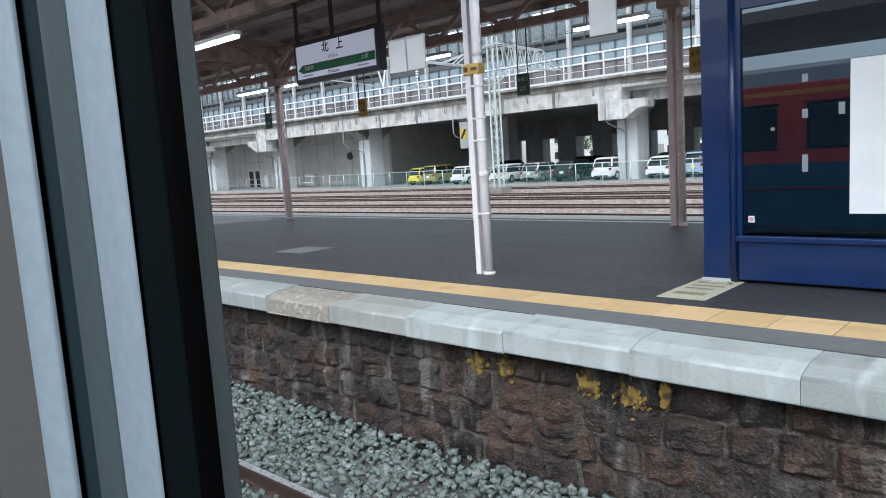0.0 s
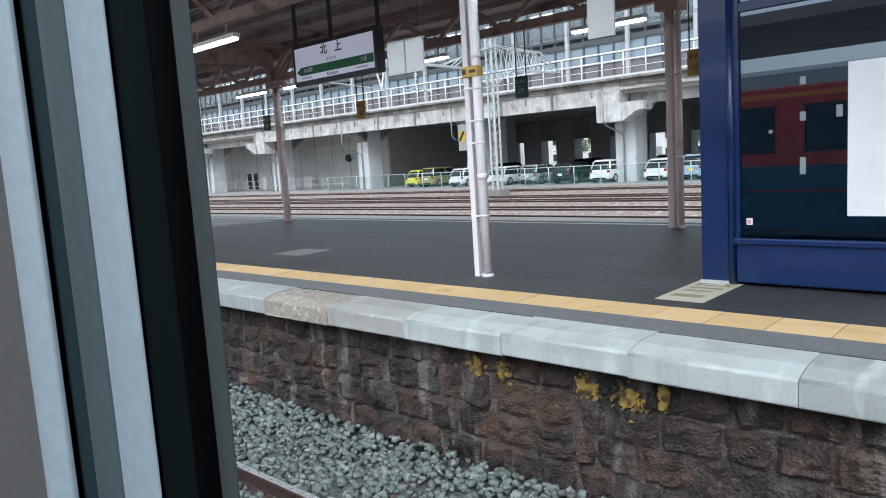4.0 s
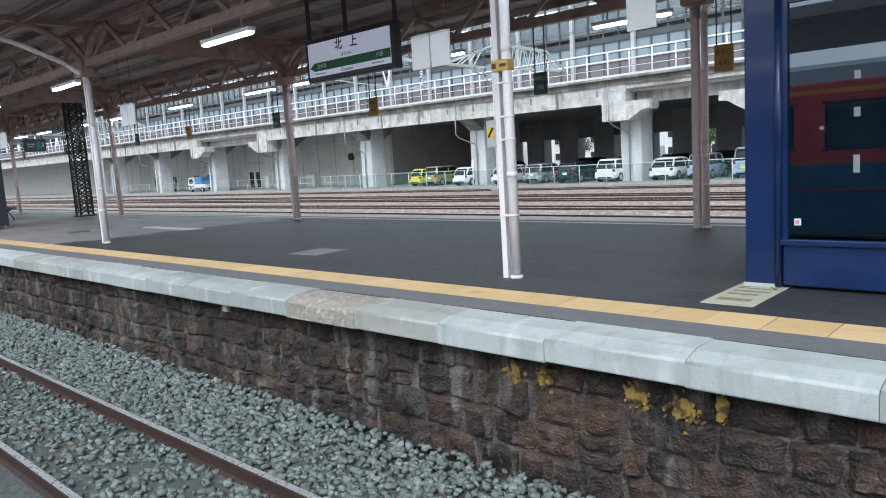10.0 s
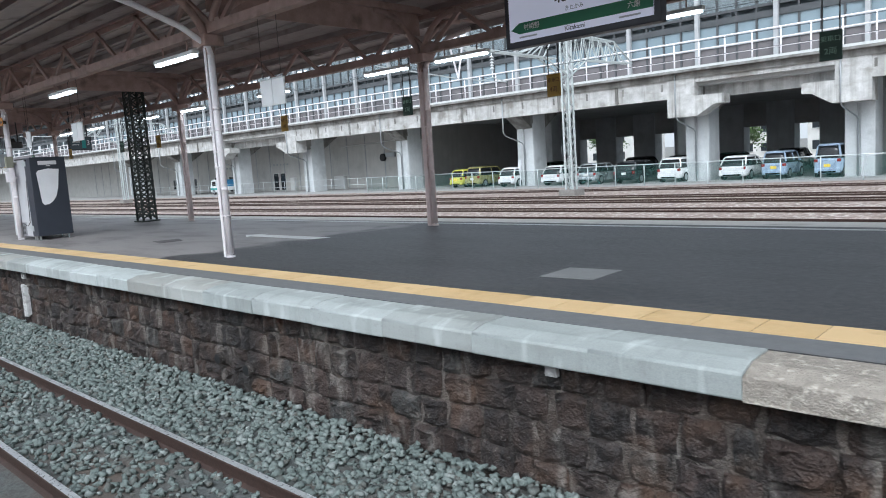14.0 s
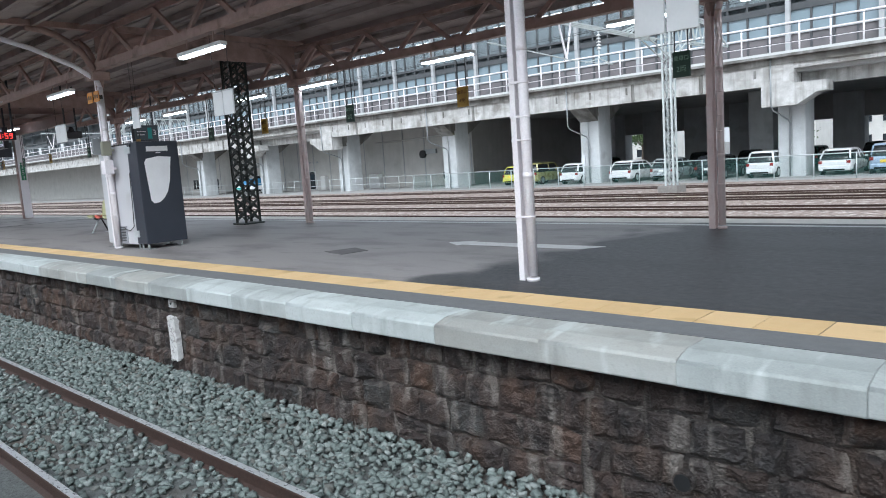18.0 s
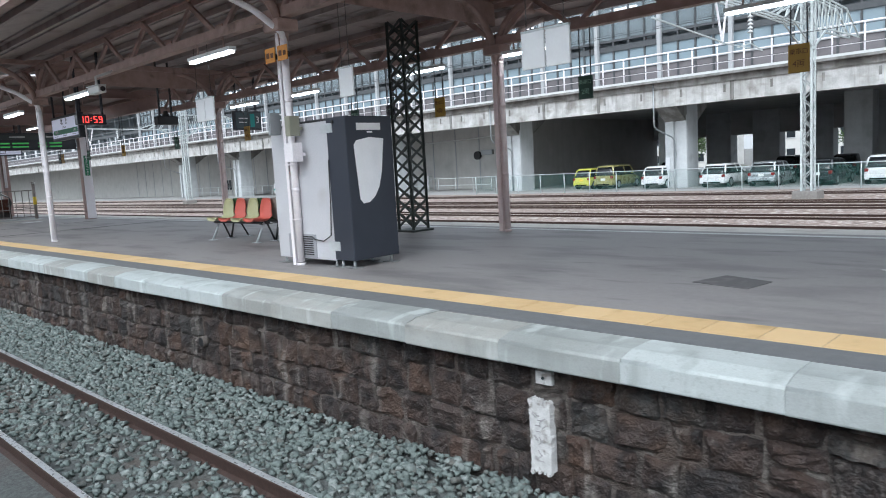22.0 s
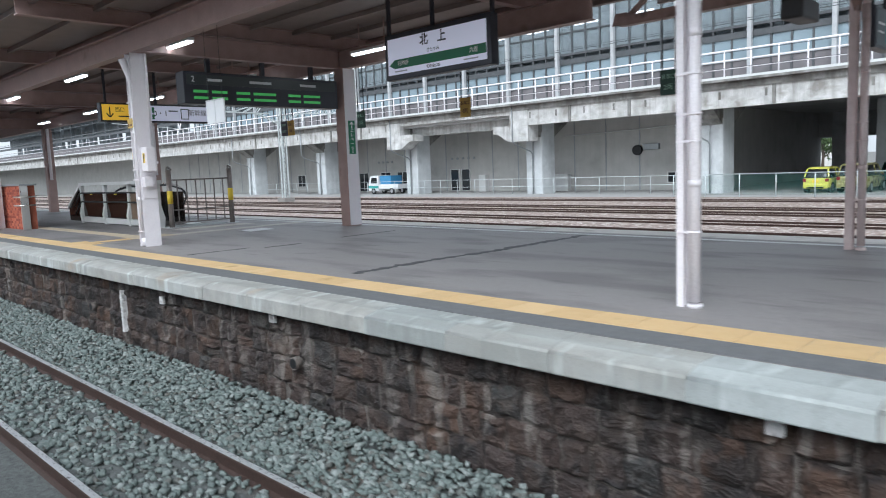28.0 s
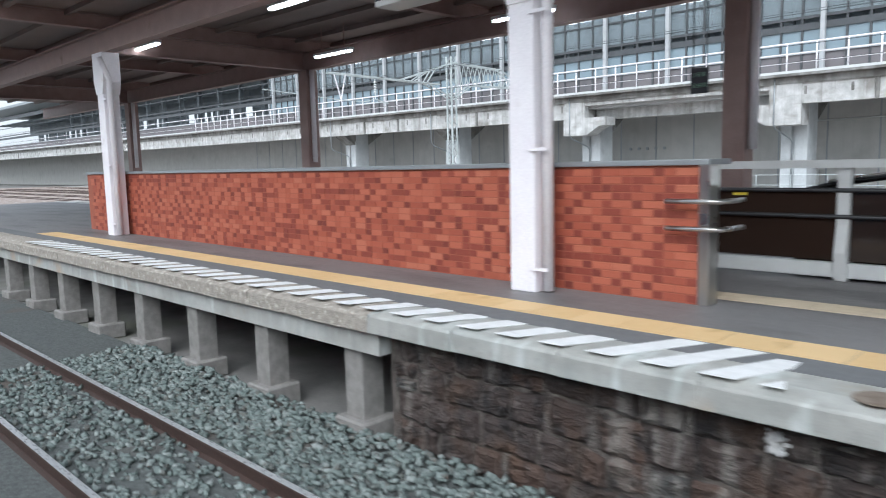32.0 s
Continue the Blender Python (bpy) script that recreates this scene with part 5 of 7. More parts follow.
# ---- bench of shell seats, two rows back to back ----
def shell(back, m):
    """A moulded bucket seat: grid swept from front lip over the pan up the backrest; back = -1 faces the track."""
    bm = bmesh.new()
    prof = [(-0.22, 0.40), (-0.20, 0.42), (-0.10, 0.405), (0.02, 0.39), (0.12, 0.40), (0.18, 0.45), (0.21, 0.56), (0.235, 0.68), (0.245, 0.78), (0.24, 0.82)]
    wid = [0.19, 0.20, 0.21, 0.215, 0.215, 0.213, 0.205, 0.19, 0.15, 0.09]
    rows = []
    for t in (0, 0.012):
        for (y, z), w in zip(prof, wid):
            row = []
            for k in range(9):
                u = -1 + k / 4
                lift = 0.05 * u ** 4
                row.append(bm.verts.new((u * w, -back * -1 * (y - lift * (z > 0.5)) * 1.0 + (t if z > 0.5 else 0) * 1.0, z + lift * (z <= 0.5) - (t if z <= 0.5 else 0))))
            rows.append(row)
    n = len(prof)
    for o in (0, n):
        for i in range(n - 1):
            for k in range(8):
                q = (rows[o + i][k], rows[o + i][k + 1], rows[o + i + 1][k + 1], rows[o + i + 1][k])
                bm.faces.new(q if o == 0 else q[::-1]).smooth = True
    for i in range(n - 1):
        for k in (0, 8):
            bm.faces.new((rows[i][k], rows[i + 1][k], rows[n + i + 1][k], rows[n + i][k]))
    for i in (0, n - 1):
        for k in range(8):
            bm.faces.new((rows[i][k], rows[i][k + 1], rows[n + i][k + 1], rows[n + i][k]))
    bmesh.ops.recalc_face_normals(bm, faces=bm.faces[:])
    return bm


bench = thing("platform_bench", (-28.55, 7.58, 0), "bench of green and coral shell seats in two back-to-back rows", "bench")
for k in range(4):
    x = -0.70 + 0.465 * k
    s = part("seat", shell(1, None), SEAT_GREEN if k % 2 == 0 else SEAT_RED, bench, "olive green shell seat" if k % 2 == 0 else "coral red shell seat")
    s.location = (x, -0.24, 0)
    s = part("seat", shell(1, None), SEAT_DARK if k % 2 == 0 else SEAT_TAUPE, bench, "dark green shell seat" if k % 2 == 0 else "taupe shell seat")
    s.matrix_basis = pose(x + 0.12, 0.27, 0, 0, 0, 180)
for yy in (-0.30, -0.12, 0.14, 0.32):
    part("seat_rail", box(-0.88, 0.88, yy - 0.02, yy + 0.02, 0.345, 0.385), BLACK_STEEL, bench)
for x in (-0.84, 0.82):
    for ya, yb in ((-0.2, -0.40), (-0.14, 0.0), (0.12, 0.02), (0.24, 0.42)):
        leg = part("leg", cyl(bmesh.new(), (x, ya, 0.36), (x + 0.02, yb, 0.01), 0.02, 8), BLACK_STEEL if yb > -0.3 else GALV, bench)
        part("foot_plate", box(x - 0.07, x + 0.11, yb - 0.05, yb + 0.05, 0, 0.012), GALV, leg)
    part("cross_bar", box(x - 0.015, x + 0.015, -0.3, 0.32, 0.33, 0.345), BLACK_STEEL, bench)

# ---- blue waiting room ----
room = thing("waiting_room", (-2.60, 6.10, 0), "royal blue glazed waiting room on the platform", "waiting room", kind="structure")
part("corner_post", chamfer(box(0.0, 0.26, 0.0, 0.26, 0, 2.7), 0.015), BLUE, room)
part("corner_fillet", cyl(bmesh.new(), (0.27, -0.01, 0.02), (0.27, -0.01, 2.68), 0.03, 10), BLUE, room)
part("post_foot", box(-0.01, 0.27, -0.012, -0.002, 0, 0.035), GALV, room)
part("apron", chamfer(box(0.30, 5.4, 0.0, 0.12, 0.03, 0.36), 0.01), BLUE, room, "blue panel below the glass")
part("sill", chamfer(box(0.26, 5.4, -0.03, 0.14, 0.362, 0.41), 0.008), BLUE, room)
part("glass_pane", box(0.34, 2.4, 0.03, 0.045, 0.43, 2.26), ROOM_GLASS, room, "dark reflecting glass")
part("glass_frame", bx(bx(bmesh.new(), 0.27, 0.335, 0.0, 0.09, 0.41, 2.7), 0.34, 5.4, 0.0, 0.09, 2.262, 2.33), BLUE, room)
part("glass_pane", box(2.45, 5.4, 0.03, 0.045, 0.43, 2.26), ROOM_GLASS, room, "dark reflecting glass")
part("glass_pane", box(0.34, 5.4, 0.03, 0.045, 2.34, 2.68), ROOM_GLASS, room, "upper glass strip")
part("poster", box(1.14, 2.2, 0.018, 0.027, 0.60, 1.76), PAPER, room, "blank white poster on the glass")
part("roof", box(-0.05, 5.4, -0.06, 2.3, 2.7, 2.82), BLUE, room)
part("rear_wall", box(0.0, 5.4, 2.1, 2.2, 0, 2.7), mat("room_back_wall", (0.05, 0.055, 0.06), None, 0.6), room)
part("side_wall", box(0.0, 0.1, 0.27, 2.1, 0, 2.7), BLUE, room)
part("room_floor", box(0.27, 5.4, 0.13, 2.09, 0.0, 0.02), GREY_PLATE, room)
bm = bmesh.new()
for k in range(12):
    prism([(0.42 + k * 0.16, 2.60), (0.54 + k * 0.16, 2.60), (0.48 + k * 0.16, 2.48)], "y", 0.02, 0.026, bm)
part("pennant_strip", bm, plain("pennant_grey", (0.45, 0.5, 0.55), 0.6), room, "row of pale pennant shapes on the glass")
st = part("sticker", box(0.38, 0.43, 0.024, 0.028, 0.52, 0.575), PAPER, room, "small white sticker")
part("sticker_mark", box(0.39, 0.42, 0.020, 0.0235, 0.53, 0.565), plain("sticker_pink", (0.6, 0.3, 0.35), 0.5), st)
part("door_knob", cyl(bmesh.new(), (0.58, 0.029, 1.28), (0.58, 0.016, 1.28), 0.016, 12), STAINLESS, room)
# notices painted grey, for the dimming of paper behind the glass
for x, z, w, h in ((0.80, 1.35, 0.043, 0.07), (1.06, 1.36, 0.043, 0.09), (0.80, 0.93, 0.043, 0.135), (0.80, 1.63, 0.043, 0.06)):
    part("notice", box(x, x + w, 0.022, 0.027, z, z + h), plain("glass_dimmed_paper", (0.24, 0.27, 0.30), 0.5), room)

mat_sign = thing("floor_notice", (-2.46, 5.78, 0), "cream floor notice with a worn warning triangle and print", "floor sign")
part("sheet", chamfer(box(-0.20, 0.20, -0.47, 0.47, 0.0, 0.006), 0.002, 1), mat("cream_vinyl", (0.52, 0.50, 0.38), (0.58, 0.56, 0.44), 0.6, scale=8, fine=60, stain=(0.35, 0.34, 0.27), stain_scale=8, stain_at=0.6), mat_sign)
bm = bmesh.new()
for a, b in (((-0.15, 0.2), (0.0, 0.42)), ((0.0, 0.42), (0.15, 0.2)), ((0.15, 0.2), (-0.15, 0.2))):
    bar(bm, (*a, 0.0068), (*b, 0.0068), 0.02, 0.002)
part("triangle", bm, plain("notice_olive", (0.18, 0.16, 0.08), 0.6), mat_sign)
part("print", bx(bx(bx(bmesh.new(), -0.14, 0.14, 0.05, 0.1, 0.006, 0.0075), -0.14, 0.1, -0.08, -0.03, 0.006, 0.0075), -0.14, 0.12, -0.32, -0.22, 0.006, 0.0075), plain("notice_print", (0.25, 0.23, 0.14), 0.6), mat_sign)

drink = thing("vending_machine", (-3.35, 8.35, 0), "white vending machine with a teal flank panel, beside the waiting room", "vending machine")
part("cabinet", chamfer(box(0, 0.85, 0, 0.75, 0.06, 1.85), 0.015), CABINET_WHITE, drink)
part("flank_panel", bx(bmesh.new(), 0.3, 0.84, -0.006, -0.001, 0.85, 1.5), TEAL, drink, "teal panel")
for xx in (0.1, 0.75):
    part("foot", box(xx - 0.04, xx + 0.04, 0.06, 0.7, 0, 0.07), GALV, drink)
# ---- west end: guide tiles, stair enclosure, brick wall ----
def brick_slab(name, x0, x1, y0, y1, z0, z1, material, label):
    return solo(name, box(x0, x1, y0, y1, z0, z1), material, label, "wall", kind="structure")


WX0, WX1, WY, WH = -67.0, -53.06, 5.84, 1.20
wall = brick_slab("wall_brick", WX0, WX1, WY + 0.0045, WY + 0.36, 0, WH - 0.01, BRICK_JOINT, "low red brick wall round the stairs")
part("wall_cap", chamfer(box(WX0, WX1 + 0.1, WY - 0.03, WY + 0.40, WH - 0.01, WH + 0.04), 0.01), FRAME_GREY, wall, "grey metal coping strip")
end = thing("wall_end_post", (-53.05, WY, 0), "stainless end post of the brick wall with handrail stubs", "post")
part("post", chamfer(box(0, 0.09, -0.02, 0.17, 0, 1.20), 0.008), STAINLESS, end)
part("notice", box(0.091, 0.095, 0.0, 0.15, 1.02, 1.18), OFFWHITE, end, "small pale notice")
for z in (0.66, 0.89):
    part("handrail", tube(bmesh.new(), [(-0.26, -0.10, z), (0.12, -0.10, z), (0.2, -0.08, z), (0.24, 0.1, z), (0.24, 0.3, z)], 0.022, 10), STAINLESS, end, "short stainless handrail")
    part("rail_bracket", cyl(bmesh.new(), (-0.16, -0.1, z), (-0.16, 0.02, z), 0.012, 8), STAINLESS, end)

enc = thing("stair_enclosure", (0, 0, 0), "escalator enclosure with smoked panels in a pale frame", "balustrade")
EX = (-54.3, -52.5, -50.8, -49.05)
for x in EX:
    part("post", chamfer(prism([(7.78, 0.0), (7.95, 0.0), (7.98, 0.25), (7.90, 0.55), (7.90, 1.14), (7.80, 1.14), (7.80, 0.55), (7.74, 0.28)], "x", x - 0.06, x + 0.06), 0.008, 1), OFFWHITE, enc, "pale curved post")
for k, (a, b) in enumerate(zip(EX, EX[1:])):
    part("panel", box(a + 0.065, b - 0.065, 7.84, 7.86, 0.20, 0.92), BROWN_GLASS if k < 2 else TAN_PANEL, enc, "smoked dark panel" if k < 2 else "tan panel")
    part("kick_plate", chamfer(box(a + 0.062, b - 0.062, 7.80, 7.90, 0.03, 0.18), 0.008, 1), OFFWHITE, enc)
    part("strip_tag", box(a + 0.7, a + 0.85, 7.825, 7.838, 0.84, 0.87), plain("tag_yellow", (0.7, 0.55, 0.05), 0.5), enc, "small yellow tag")
part("notice", box(-50.2, -49.85, 7.82, 7.838, 0.76, 0.91), plain("brown_notice", (0.10, 0.06, 0.04), 0.4), enc, "brown notice plate")
for z, r in ((1.17, 0.05), (0.9, 0.022), (0.64, 0.022)):
    part("handrail", tube(bmesh.new(), [(-54.9, 7.80, z - 0.42), (-54.35, 7.80, z - 0.02), (-54.2, 7.80, z), (-49.0, 7.80, z)], r, 10) if r < 0.04 else
         prism([(-54.3, 1.12), (-54.3, 1.20), (-48.98, 1.20), (-48.98, 1.12)], "y", 7.76, 7.94), BLACK_STEEL if r < 0.04 else OFFWHITE, enc)
part("sloping_rail", bar(bmesh.new(), (-54.3, 7.85, 1.16), (-55.5, 7.85, 0.45), 0.12, 0.08), OFFWHITE, enc)
part("sloping_panel", prism([(-54.36, 0.05), (-54.36, 1.08), (-55.5, 0.40), (-55.5, 0.05)], "y", 7.84, 7.86), BROWN_GLASS, enc, "smoked sloping panel")
esc = thing("escalator", (0, 8.75, 0), "escalator with black moving handrails and dark balustrades", "escalator")
for yy in (-0.45, 0.45):
    loop = [(-53.2, yy, 0.55), (-53.1, yy, 0.85)] + [(-52.8 + 0.28 * k, yy, 0.93 + 0.12 * math.sin(math.pi * k / 8)) for k in range(9)] + [(-50.4, yy, 0.85), (-50.3, yy, 0.7), (-50.5, yy, 0.5)]
    part("handrail", tube(bmesh.new(), loop, 0.028, 8), BLACK_STEEL, esc, "black moving handrail")
    part("balustrade", box(-53.1, -50.5, yy - 0.02, yy + 0.02, 0.0, 0.86), BROWN_GLASS, esc)
    part("trim", tube(bmesh.new(), [(p[0], p[1], p[2] + 0.035) for p in loop[2:11]], 0.018, 6), STAINLESS, esc)
part("landing", box(-53.1, -49.3, -0.42, 0.42, 0.0, 0.02), STAINLESS, esc)

GATE_STEEL = mat("grey_brown_gate_steel", (0.17, 0.15, 0.14), (0.23, 0.205, 0.19), 0.45, 0.2)
gate = thing("barrier_rail", (-48.7, 8.0, 0), "brown barred railing between two capped posts", "railing")
for yy, xx in ((0.0, 0.0), (1.66, 0.0)):
    p = part("post", cyl(bmesh.new(), (xx, yy, 0), (xx, yy, 1.44), 0.065, 16), mat("bronze_post", (0.26, 0.22, 0.20), (0.34, 0.30, 0.28), 0.4, 0.4), gate, "bronze steel post")
    part("cap", tube(bmesh.new(), [(xx, yy - 0.06, 1.43), (xx, yy - 0.045, 1.49), (xx, yy, 1.51), (xx, yy + 0.045, 1.49), (xx, yy + 0.06, 1.43)], 0.03, 8), STAINLESS, p, "rounded steel cap")
    part("sticker", cyl(bmesh.new(), (xx, yy, 0.60), (xx, yy, 0.92), 0.067, 16), plain("sticker_yellow", (0.75, 0.55, 0.04), 0.5), p, "yellow warning sticker")
    part("base_plate", box(xx - 0.2, xx + 0.2, yy - 0.16, yy + 0.16, 0, 0.012), GALV, p)
for z in (0.1, 0.42, 1.17):
    part("rail", box(-0.02, 0.02, 0.06, 1.6, z, z + 0.035), GATE_STEEL, gate)
me = mesh_of("baluster", box(-0.012, 0.012, -0.012, 0.012, 0.1, 1.18), GATE_STEEL)
for k in range(6):
    part("baluster", me, None, gate).location = (0, 0.2 + 0.25 * k, 0)
gr = thing("floor_grating", (-48.8, 8.85, 0), "steel floor grating at the escalator landing", "grating")
part("frame", bx(bx(bmesh.new(), -0.5, 0.3, -0.85, -0.8, 0, 0.008), -0.5, 0.3, 0.75, 0.8, 0, 0.008), GALV, gr)
me = mesh_of("slat", box(-0.5, 0.3, -0.02, 0.02, 0, 0.008), GALV)
for k in range(14):
    part("slat", me, None, gr).location.y = -0.72 + 0.11 * k


def flat(name, x0, x1, y0, y1, m, label, z=0.004):
    return solo(name, box(x0, x1, y0, y1, 0.0, z), m, label, "marking", kind="structure")


flat("guide_path", -48.2, -47.6, 7.75, 9.7, TILE_PALE, "pale paved strip to the escalator")
flat("guide_path", -46.78, -46.40, 7.052, 10.4, TILE_PALE, "pale guide tiles across the platform", 0.0045)
zeb = thing("hatched_marking", (0, 0, 0), "white slanted hatching painted on the platform edge", "marking", kind="structure")
part("stripe", prism([(-51.82, 3.97), (-51.69, 3.97), (-51.74, 4.12)], "z", 0.003, 0.007), WHITE_PAINT, zeb)
part("stripe", prism([(-52.18, 3.97), (-51.96, 3.97), (-51.79, 4.40), (-51.80, 4.56), (-51.93, 4.55)], "z", 0.003, 0.007), WHITE_PAINT, zeb)
for k in range(33):
    xr, ye = -52.565 - k * 0.39, 4.65 if k < 2 else 4.36
    sl = (ye - 3.97) * 0.48
    part("stripe", prism([(xr + 0.205, 3.97), (xr + 0.205 + sl, ye), (xr + sl, ye), (xr, 3.97)], "z", 0.003, 0.007), WHITE_PAINT, zeb)
solo("manhole", cyl(bmesh.new(), (-51.27, 4.12, 0.0), (-51.27, 4.12, 0.005), 0.13, 24), mat("rusty_cover", (0.16, 0.12, 0.09), (0.26, 0.22, 0.18), 0.7, scale=9, stain=(0.1, 0.07, 0.05), stain_scale=6), "round rust-stained cover in the coping", "cover", kind="structure")

# column by the brick wall has its collar; ceiling loudspeaker
spk = thing("loudspeaker", (-52.4, 9.3, 3.1), "black hanging loudspeaker cluster below the canopy", "loudspeaker")
part("case", chamfer(box(-0.2, 0.2, -0.25, 0.25, 0, 0.2), 0.03), BLACK_STEEL, spk)
part("bracket", hanger(bmesh.new(), 0, 0, 0.2, 1.12, 0.06), BLACK_STEEL, spk)
part("lamp", box(-0.1, 0.1, -0.12, 0.12, -0.1, -0.002), plain("amber_plate", (0.5, 0.2, 0.03), 0.5), spk)
mon = thing("train_monitor", (-56.2, 5.7, 2.98), "white monitor housing fixed at the column head", "monitor")
part("case", chamfer(box(-0.42, 0.30, -0.32, 0.02, 0.0, 0.5), 0.02), OFFWHITE, mon)
part("screen", box(-0.40, 0.1, -0.326, -0.3205, 0.06, 0.44), PANE_DARK, mon)
part("bracket", box(-0.05, 0.05, -0.1, 0.0, 0.5, 0.53), BROWN_BEAM, mon)

# ---- lattice post on the platform ----
lat = thing("lattice_post", (-26.05, 9.68, 0), "dark green riveted lattice post rising through the canopy", "lattice post")
for xx in (-0.2, 0.2):
    for yy in (-0.2, 0.2):
        part("corner_angle", bx(bx(bmesh.new(), xx - 0.035, xx + 0.035, yy - 0.006, yy + 0.006, 0, 4.0), xx - 0.006, xx + 0.006, yy - 0.035, yy + 0.035, 0, 4.0), DARK_GREEN, lat)
lx = [mesh_of("lacing_bar", bar(bmesh.new(), (g * 0.19, 0, 0), (-g * 0.19, 0, 0.26), 0.008, 0.045), DARK_GREEN) for g in (1, -1)]
ly = [mesh_of("lacing_bar", bar(bmesh.new(), (0, g * 0.19, 0), (0, -g * 0.19, 0.26), 0.008, 0.045), DARK_GREEN) for g in (1, -1)]
for k in range(15):
    for g in (0, 1):
        d = 0.208 if g else 0.196
        for sg in (-1, 1):
            part("lacing_bar", lx[g], None, lat).location = (0, sg * d, 0.1 + 0.26 * k)
            part("lacing_bar", ly[g], None, lat).location = (sg * d, 0, 0.1 + 0.26 * k)
part("base", chamfer(box(-0.28, 0.28, -0.28, 0.28, 0, 0.04), 0.01), DARK_GREEN, lat)


# ---- masts and wires over the yard ----
def mast(x, y, w, label):
    t = thing("catenary_mast", (x, y, -1.13), label, "lattice mast", "catenary masts")
    part("footing", chamfer(box(-0.5, 0.5, -0.5, 0.5, 0, 0.42), 0.04), SLEEPER, t, "concrete footing")
    for xx in (-w, w):
        for yy in (-w, w):
            part("leg", bx(bmesh.new(), xx - 0.04, xx + 0.04, yy - 0.04, yy + 0.04, 0.42, 8.9), MAST_PAINT, t)
    lx = [mesh_of("lacing_bar", bar(bmesh.new(), (g * w, 0, 0), (-g * w, 0, 0.42), 0.02, 0.05), MAST_LACE) for g in (1, -1)]
    ly = [mesh_of("lacing_bar", bar(bmesh.new(), (0, g * w, 0), (0, -g * w, 0.42), 0.02, 0.05), MAST_LACE) for g in (1, -1)]
    for k in range(20):
        for sg in (-w, w):
            part("lacing_bar", lx[k % 2], None, t).location = (0, sg, 0.5 + 0.42 * k)
            part("lacing_bar", ly[k % 2], None, t).location = (sg, 0, 0.5 + 0.42 * k)
    arm, brace = part("far_arm", bar(bmesh.new(), (0, 0.0, 8.55), (0, 4.6, 8.42), 0.05, 0.06), MAST_PAINT, t, "trussed cross arm"), part("near_arm", bar(bmesh.new(), (0, -1.2, 7.15), (0, -9.4, 7.28), 0.05, 0.06), MAST_PAINT, t, "braced cross arm")
    top = [(0, 8.55), (2.0, 8.5), (4.6, 8.42), (6.7, 7.33)]
    low = [(0, 6.3), (1.7, 7.25), (4.4, 7.3), (6.7, 7.33)]

    def member(p, q, wd, ht, holder):
        part("member", bar(bmesh.new(), p, q, wd, ht), MAST_PAINT, holder)

    for xx in (-w, w):
        for chord in (top, low):
            for (ya, za), (yb, zb) in zip(chord, chord[1:]):
                member((xx, ya, za), (xx, yb, zb), 0.06, 0.07, arm)
        for k in range(6):
            ya = 0.5 + 0.85 * k
            za, zb, zc = (float(np.interp(v, *zip(*c))) for v, c in ((ya, top), (ya + 0.42, low), (ya + 0.85, top)))
            member((xx, ya, za), (xx, ya + 0.42, zb), 0.035, 0.04, arm)
            member((xx, ya + 0.42, zb), (xx, ya + 0.85, zc), 0.035, 0.04, arm)
        for p, q in (((0, 6.3), (-2.3, 7.17)), ((-1.2, 7.15), (-9.4, 7.28)), ((0, 8.5), (-4.2, 7.25)), ((-2.3, 7.17), (-1.6, 8.02)), ((-3.4, 7.17), (-2.3, 7.80))):
            member((xx, *p), (xx, *q), 0.05, 0.06, brace)
    vee = bar(bar(bmesh.new(), (-0.05, -9.0, 7.27), (0, -8.6, 5.9), 0.05, 0.06), (0.05, -8.3, 7.27), (0, -8.6, 5.9), 0.05, 0.06)
    part("hanger", vee, WHITE_STEEL, t, "white V-shaped hanger")
    ins = bmesh.new()
    for k in range(5):
        cyl(ins, (0, -6.2, 6.95 - 0.13 * k), (0, -6.2, 7.02 - 0.13 * k), 0.11, 10, 0.05)
    cyl(ins, (0, -6.2, 6.05), (0, -6.2, 7.2), 0.025, 6)
    part("insulator", ins, LAMP_BODY, t, "ribbed porcelain insulator")
    steady = bmesh.new()
    bar(steady, (0, -6.2, 6.05), (0.1, -5.3, 5.85), 0.04, 0.04)
    bar(steady, (0, -6.2, 6.05), (-0.1, -7.1, 5.85), 0.04, 0.04)
    bar(steady, (0.1, -5.3, 5.85), (-0.1, -8.6, 5.9), 0.03, 0.03)
    bar(steady, (0, -8.6, 5.9), (0, -13.4, 6.2), 0.04, 0.04)
    part("steady_arm", steady, MAST_PAINT, t)
    return t


mast(-25.98, 32.8, 0.20, "pale green lattice mast with trussed arms in the yard")
mast(-81.75, 32.9, 0.20, "pale green lattice mast with trussed arms in the yard")
for y, z in ((30.9, 5.6), (36.4, 5.6), (24.2, 5.6), (30.9, 6.9)):
    solo("overhead_wire", cyl(bmesh.new(), (-170, y, z), (60, y, z), 0.012, 5), BLACK_STEEL, "thin overhead contact wire", "wire", "overhead wires", "structure")

# ---- yard fence ----
fence = thing("yard_fence", (0, 41.0, -1.1), "green mesh fence with galvanised posts along the car park", "fence", kind="structure")
me = mesh_of("fence_post", cyl(bmesh.new(), (0, 0, 0), (0, 0, 1.32), 0.03, 8), GALV)
mp = mesh_of("mesh_panel", box(0.035, 1.965, -0.006, 0.006, 0.1, 1.24), FENCE_MESH)
for i in range(32):
    part("fence_post", me, None, fence).location.x = 10 - 2.0 * i
    if i < 31:
        part("mesh_panel", mp, None, fence).location.x = 8 - 2.0 * i
part("top_rail", cyl(bmesh.new(), (-52, 0, 1.30), (10, 0, 1.30), 0.028, 8), GALV, fence)
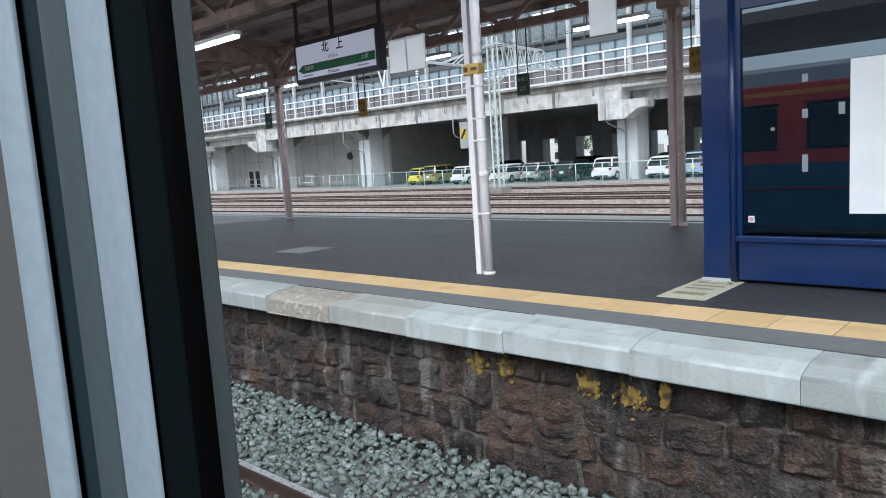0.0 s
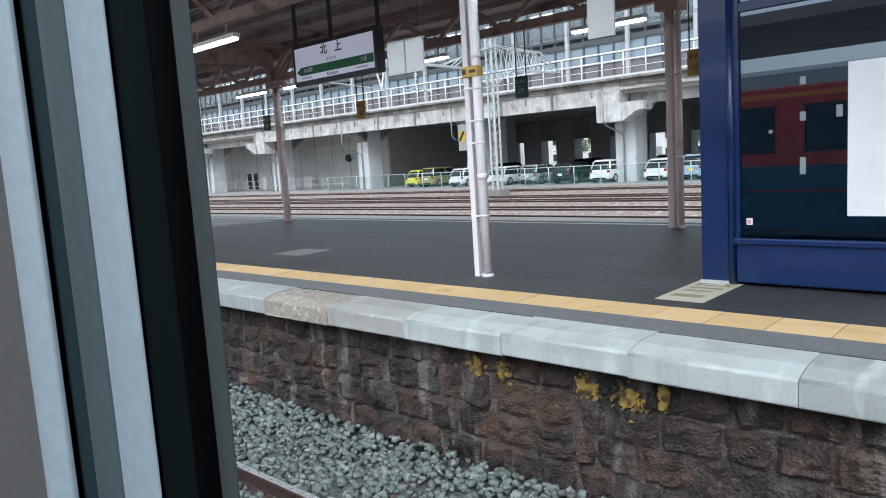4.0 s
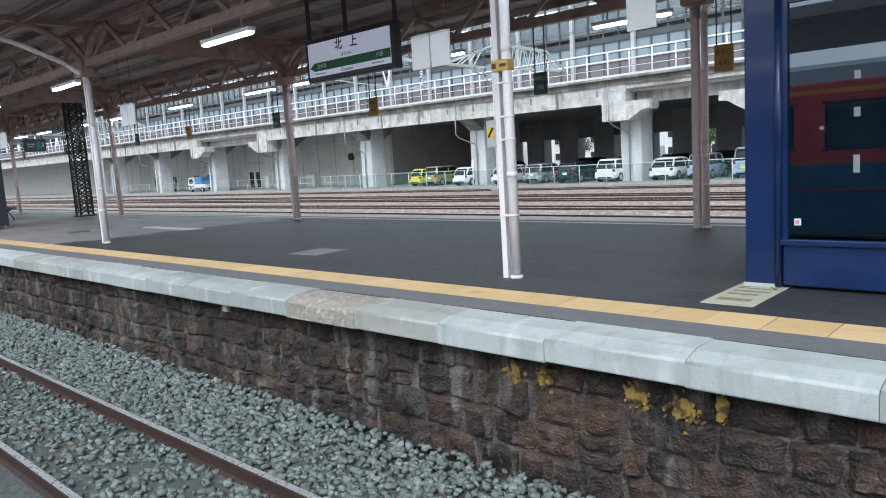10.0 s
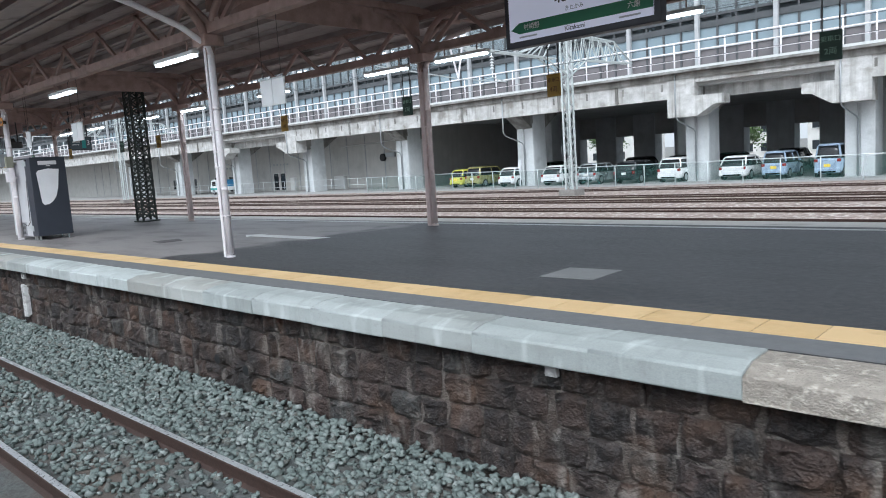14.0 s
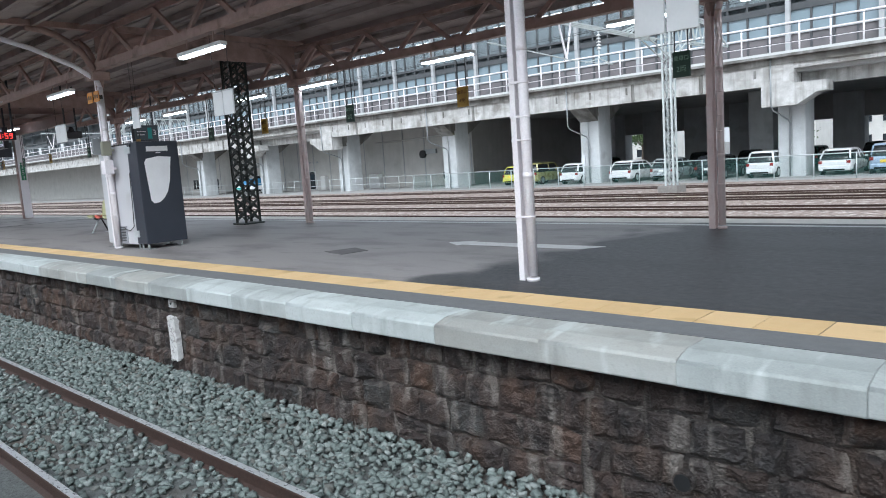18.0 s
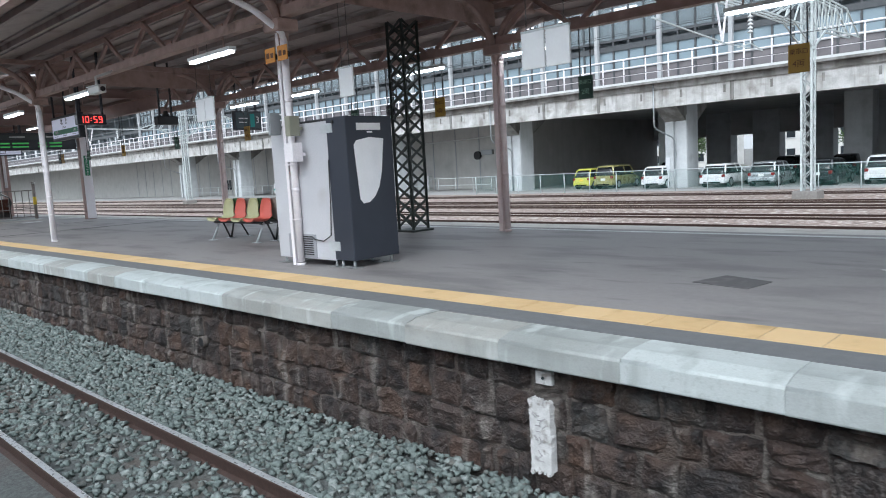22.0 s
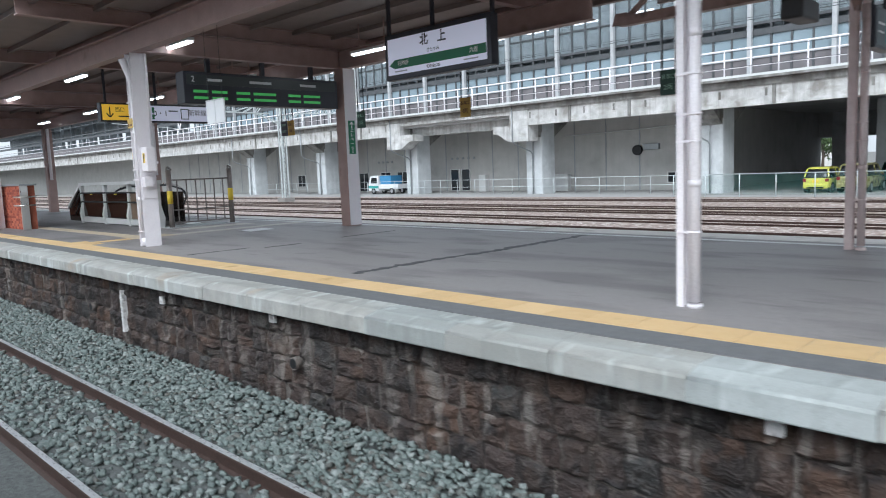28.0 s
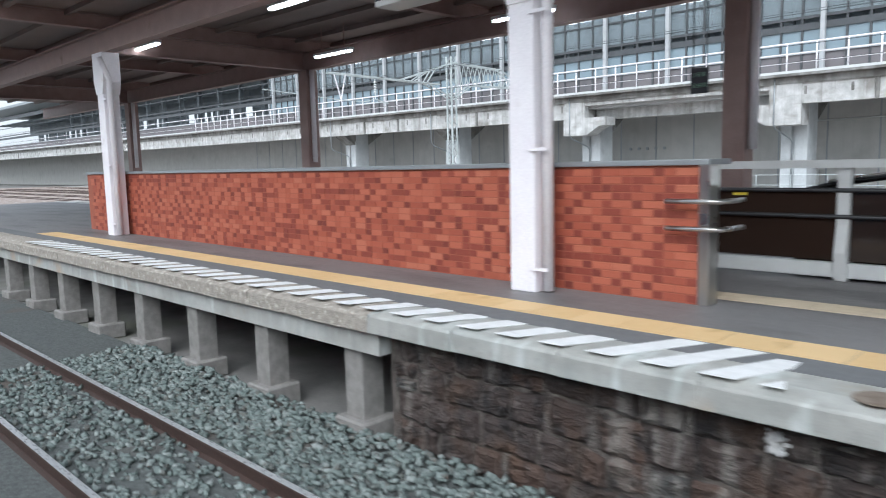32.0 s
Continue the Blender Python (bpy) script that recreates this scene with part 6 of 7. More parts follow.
wf = thing("office_railing", (0, 44.6, -1.1), "thin galvanised railing before the offices", "railing", kind="structure")
me = mesh_of("post", cyl(bmesh.new(), (0, 0, 0), (0, 0, 1.2), 0.022, 8), GALV)
for i in range(26):
    part("post", me, None, wf).location.x = -53.5 - 2.0 * i
for z in (0.6, 1.2):
    part("rail", cyl(bmesh.new(), (-103.5, 0, z), (-53.5, 0, z), 0.018, 8), GALV, wf)


# ---- parked cars, tails to the tracks ----
def loft(rings, smooth=True):
    """A closed skin over rings of equal length, capped at both ends."""
    bm = bmesh.new()
    rows = [[bm.verts.new(p) for p in r] for r in rings]
    n = len(rows[0])
    for a, b in zip(rows, rows[1:]):
        for k in range(n):
            bm.faces.new((a[k], a[(k + 1) % n], b[(k + 1) % n], b[k])).smooth = smooth
    bm.faces.new(rows[0][::-1])
    bm.faces.new(rows[-1])
    bmesh.ops.recalc_face_normals(bm, faces=bm.faces[:])
    return bm


def rounded(a, b, n, e):
    """Points of a superellipse with half axes a and b."""
    pts = []
    for k in range(n):
        c, d = math.cos(2 * math.pi * (k + 0.5) / n), math.sin(2 * math.pi * (k + 0.5) / n)
        pts.append((a * math.copysign(abs(c) ** (2 / e), c), b * math.copysign(abs(d) ** (2 / e), d)))
    return pts


def car(x, y, L, W, H, paint, label, boxy=0.0, plate=PLATE_WHITE, turn=0.0):
    """Tail at y = 0 and nose towards +y; boxy 0 is a sloping hatchback, 1 a square van."""
    t = thing("parked_car", (x, y, -1.10), label, "car", "parked cars", turn=turn)
    h, belt = W / 2, 0.54 * H + 0.10
    hood = belt - 0.10 * (1 - boxy)
    rings = []
    for u, w, lo, hi in ((0.0, 0.84, 0.36, belt - 0.16), (0.012, 0.93, 0.27, belt - 0.05), (0.05, 0.98, 0.22, belt), (0.2, 1.0, 0.2, belt + 0.02), (0.55, 1.0, 0.2, belt),
                         (0.72, 0.99, 0.2, hood), (0.88, 0.96, 0.22, hood - 0.10), (0.97, 0.88, 0.26, hood - 0.24), (1.0, 0.72, 0.34, hood - 0.34)):
        mid, half = (lo + hi) / 2, (hi - lo) / 2
        rings.append([(px, u * L, mid + pz) for px, pz in rounded(h * w, half, 20, 5)])
    part("body", loft(rings), paint, t)
    # greenhouse: plan rings drawn in towards the roof
    tail, nose = 0.10 + 0.50 * (1 - boxy), 0.62 + 0.14 * boxy

    def plan(z, out=0.0):
        u = max(0.0, (z - belt) / (H - belt))
        ya = 0.05 + tail * u ** 1.3 * (0.9 if boxy > 0.5 else 1.0)
        yb = L * (nose + 0.10) - u * L * (0.20 - 0.08 * boxy)
        return [(px, (ya + yb) / 2 + py, z) for px, py in rounded(h * (0.95 - 0.17 * u) + out, (yb - ya) / 2 + out, 28, 6)]

    glass_lo, glass_hi = belt + 0.02, H - 0.12
    cab = part("window_band", loft([plan(belt - 0.06), plan(glass_lo), plan((glass_lo + glass_hi) / 2), plan(glass_hi)]), CARGLASS, t, "tinted window band")
    roof = [plan(glass_hi - 0.005, 0.012), plan(H - 0.06, 0.008), plan(H - 0.02, -0.03), plan(H, -0.14)]
    part("roof", loft(roof), paint, t)
    lo, hi = plan(glass_lo, 0.006), plan(glass_hi, 0.006)
    for k in (3, 10, 17, 24):
        part("pillar", bar(bmesh.new(), lo[k], hi[k], 0.09, 0.09), paint, cab)
    for s in (-1, 1):
        ym = L * 0.42
        part("pillar", bar(bmesh.new(), (s * h * 0.945, ym, glass_lo), (s * h * 0.80, ym, glass_hi), 0.03, 0.08), paint, cab)
        part("tail_lamp", chamfer(box(s * h * 0.80 - 0.10, s * h * 0.80 + 0.10, -0.012, 0.10, belt - 0.26, belt - 0.08), 0.02, 1), TAIL, t, "dark red tail lamp")
        part("mirror", chamfer(box(s * (h + 0.08) - 0.08, s * (h + 0.08) + 0.08, L * 0.60, L * 0.64, belt, belt + 0.13), 0.03, 1), paint, t)
        for yy in (L * 0.18, L * 0.82):
            w = part("wheel", cyl(bmesh.new(), (s * (h - 0.2), yy, 0.31), (s * (h + 0.008), yy, 0.31), 0.31, 20), TYRE, t)
            part("rim", cyl(bmesh.new(), (s * (h + 0.004), yy, 0.31), (s * (h + 0.018), yy, 0.31), 0.2, 16), RIM, w)
    part("spoiler", chamfer(box(-h * 0.68, h * 0.68, 0.02 + tail, 0.22 + tail, H - 0.10, H - 0.055), 0.015, 1), paint, t)
    part("bumper", chamfer(box(-h * 0.90, h * 0.90, -0.055, 0.16, 0.27, 0.54), 0.05, 2), paint, t)
    part("bumper_insert", box(-h * 0.62, h * 0.62, -0.062, -0.05, 0.27, 0.36), RUBBER, t)
    part("number_plate", box(-0.17, 0.17, -0.028, -0.002, 0.60, 0.76), plate, t)
    return t


def paint(name, c, metal=0.2):
    return mat(name, c, tuple(min(1, v * 1.05) for v in c), 0.28, metal, 2.0, 40.0, 0.01, coat=0.6)


P_WHITE, P_YEL, P_OLV = paint("white_car_paint", (0.74, 0.75, 0.76), 0), paint("lime_yellow_car_paint", (0.60, 0.60, 0.09), 0), paint("olive_car_paint", (0.33, 0.31, 0.12))
P_SIL, P_DRK, P_BLU, P_GRN = paint("silver_car_paint", (0.52, 0.56, 0.58), 0.6), paint("black_car_paint", (0.015, 0.018, 0.022)), paint("pale_blue_car_paint", (0.36, 0.46, 0.60)), paint("dark_green_car_paint", (0.02, 0.07, 0.06))
for x, y, L, W, H, p, lab, bxy, pl in (
        (-45.2, 44.9, 3.5, 1.50, 1.50, P_YEL, "lime yellow hatchback parked tail out under the viaduct", 0.45, PLATE_YELLOW),
        (-43.3, 44.8, 4.0, 1.68, 1.66, P_OLV, "olive and black small wagon parked under the viaduct", 0.75, PLATE_WHITE),
        (-39.1, 43.9, 3.6, 1.62, 1.48, P_WHITE, "white small hatchback beside a viaduct pier", 0.35, PLATE_WHITE),
        (-35.0, 43.9, 4.5, 1.76, 1.46, P_WHITE, "white estate car parked under the viaduct", 0.15, PLATE_WHITE),
        (-32.1, 44.1, 3.9, 1.70, 1.48, P_SIL, "silver hatchback parked under the viaduct", 0.4, PLATE_WHITE),
        (-28.9, 43.7, 4.4, 1.74, 1.50, P_DRK, "black hatchback parked under the viaduct", 0.35, PLATE_WHITE),
        (-25.8, 43.9, 3.9, 1.70, 1.58, P_WHITE, "white tall hatchback beside a pier", 0.55, PLATE_WHITE),
        (-21.9, 44.3, 4.5, 1.78, 1.48, P_WHITE, "white fastback hybrid parked under the viaduct", 0.0, PLATE_WHITE),
        (-19.5, 44.4, 3.4, 1.48, 1.64, P_BLU, "pale blue kei wagon parked under the viaduct", 0.9, PLATE_YELLOW),
        (-16.6, 44.4, 3.4, 1.48, 1.90, P_BLU, "pale blue kei van parked under the viaduct", 1.0, PLATE_YELLOW),
        (-12.9, 44.5, 3.4, 1.48, 1.70, P_DRK, "black kei wagon parked under the viaduct", 0.9, PLATE_YELLOW),
        (-8.6, 44.5, 4.2, 1.70, 1.50, P_SIL, "silver hatchback parked under the viaduct", 0.4, PLATE_WHITE),
        (-30.6, 55.0, 4.4, 1.74, 1.55, P_DRK, "black car in the rear parking row", 0.4, PLATE_WHITE),
        (-34.4, 55.0, 4.4, 1.74, 1.60, P_DRK, "black car in the rear parking row", 0.6, PLATE_WHITE),
        (-26.6, 55.2, 4.4, 1.74, 1.55, P_GRN, "dark green car in the rear parking row", 0.5, PLATE_WHITE),
        (-22.2, 55.0, 4.4, 1.74, 1.62, P_DRK, "black car in the rear parking row", 0.5, PLATE_WHITE),
        (-43.5, 55.0, 4.4, 1.74, 1.60, P_GRN, "dark green car in the rear parking row", 0.5, PLATE_WHITE)):
    car(x, y, L, W, H, p, lab, bxy, pl)

solo("leaning_board", prism([(44.56, -1.1), (44.60, -1.1), (44.89, 0.9), (44.85, 0.9)], "x", -38.52, -38.2), mat("pale_grey_board", (0.58, 0.60, 0.62), (0.64, 0.66, 0.68), 0.7), "pale grey board leaning against a viaduct pier", "board")
truck = thing("works_truck", (-86.0, 45.9, -1.1), "white and teal works truck with a blue load, before the offices", "truck")
part("cab", chamfer(prism([(0, 0.3), (0, 1.0), (0.35, 1.75), (1.5, 1.8), (1.5, 0.3)], "y", -0.75, 0.75), 0.04), P_WHITE, truck)
part("side_window", prism([(0.35, 1.05), (0.55, 1.6), (1.3, 1.6), (1.3, 1.05)], "y", -0.765, -0.752), CARGLASS, truck)
part("stripe", box(0.05, 1.5, -0.762, -0.752, 0.55, 0.8), TEAL, truck, "teal stripe")
part("bed", chamfer(box(1.55, 4.3, -0.75, 0.75, 0.5, 0.95), 0.02), P_WHITE, truck)
part("load", chamfer(box(1.7, 3.3, -0.7, 0.7, 0.95, 1.75), 0.03), plain("blue_tarp", (0.05, 0.22, 0.42), 0.6), truck, "blue load under netting")
for xx in (0.75, 3.4):
    for yy in (-0.76, 0.56):
        w = part("wheel", cyl(bmesh.new(), (xx, yy, 0.3), (xx, yy + 0.2, 0.3), 0.3, 18), TYRE, truck)
        part("rim", cyl(bmesh.new(), (xx, yy - 0.01, 0.3), (xx, yy - 0.001, 0.3), 0.17, 14), RIM, w)
car(-93.5, 46.2, 4.0, 1.7, 1.5, P_WHITE, "white car parked before the offices", 0.4, PLATE_WHITE, 60)


# ---- the town beyond ----
def house(x, y, w, d, h, label, floors=2):
    t = thing("town_building", (x, y, -1.34), label, "house", "town buildings")
    part("wall", box(-w / 2, w / 2, 0, d, 0, h), HOUSE, t)
    part("roof", prism([(-w / 2 - 0.4, h), (w / 2 + 0.4, h), (w / 2 - 0.6, h + 1.3), (-w / 2 + 0.6, h + 1.3)], "y", -0.4, d + 0.4), HOUSE_ROOF, t)
    for f in range(floors):
        for k in range(int(w / 2.4)):
            xx = -w / 2 + 1.2 + 2.4 * k
            wd = part("window", box(xx - 0.6, xx + 0.6, -0.03, -0.002, 0.9 + 2.8 * f, 2.1 + 2.8 * f), PANE_DARK, t)
            part("sill", box(xx - 0.7, xx + 0.7, -0.12, -0.002, 0.8 + 2.8 * f, 0.898 + 2.8 * f), OFFWHITE, wd)


for x, y, w, d, h, fl in ((-70, 108, 16, 10, 9.0, 3), (-48, 112, 12, 9, 6.0, 2), (-30, 104, 10, 8, 5.8, 2), (-6, 110, 18, 10, 12.0, 4), (-98, 110, 20, 12, 9, 3), (18, 106, 14, 9, 6, 2), (-130, 108, 18, 10, 9, 3), (-165, 112, 24, 12, 12, 4)):
    house(x, y, w, d, h, "pale rendered town building beyond the car park", fl)


def tree(x, y, h, seed, label):
    rnd = random.Random(seed)
    t = thing("town_tree", (x, y, -1.34), label, "tree", "town trees")
    bm = cyl(bmesh.new(), (0, 0, 0), (0.1, 0, h * 0.55), 0.22, 9, 0.1)
    ends = []
    for k in range(7):
        a = k * 0.9 + rnd.random()
        p = Vector((0.05, 0, h * (0.3 + 0.04 * k)))
        q = p + Vector((math.cos(a), math.sin(a), 0.9)) * h * rnd.uniform(0.16, 0.26)
        cyl(bm, p, q, 0.08, 6, 0.03)
        ends.append(q)
    part("trunk", bm, BARK, t)
    lf = bmesh.new()
    for q in ends + [Vector((0, 0, h * 0.8)), Vector((0.4, 0.2, h * 0.7))]:
        for _ in range(150):
            c = q + Vector((rnd.gauss(0, 1), rnd.gauss(0, 1), rnd.gauss(0, 0.8))) * h * 0.11
            u, v = Vector((rnd.gauss(0, 1), rnd.gauss(0, 1), rnd.gauss(0, 1))).normalized() * 0.17, Vector((rnd.gauss(0, 1), rnd.gauss(0, 1), rnd.gauss(0, 1))).normalized() * 0.13
            lf.faces.new([lf.verts.new(c + w) for w in (u, v, -u, -v)])
    part("crown", lf, LEAF, t)


for i, (x, y, h) in enumerate(((-20, 90, 6.5), (-15.5, 91, 6.0), (-40, 96, 5.5), (-60, 95, 6.0), (6, 92, 7))):
    tree(x, y, h, i + 3, "leafy green roadside tree beyond the car park")

# ---- stand-in railcars, added unseen to give the waiting-room glass its red reflection ----
TC, TS = -5.60, -4.18
for i, (xa, xb) in enumerate(((-9.8, 10.0), (-30.2, -10.4), (-50.6, -30.8), (-71.0, -51.2))):
    tr = thing("reflection_railcar", (0, 0, 0), "red and orange striped diesel railcar, added unseen for the glass reflection", "railcar", "railcars")
    part("body", chamfer(box(xa, xb, 2 * TC - TS, TS, 0.05, 2.30), 0.05), LIVERY_RED, tr, "red painted body")
    part("skirt", box(xa + 0.3, xb - 0.3, 2 * TC - TS + 0.05, TS - 0.04, -0.75, 0.045), LIVERY_BLUE, tr, "dark blue lower skirt")
    part("roof", prism([(2 * TC - TS + 0.05, 2.30), (TS - 0.05, 2.30), (TS - 0.25, 2.6), (TC + 0.5, 2.75), (TC - 0.5, 2.75), (2 * TC - TS + 0.25, 2.6)], "x", xa + 0.02, xb - 0.02), TRAIN_ROOF, tr, "grey roof")
    part("lower_band", box(xa + 0.02, xb - 0.02, TS - 0.002, TS + 0.006, 0.10, 0.62), LIVERY_BLUE, tr, "blue band")
    for k in range(6):
        z = 0.62 + 0.26 * k
        if i == 0:
            part("stripe", box(xa + 6.9, xb - 0.05, TS + 0.0002, TS + 0.005, z + 0.02, z + 0.13), LIVERY_ORANGE, tr, "orange stripe")
    part("cant_band", box(xa + 0.02, xb - 0.02, TS - 0.002, TS + 0.006, 2.06, 2.16), LIVERY_ORANGE, tr, "orange band")
    for k in range(9):
        x = xa + 1.7 + 2.05 * k
        w = part("window", chamfer(box(x - 0.72, x + 0.72, TS - 0.01, TS + 0.012, 0.95, 1.85), 0.05), PANE_DARK, tr)
        part("window_frame", bx(bx(bmesh.new(), x - 0.78, x + 0.78, TS, TS + 0.014, 1.86, 1.90), x - 0.78, x + 0.78, TS, TS + 0.014, 0.90, 0.94), TRIM_EDGE, w)
    for x in (xa + 2.2, xb - 2.2):
        bg = part("bogie", box(x - 1.1, x + 1.1, TC - 0.75, TC + 0.75, -0.95, -0.76), BLACK_STEEL, tr)
        for dx in (-0.85, 0.85):
            for s in (-0.53, 0.53):
                part("wheel", cyl(bmesh.new(), (x + dx, TC + s - 0.06, -0.67), (x + dx, TC + s + 0.06, -0.67), 0.43, 24), RAIL_RUST, bg)

# unseen platform and canopy, added to darken the upper reflection in the waiting-room glass
nb = thing("reflection_platform", (0, 0, 0), "plain unseen platform and low canopy, added to darken the glass reflection", "platform", kind="structure")
part("slab", box(-84, 30, -16.0, -9.2, -1.34, 0.0), SLEEPER, nb)
part("canopy", chamfer(box(-84, 30, -17.0, -8.6, 4.30, 4.62), 0.02), ROOF_DECK, nb)
me = mesh_of("column", box(-0.12, 0.12, -12.7, -12.46, 0.0, 4.30), WHITE_STEEL)
for k in range(12):
    part("column", me, None, nb).location.x = 25 - 9.5 * k

# the carriage window's edge beside the camera: dove-grey trim, pale strips, black gasket
win = thing("train_window_pillar", (0, 0, -1.235), "grey train window pillar with pale metal strips and a black rubber gasket", "window pillar")
# the last, grey strip paints in the haze along the glass edge
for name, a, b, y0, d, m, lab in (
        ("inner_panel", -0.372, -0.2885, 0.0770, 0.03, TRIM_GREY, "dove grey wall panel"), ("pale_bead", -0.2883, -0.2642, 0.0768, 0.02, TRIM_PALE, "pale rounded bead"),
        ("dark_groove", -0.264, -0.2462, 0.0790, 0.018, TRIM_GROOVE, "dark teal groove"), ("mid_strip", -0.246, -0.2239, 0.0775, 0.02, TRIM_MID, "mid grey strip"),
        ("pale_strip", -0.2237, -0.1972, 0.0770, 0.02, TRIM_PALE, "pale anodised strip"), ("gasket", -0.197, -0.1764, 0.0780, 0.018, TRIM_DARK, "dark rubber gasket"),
        ("black_gasket", -0.1762, -0.1630, 0.0780, 0.014, RUBBER, "black rubber lip"), ("glazing_edge", -0.1628, -0.1545, 0.0775, 0.012, TRIM_EDGE, "grey strip for the haze at the glass edge")):
    # each strip is slightly rounded to shade softly; its sides taper back out of sight
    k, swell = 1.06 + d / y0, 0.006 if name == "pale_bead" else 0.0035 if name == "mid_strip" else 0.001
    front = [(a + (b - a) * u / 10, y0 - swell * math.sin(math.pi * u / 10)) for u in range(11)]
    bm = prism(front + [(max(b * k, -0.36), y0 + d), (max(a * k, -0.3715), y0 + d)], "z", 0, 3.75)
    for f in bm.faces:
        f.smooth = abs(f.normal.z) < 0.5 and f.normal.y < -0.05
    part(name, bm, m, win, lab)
# ---- pieces of the platform edge ----
edge = tagged(new("platform_edge"), "pale concrete coping along the near platform edge", "coping", kind="structure")


def coping_block(L, worn=0.0, seed=0):
    rnd = random.Random(seed)
    bm = bmesh.new()
    prof = [(4.34, -0.20), (EDGE + 0.005, -0.20), (EDGE, -0.19), (EDGE, -0.058), (EDGE + 0.006, -0.048), (EDGE + 0.02, -0.038), (EDGE + 0.16, -0.004), (4.34, 0.0)]
    n = 14 if worn else 1
    rings = []
    for k in range(n + 1):
        x = 0.002 + (L - 0.004) * k / n
        row = []
        for j, (y, z) in enumerate(prof):
            if worn and 2 <= j <= 5:
                y, z = y + worn * rnd.random() * (1 if j < 6 else 2), z - worn * rnd.random() * (0.6 if j > 2 else 0)
            row.append(bm.verts.new((x, y, z)))
        rings.append(row)
    for r, s in zip(rings, rings[1:]):
        for j in range(len(prof)):
            jj = (j + 1) % len(prof)
            bm.faces.new((r[j], s[j], s[jj], r[jj])).smooth = 3 <= j <= 4
    bm.faces.new(rings[0][::-1])
    bm.faces.new(rings[-1])
    bmesh.ops.recalc_face_normals(bm, faces=bm.faces[:])
    return bm


cm = mesh_of("coping_stone", coping_block(1.0), COPING)
cw = mesh_of("coping_stone", coping_block(1.0, 0.014, 4), COPING_OLD)
cr = mesh_of("coping_stone", coping_block(1.0, 0.006, 5), COPING_RUST)
for i in range(-68, 7):
    x = i - 0.16
    o = part("coping_stone", cw if i == -6 else cw if i < -55 else cr if i < -36 else cm, None, edge, "weathered brown block with a chipped lip" if i == -6 or i < -55 else "")
    o.location = (x, random.uniform(-0.007, 0.007), random.uniform(-0.004, 0.004))

tiles = tagged(new("tactile_paving"), "yellow tactile warning tiles along the platform edge", "paving", kind="structure")
tm = mesh_of("tactile_tile", chamfer(box(0.003, 0.397, 0.003, 0.397, 0.0, 0.005), 0.0015, 1), TILE)
for i in range(178):
    o = part("tactile_tile", tm, None, tiles)
    o.location = (4.0 - 0.4 * i, 4.68, random.uniform(-0.001, 0.001))
TILE_FADED = mat("faded_tactile_tile", (0.53, 0.44, 0.31), (0.62, 0.53, 0.39), 0.65, scale=9, fine=120, bump=0.25, stain=(0.40, 0.34, 0.26), stain_scale=2.5, stain_at=0.58)


def tile_field(x0, x1, y0, y1, nx, ny, material):
    """Tiles in nx columns and ny rows over a rectangle of the platform."""
    w, d = (x1 - x0) / nx, (y1 - y0) / ny
    me = mesh_of("tactile_tile", chamfer(box(0.003, w - 0.003, 0.003, d - 0.003, 0.0, 0.0045), 0.001, 1), material)
    for i in range(nx):
        for j in range(ny):
            part("tactile_tile", me, None, tiles).location = (x0 + i * w, y0 + j * d, 0)


tile_field(-47.05, -46.02, 5.082, 5.36, 3, 1, TILE)
tile_field(-46.74, -46.38, 5.362, 6.10, 1, 2, TILE)
tile_field(-47.10, -46.38, 6.102, 6.55, 2, 1, TILE_FADED)
tile_field(-47.07, -46.38, 6.552, 7.05, 2, 1, TILE_FADED)
tile_field(-54.30, -47.102, 6.20, 6.55, 18, 1, TILE_FADED)

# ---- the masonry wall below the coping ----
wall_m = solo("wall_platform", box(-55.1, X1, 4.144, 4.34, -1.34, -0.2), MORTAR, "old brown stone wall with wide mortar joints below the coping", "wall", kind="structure")


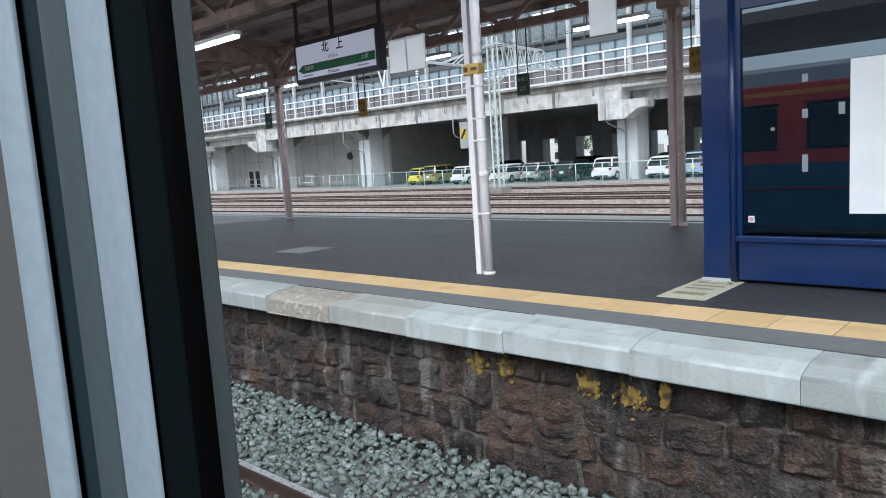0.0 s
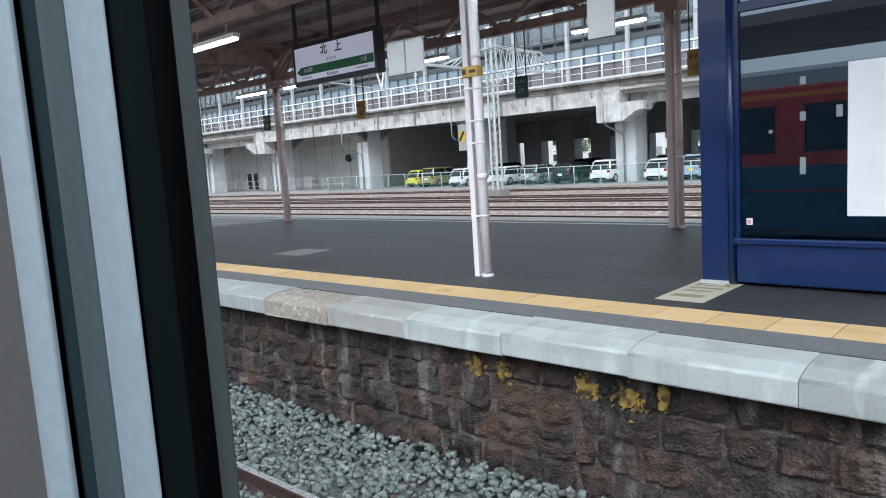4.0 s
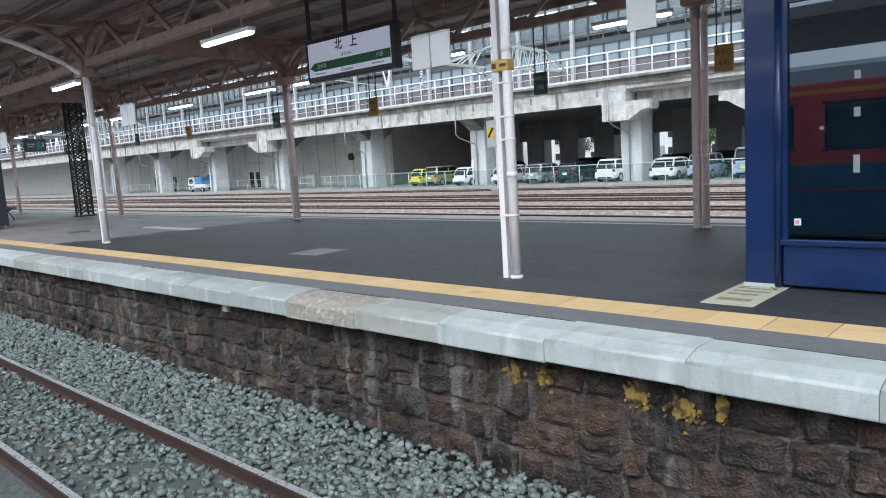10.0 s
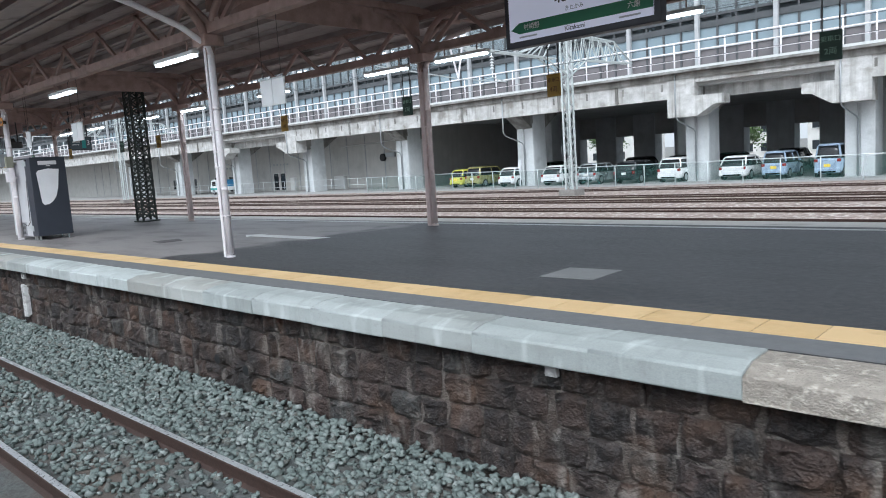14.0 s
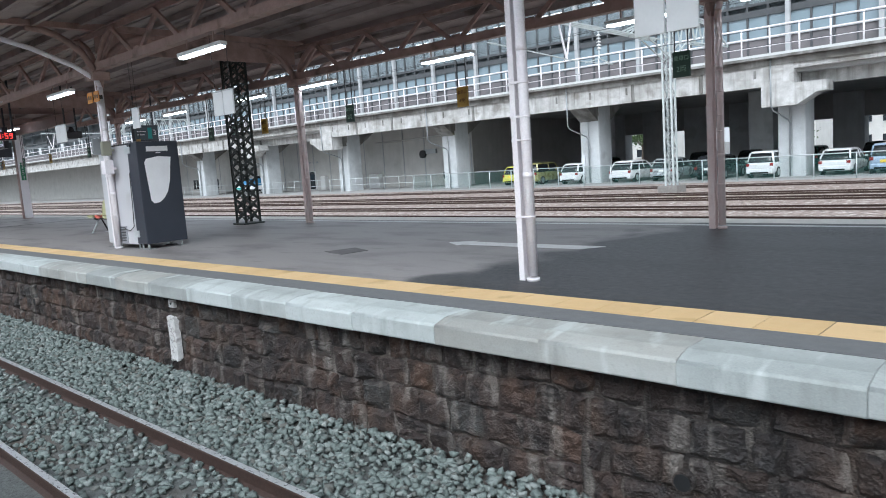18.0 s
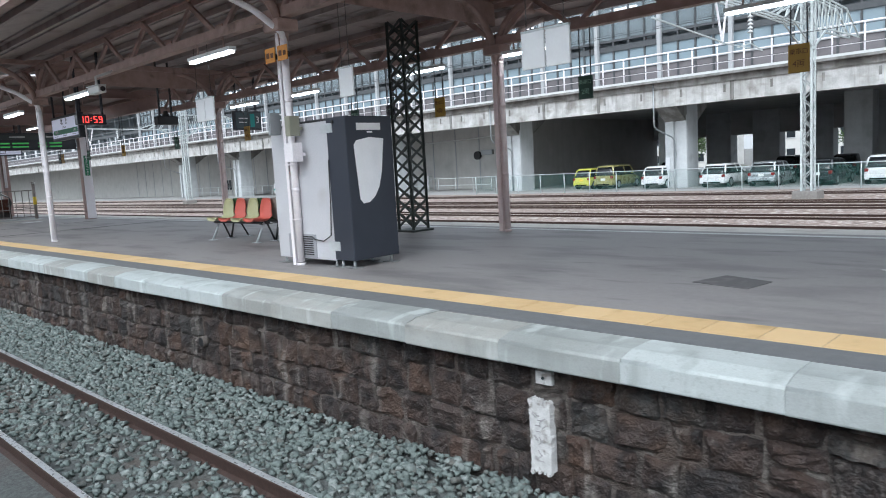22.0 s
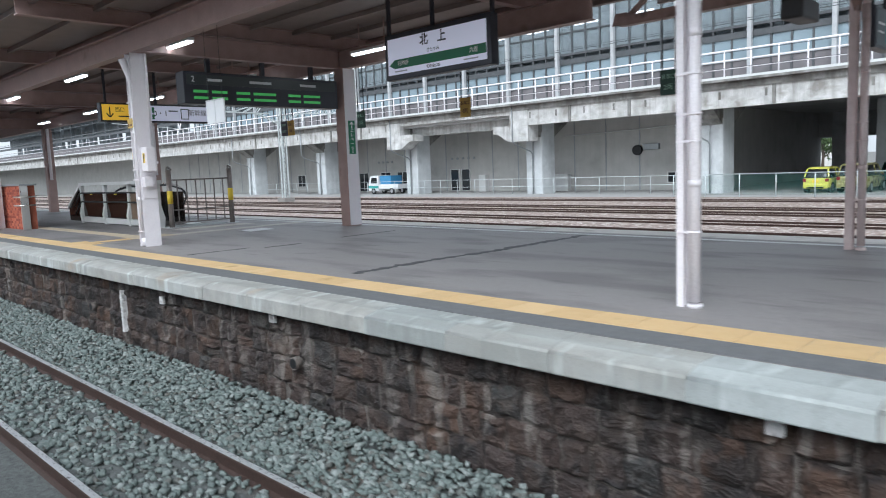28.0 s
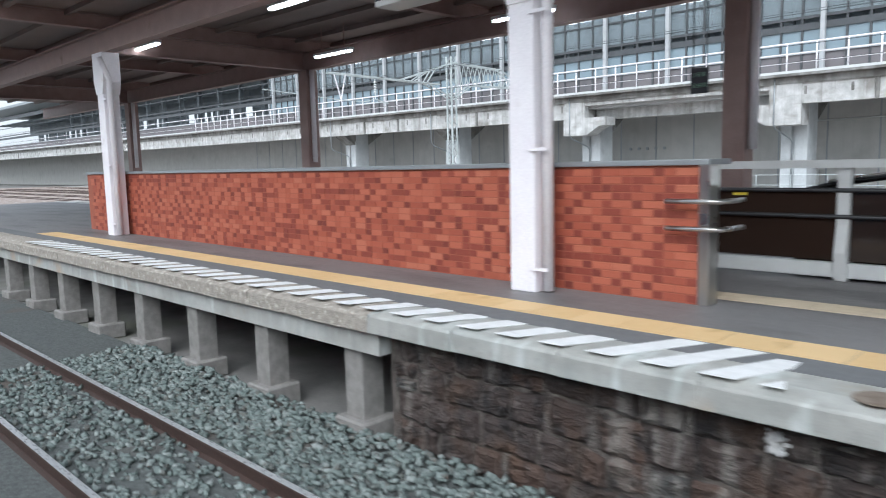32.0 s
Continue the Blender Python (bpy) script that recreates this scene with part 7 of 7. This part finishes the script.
def stone_mesh(rnd, q, n=9):
    """A rock-faced block filling the quad q (four corners x, z about its middle), face towards -y, with worn round corners."""
    bulge, seed = rnd.uniform(0.022, 0.05), Vector((rnd.uniform(-50, 50), rnd.uniform(-50, 50), 0))
    tx, tz = rnd.uniform(-0.035, 0.035), rnd.uniform(-0.03, 0.03)
    cut = (0, 0.05, 0.16, 0.32, 0.5, 0.68, 0.84, 0.95, 1)
    v = []
    for j in range(n):
        for i in range(n):
            u, w = cut[i], cut[j]
            # corners drawn in towards an oval
            a, b = 2 * u - 1, 2 * w - 1
            pull = 1 - 0.05 * (a * a * b * b) ** 1.5
            x = (q[0][0] * (1 - u) + q[1][0] * u) * (1 - w) + (q[3][0] * (1 - u) + q[2][0] * u) * w
            z = (q[0][1] * (1 - u) + q[1][1] * u) * (1 - w) + (q[3][1] * (1 - u) + q[2][1] * u) * w
            x, z = x * pull, z * pull
            p = Vector((x, z, 0)) + seed
            rim = min(u, 1 - u, w, 1 - w)
            x += 0.030 * noise.noise(p * 9)
            z += 0.026 * noise.noise(p * 9 + Vector((7, 3, 1)))
            rough = noise.noise(p * 7) * 0.03 + abs(noise.noise(p * 15)) * 0.035 + noise.noise(p * 34) * 0.012
            rise = min(1.0, rim / 0.16) ** 0.6
            y = 0.006 - rise * (bulge + a * tx * 0.5 + b * tz * 0.5 + rough)
            v.append((x, min(y, 0.008), z))
    f = [(j * n + i, j * n + i + 1, (j + 1) * n + i + 1, (j + 1) * n + i) for j in range(n - 1) for i in range(n - 1)]
    rim = [i for i in range(n)] + [k * n + n - 1 for k in range(1, n)] + [(n - 1) * n + i for i in range(n - 2, -1, -1)] + [k * n for k in range(n - 2, 0, -1)]
    base = len(v)
    v = v + [(v[i][0], 0.03, v[i][2]) for i in rim]
    for a in range(len(rim)):
        b = (a + 1) % len(rim)
        f.append((rim[b], rim[a], base + a, base + b))
    return v, f


rs = random.Random(11)
far_v, far_f, near_n = [], [], 0
LEVELS = (-0.19, -0.455, -0.725, -0.985, -1.25)


def level(k, x):
    """The wavering bed joint between two courses."""
    return LEVELS[k] + (0.016 * math.sin(1.9 * x + 2.1 * k) + 0.012 * math.sin(4.7 * x + k) if 0 < k < 4 else 0)


for ci in range(4):
    x = 1.6 - 0.13 * ci
    while x > -54.9:
        w = rs.uniform(0.27, 0.42) if rs.random() < 0.86 else rs.uniform(0.15, 0.24)
        gap = rs.uniform(0.004, 0.022) if rs.random() < 0.6 else rs.uniform(0.025, 0.05)
        xa, xb = max(x - w, -55.05), x - gap
        lo, hi = rs.uniform(-0.004, 0.010), rs.uniform(-0.004, 0.010)
        jit = lambda: rs.uniform(-0.016, 0.016)
        cx = (xa + xb) / 2
        cz = (level(ci, cx) + level(ci + 1, cx)) / 2
        q = [(xa + jit(), level(ci + 1, xa) + lo), (xb + jit(), level(ci + 1, xb) + lo), (xb + jit(), level(ci, xb) - hi), (xa + jit(), level(ci, xa) - hi)]
        pieces = [q]
        if w > 0.30 and rs.random() < 0.08:
            m = rs.uniform(0.4, 0.62)
            ml = (q[0][0], q[0][1] * (1 - m) + q[3][1] * m)
            mr = (q[1][0], q[1][1] * (1 - m) + q[2][1] * m)
            pieces = [[q[0], q[1], (mr[0], mr[1] - 0.012), (ml[0], ml[1] - 0.012)], [(ml[0], ml[1] + 0.012), (mr[0], mr[1] + 0.012), q[2], q[3]]]
        for p in pieces:
            cz = sum(c[1] for c in p) / 4
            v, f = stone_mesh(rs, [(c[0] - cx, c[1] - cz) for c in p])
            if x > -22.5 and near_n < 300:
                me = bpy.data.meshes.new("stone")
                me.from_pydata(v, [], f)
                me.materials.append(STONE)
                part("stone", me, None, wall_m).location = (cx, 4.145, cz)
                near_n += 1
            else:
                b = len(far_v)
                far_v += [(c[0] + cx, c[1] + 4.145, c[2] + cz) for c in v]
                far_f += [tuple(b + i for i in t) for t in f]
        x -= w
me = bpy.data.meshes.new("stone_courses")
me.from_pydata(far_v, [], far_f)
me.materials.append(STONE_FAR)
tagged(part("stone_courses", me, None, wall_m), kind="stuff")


def flakes(bm, x, z, w, h, y, n, rnd, size):
    """A ragged patch of paint: many small uneven flakes, thick towards its middle."""
    for _ in range(n):
        cx, cz = x + rnd.gauss(0, 0.25) * w, z + rnd.gauss(0, 0.25) * h
        r = size * rnd.uniform(0.4, 1.3)
        poly = []
        for k in range(9):
            a = 2 * math.pi * k / 9
            q = r * rnd.uniform(0.5, 1.2)
            poly.append((cx + q * math.cos(a), cz + 1.2 * q * math.sin(a)))
        prism(poly, "y", y - rnd.uniform(0.001, 0.004), y + 0.04, bm)
    return bm


rf = random.Random(2)
for x, z, w, h in ((-3.57, -0.37, 0.13, 0.14), (-3.30, -0.38, 0.12, 0.15), (-2.58, -0.38, 0.16, 0.17), (-2.25, -0.40, 0.18, 0.21), (-2.02, -0.36, 0.06, 0.14)):
    part("paint_mark", flakes(bmesh.new(), x, z, w, h, 4.105, 130, rf, 0.013), LICHEN, wall_m, "flaking yellow paint mark")
plq = thing("distance_plaque", (-18.86, 4.065, -0.36), "small white plaque on the stone wall", "plaque")
part("plate", chamfer(box(-0.07, 0.07, -0.012, 0.03, 0, 0.10), 0.004, 1), WHITEWASH, plq)
part("bolt", cyl(bmesh.new(), (0.0, -0.013, 0.05), (0.0, -0.022, 0.05), 0.012, 8), TRIM_MID, plq)
wp = thing("painted_marker", (-18.9, 4.045, -1.04), "flaking white painted marker with faint dark print on the wall", "marker")
bm = box(-0.09, 0.09, -0.001, 0.07, 0.02, 0.54)
for k in range(70):
    flakes(bm, rf.choice((-0.085, 0.085)) if k < 50 else rf.uniform(-0.08, 0.08), rf.uniform(0.0, 0.56) if k < 50 else rf.choice((0.01, 0.55)), 0.012, 0.02, 0.001, 1, rf, 0.014)
part("patch", bm, WHITEWASH, wp)
bm = bmesh.new()
for z, strokes in ((0.43, 5), (0.34, 6), (0.24, 5), (0.12, 4)):
    for _ in range(strokes):
        p = (rf.uniform(-0.04, 0.04), -0.0075, z + rf.uniform(-0.03, 0.03))
        bar(bm, p, (p[0] + rf.choice((0.0, 0.045, -0.03)), -0.0075, p[2] + rf.choice((0.04, 0.0, 0.03))), 0.003, 0.008)
part("print", bm, mat("faded_print", (0.36, 0.35, 0.35), None, 0.8), wp)
for x, z in ((-7.55, -0.32), (-32.7, -0.34), (-37.9, -0.34), (-40.62, -0.43)):
    t = thing("edge_marker", (x, 4.065, z), "small white marker plate on the stone wall", "plaque", "edge markers")
    part("plate", chamfer(box(-0.05, 0.05, -0.01, 0.03, 0, 0.10), 0.003, 1), WHITEWASH, t)
for x, z in ((-4.80, -0.86), (-11.6, -0.9), (-12.2, -0.86), (-23.97, -0.72), (-37.5, -0.72), (-43.2, -0.74)):
    t = thing("weep_hole", (x, 4.065, z), "round drain pipe opening in the stone wall", "drain pipe", "weep holes")
    part("pipe", cyl(bmesh.new(), (0, -0.03, 0), (0, 0.06, 0), 0.068, 18), MORTAR, t)
    part("bore", cyl(bmesh.new(), (0, -0.034, 0), (0, -0.0305, 0), 0.056, 18), DARK, t)
gp = thing("painted_marker", (-42.03, 4.075, -1.0), "narrow flaking white painted stripe on the stone wall", "marker")
bm = box(-0.03, 0.03, -0.004, 0.09, 0.0, 0.62)
for k in range(40):
    flakes(bm, rf.choice((-0.03, 0.03)), rf.uniform(0.0, 0.62), 0.012, 0.02, -0.003, 1, rf, 0.014)
part("stripe", bm, WHITEWASH, gp)
for x, z, w, h, n in ((-51.77, -0.36, 0.16, 0.14, 42),):
    part("lime_patch", flakes(bmesh.new(), x, z, w, h, 4.10, n, rf, 0.016), WHITEWASH, wall_m, "flaking white lime patch")

# the open-deck end of the platform
leg = mesh_of("deck_post", chamfer(box(-0.13, 0.13, 4.06, 4.32, -1.34, -0.42), 0.01, 1), SLEEPER)
foot = mesh_of("deck_footing", chamfer(box(-0.22, 0.22, 3.98, 4.40, -1.34, -1.10), 0.02, 1), SLEEPER)
for k in range(8):
    o = tagged(new("deck_post", leg), "grey concrete post under the platform deck", "post", "deck posts", "structure")
    o.location.x = -55.55 - 1.6 * k
    part("footing", foot, None, o)
solo("deck_beam", box(-68, -55.1, 4.00, 4.34, -0.42, -0.2), COPING_RUST, "stained concrete edge beam", "beam", kind="structure")

# ---- crushed stone beside the near track ----
rb = np.random.RandomState(5)
cube_v = np.array([(x, y, z) for z in (-1, 1) for y in (-1, 1) for x in (-1, 1)]) * 0.72
cube_f = np.array([(0, 3, 1), (0, 2, 3), (4, 5, 7), (4, 7, 6), (0, 1, 5), (0, 5, 4), (2, 6, 7), (2, 7, 3), (0, 4, 6), (0, 6, 2), (1, 3, 7), (1, 7, 5)])
N = 42000
px = rb.uniform(-60.5, -1.5, N)
py = np.concatenate([rb.uniform(2.9, 4.07, int(N * 0.72)), rb.uniform(1.85, 2.78, N - int(N * 0.72))])
rise = np.where(py > 3.5, (py - 3.5) * 0.10, 0.0)
pz = -1.228 + rb.uniform(-0.008, 0.022, N) + rise
size = rb.uniform(0.018, 0.040, N)
sc = np.stack([rb.uniform(0.8, 1.5, N), rb.uniform(0.8, 1.3, N), rb.uniform(0.55, 0.95, N)], 1) * size[:, None]
jit = rb.uniform(0.45, 1.35, (N, 8, 3))
an = rb.uniform(0, 6.28, N)
tl = rb.uniform(-0.9, 0.9, N)
v = cube_v[None] * jit * sc[:, None, :]
x_, y_, z_ = v[..., 0], v[..., 1], v[..., 2]
y_, z_ = y_ * np.cos(tl)[:, None] - z_ * np.sin(tl)[:, None], y_ * np.sin(tl)[:, None] + z_ * np.cos(tl)[:, None]
x_, y_ = x_ * np.cos(an)[:, None] - y_ * np.sin(an)[:, None], x_ * np.sin(an)[:, None] + y_ * np.cos(an)[:, None]
allv = np.stack([x_ + px[:, None], y_ + py[:, None], z_ + pz[:, None]], 2).reshape(-1, 3)
allf = (cube_f[None] + 8 * np.arange(N)[:, None, None]).reshape(-1, 3)
me = bpy.data.meshes.new("ballast_stones")
me.vertices.add(len(allv))
me.vertices.foreach_set("co", allv.ravel())
me.loops.add(allf.size)
me.loops.foreach_set("vertex_index", allf.ravel().astype(np.int32))
me.polygons.add(len(allf))
me.polygons.foreach_set("loop_start", np.arange(0, allf.size, 3, dtype=np.int32))
me.update(calc_edges=True)
me.materials.append(PEBBLE)
tagged(new("ballast_stones", me), "loose grey-green crushed stone beside the rails", "ballast", kind="stuff")

# ---- bricks of the low wall ----
ROW = WH / 16.5
bricks = {w: mesh_of("brick", chamfer(box(0.005, w - 0.004, 0.0, 0.05, 0.005, ROW - 0.004), 0.003, 1), m) for w, m in ((0.21, BRICK), (0.105, BURNT_BRICK))}
bv, bf, burnt = [], [], []
for r in range(16):
    z, x, header = 0.008 + r * ROW, WX1, r % 2 == 0
    while x > WX0 + 0.3:
        w = 0.105 if header else 0.21
        header = not header if rs.random() < 0.9 else header
        x -= w
        if x > -56.2:
            o = part("brick", bricks[w], None, wall)
            o.location = (x, WY + rs.uniform(-0.002, 0.002), z)
        else:
            b = len(bv)
            bv += [(x + i, WY + j, z + k) for k in (0.005, ROW - 0.004) for j in (0.0, 0.05) for i in (0.005, w - 0.004)]
            bf += [tuple(b + q for q in f) for f in ((0, 2, 3, 1), (4, 5, 7, 6), (0, 1, 5, 4), (2, 6, 7, 3), (0, 4, 6, 2), (1, 3, 7, 5))]
            burnt += [w < 0.2] * 6
me = bpy.data.meshes.new("brick_courses")
me.from_pydata(bv, [], bf)
me.materials.append(BRICK_FAR)
me.materials.append(BURNT_FAR)
me.polygons.foreach_set("material_index", burnt)
tagged(part("brick_courses", me, None, wall), kind="stuff")
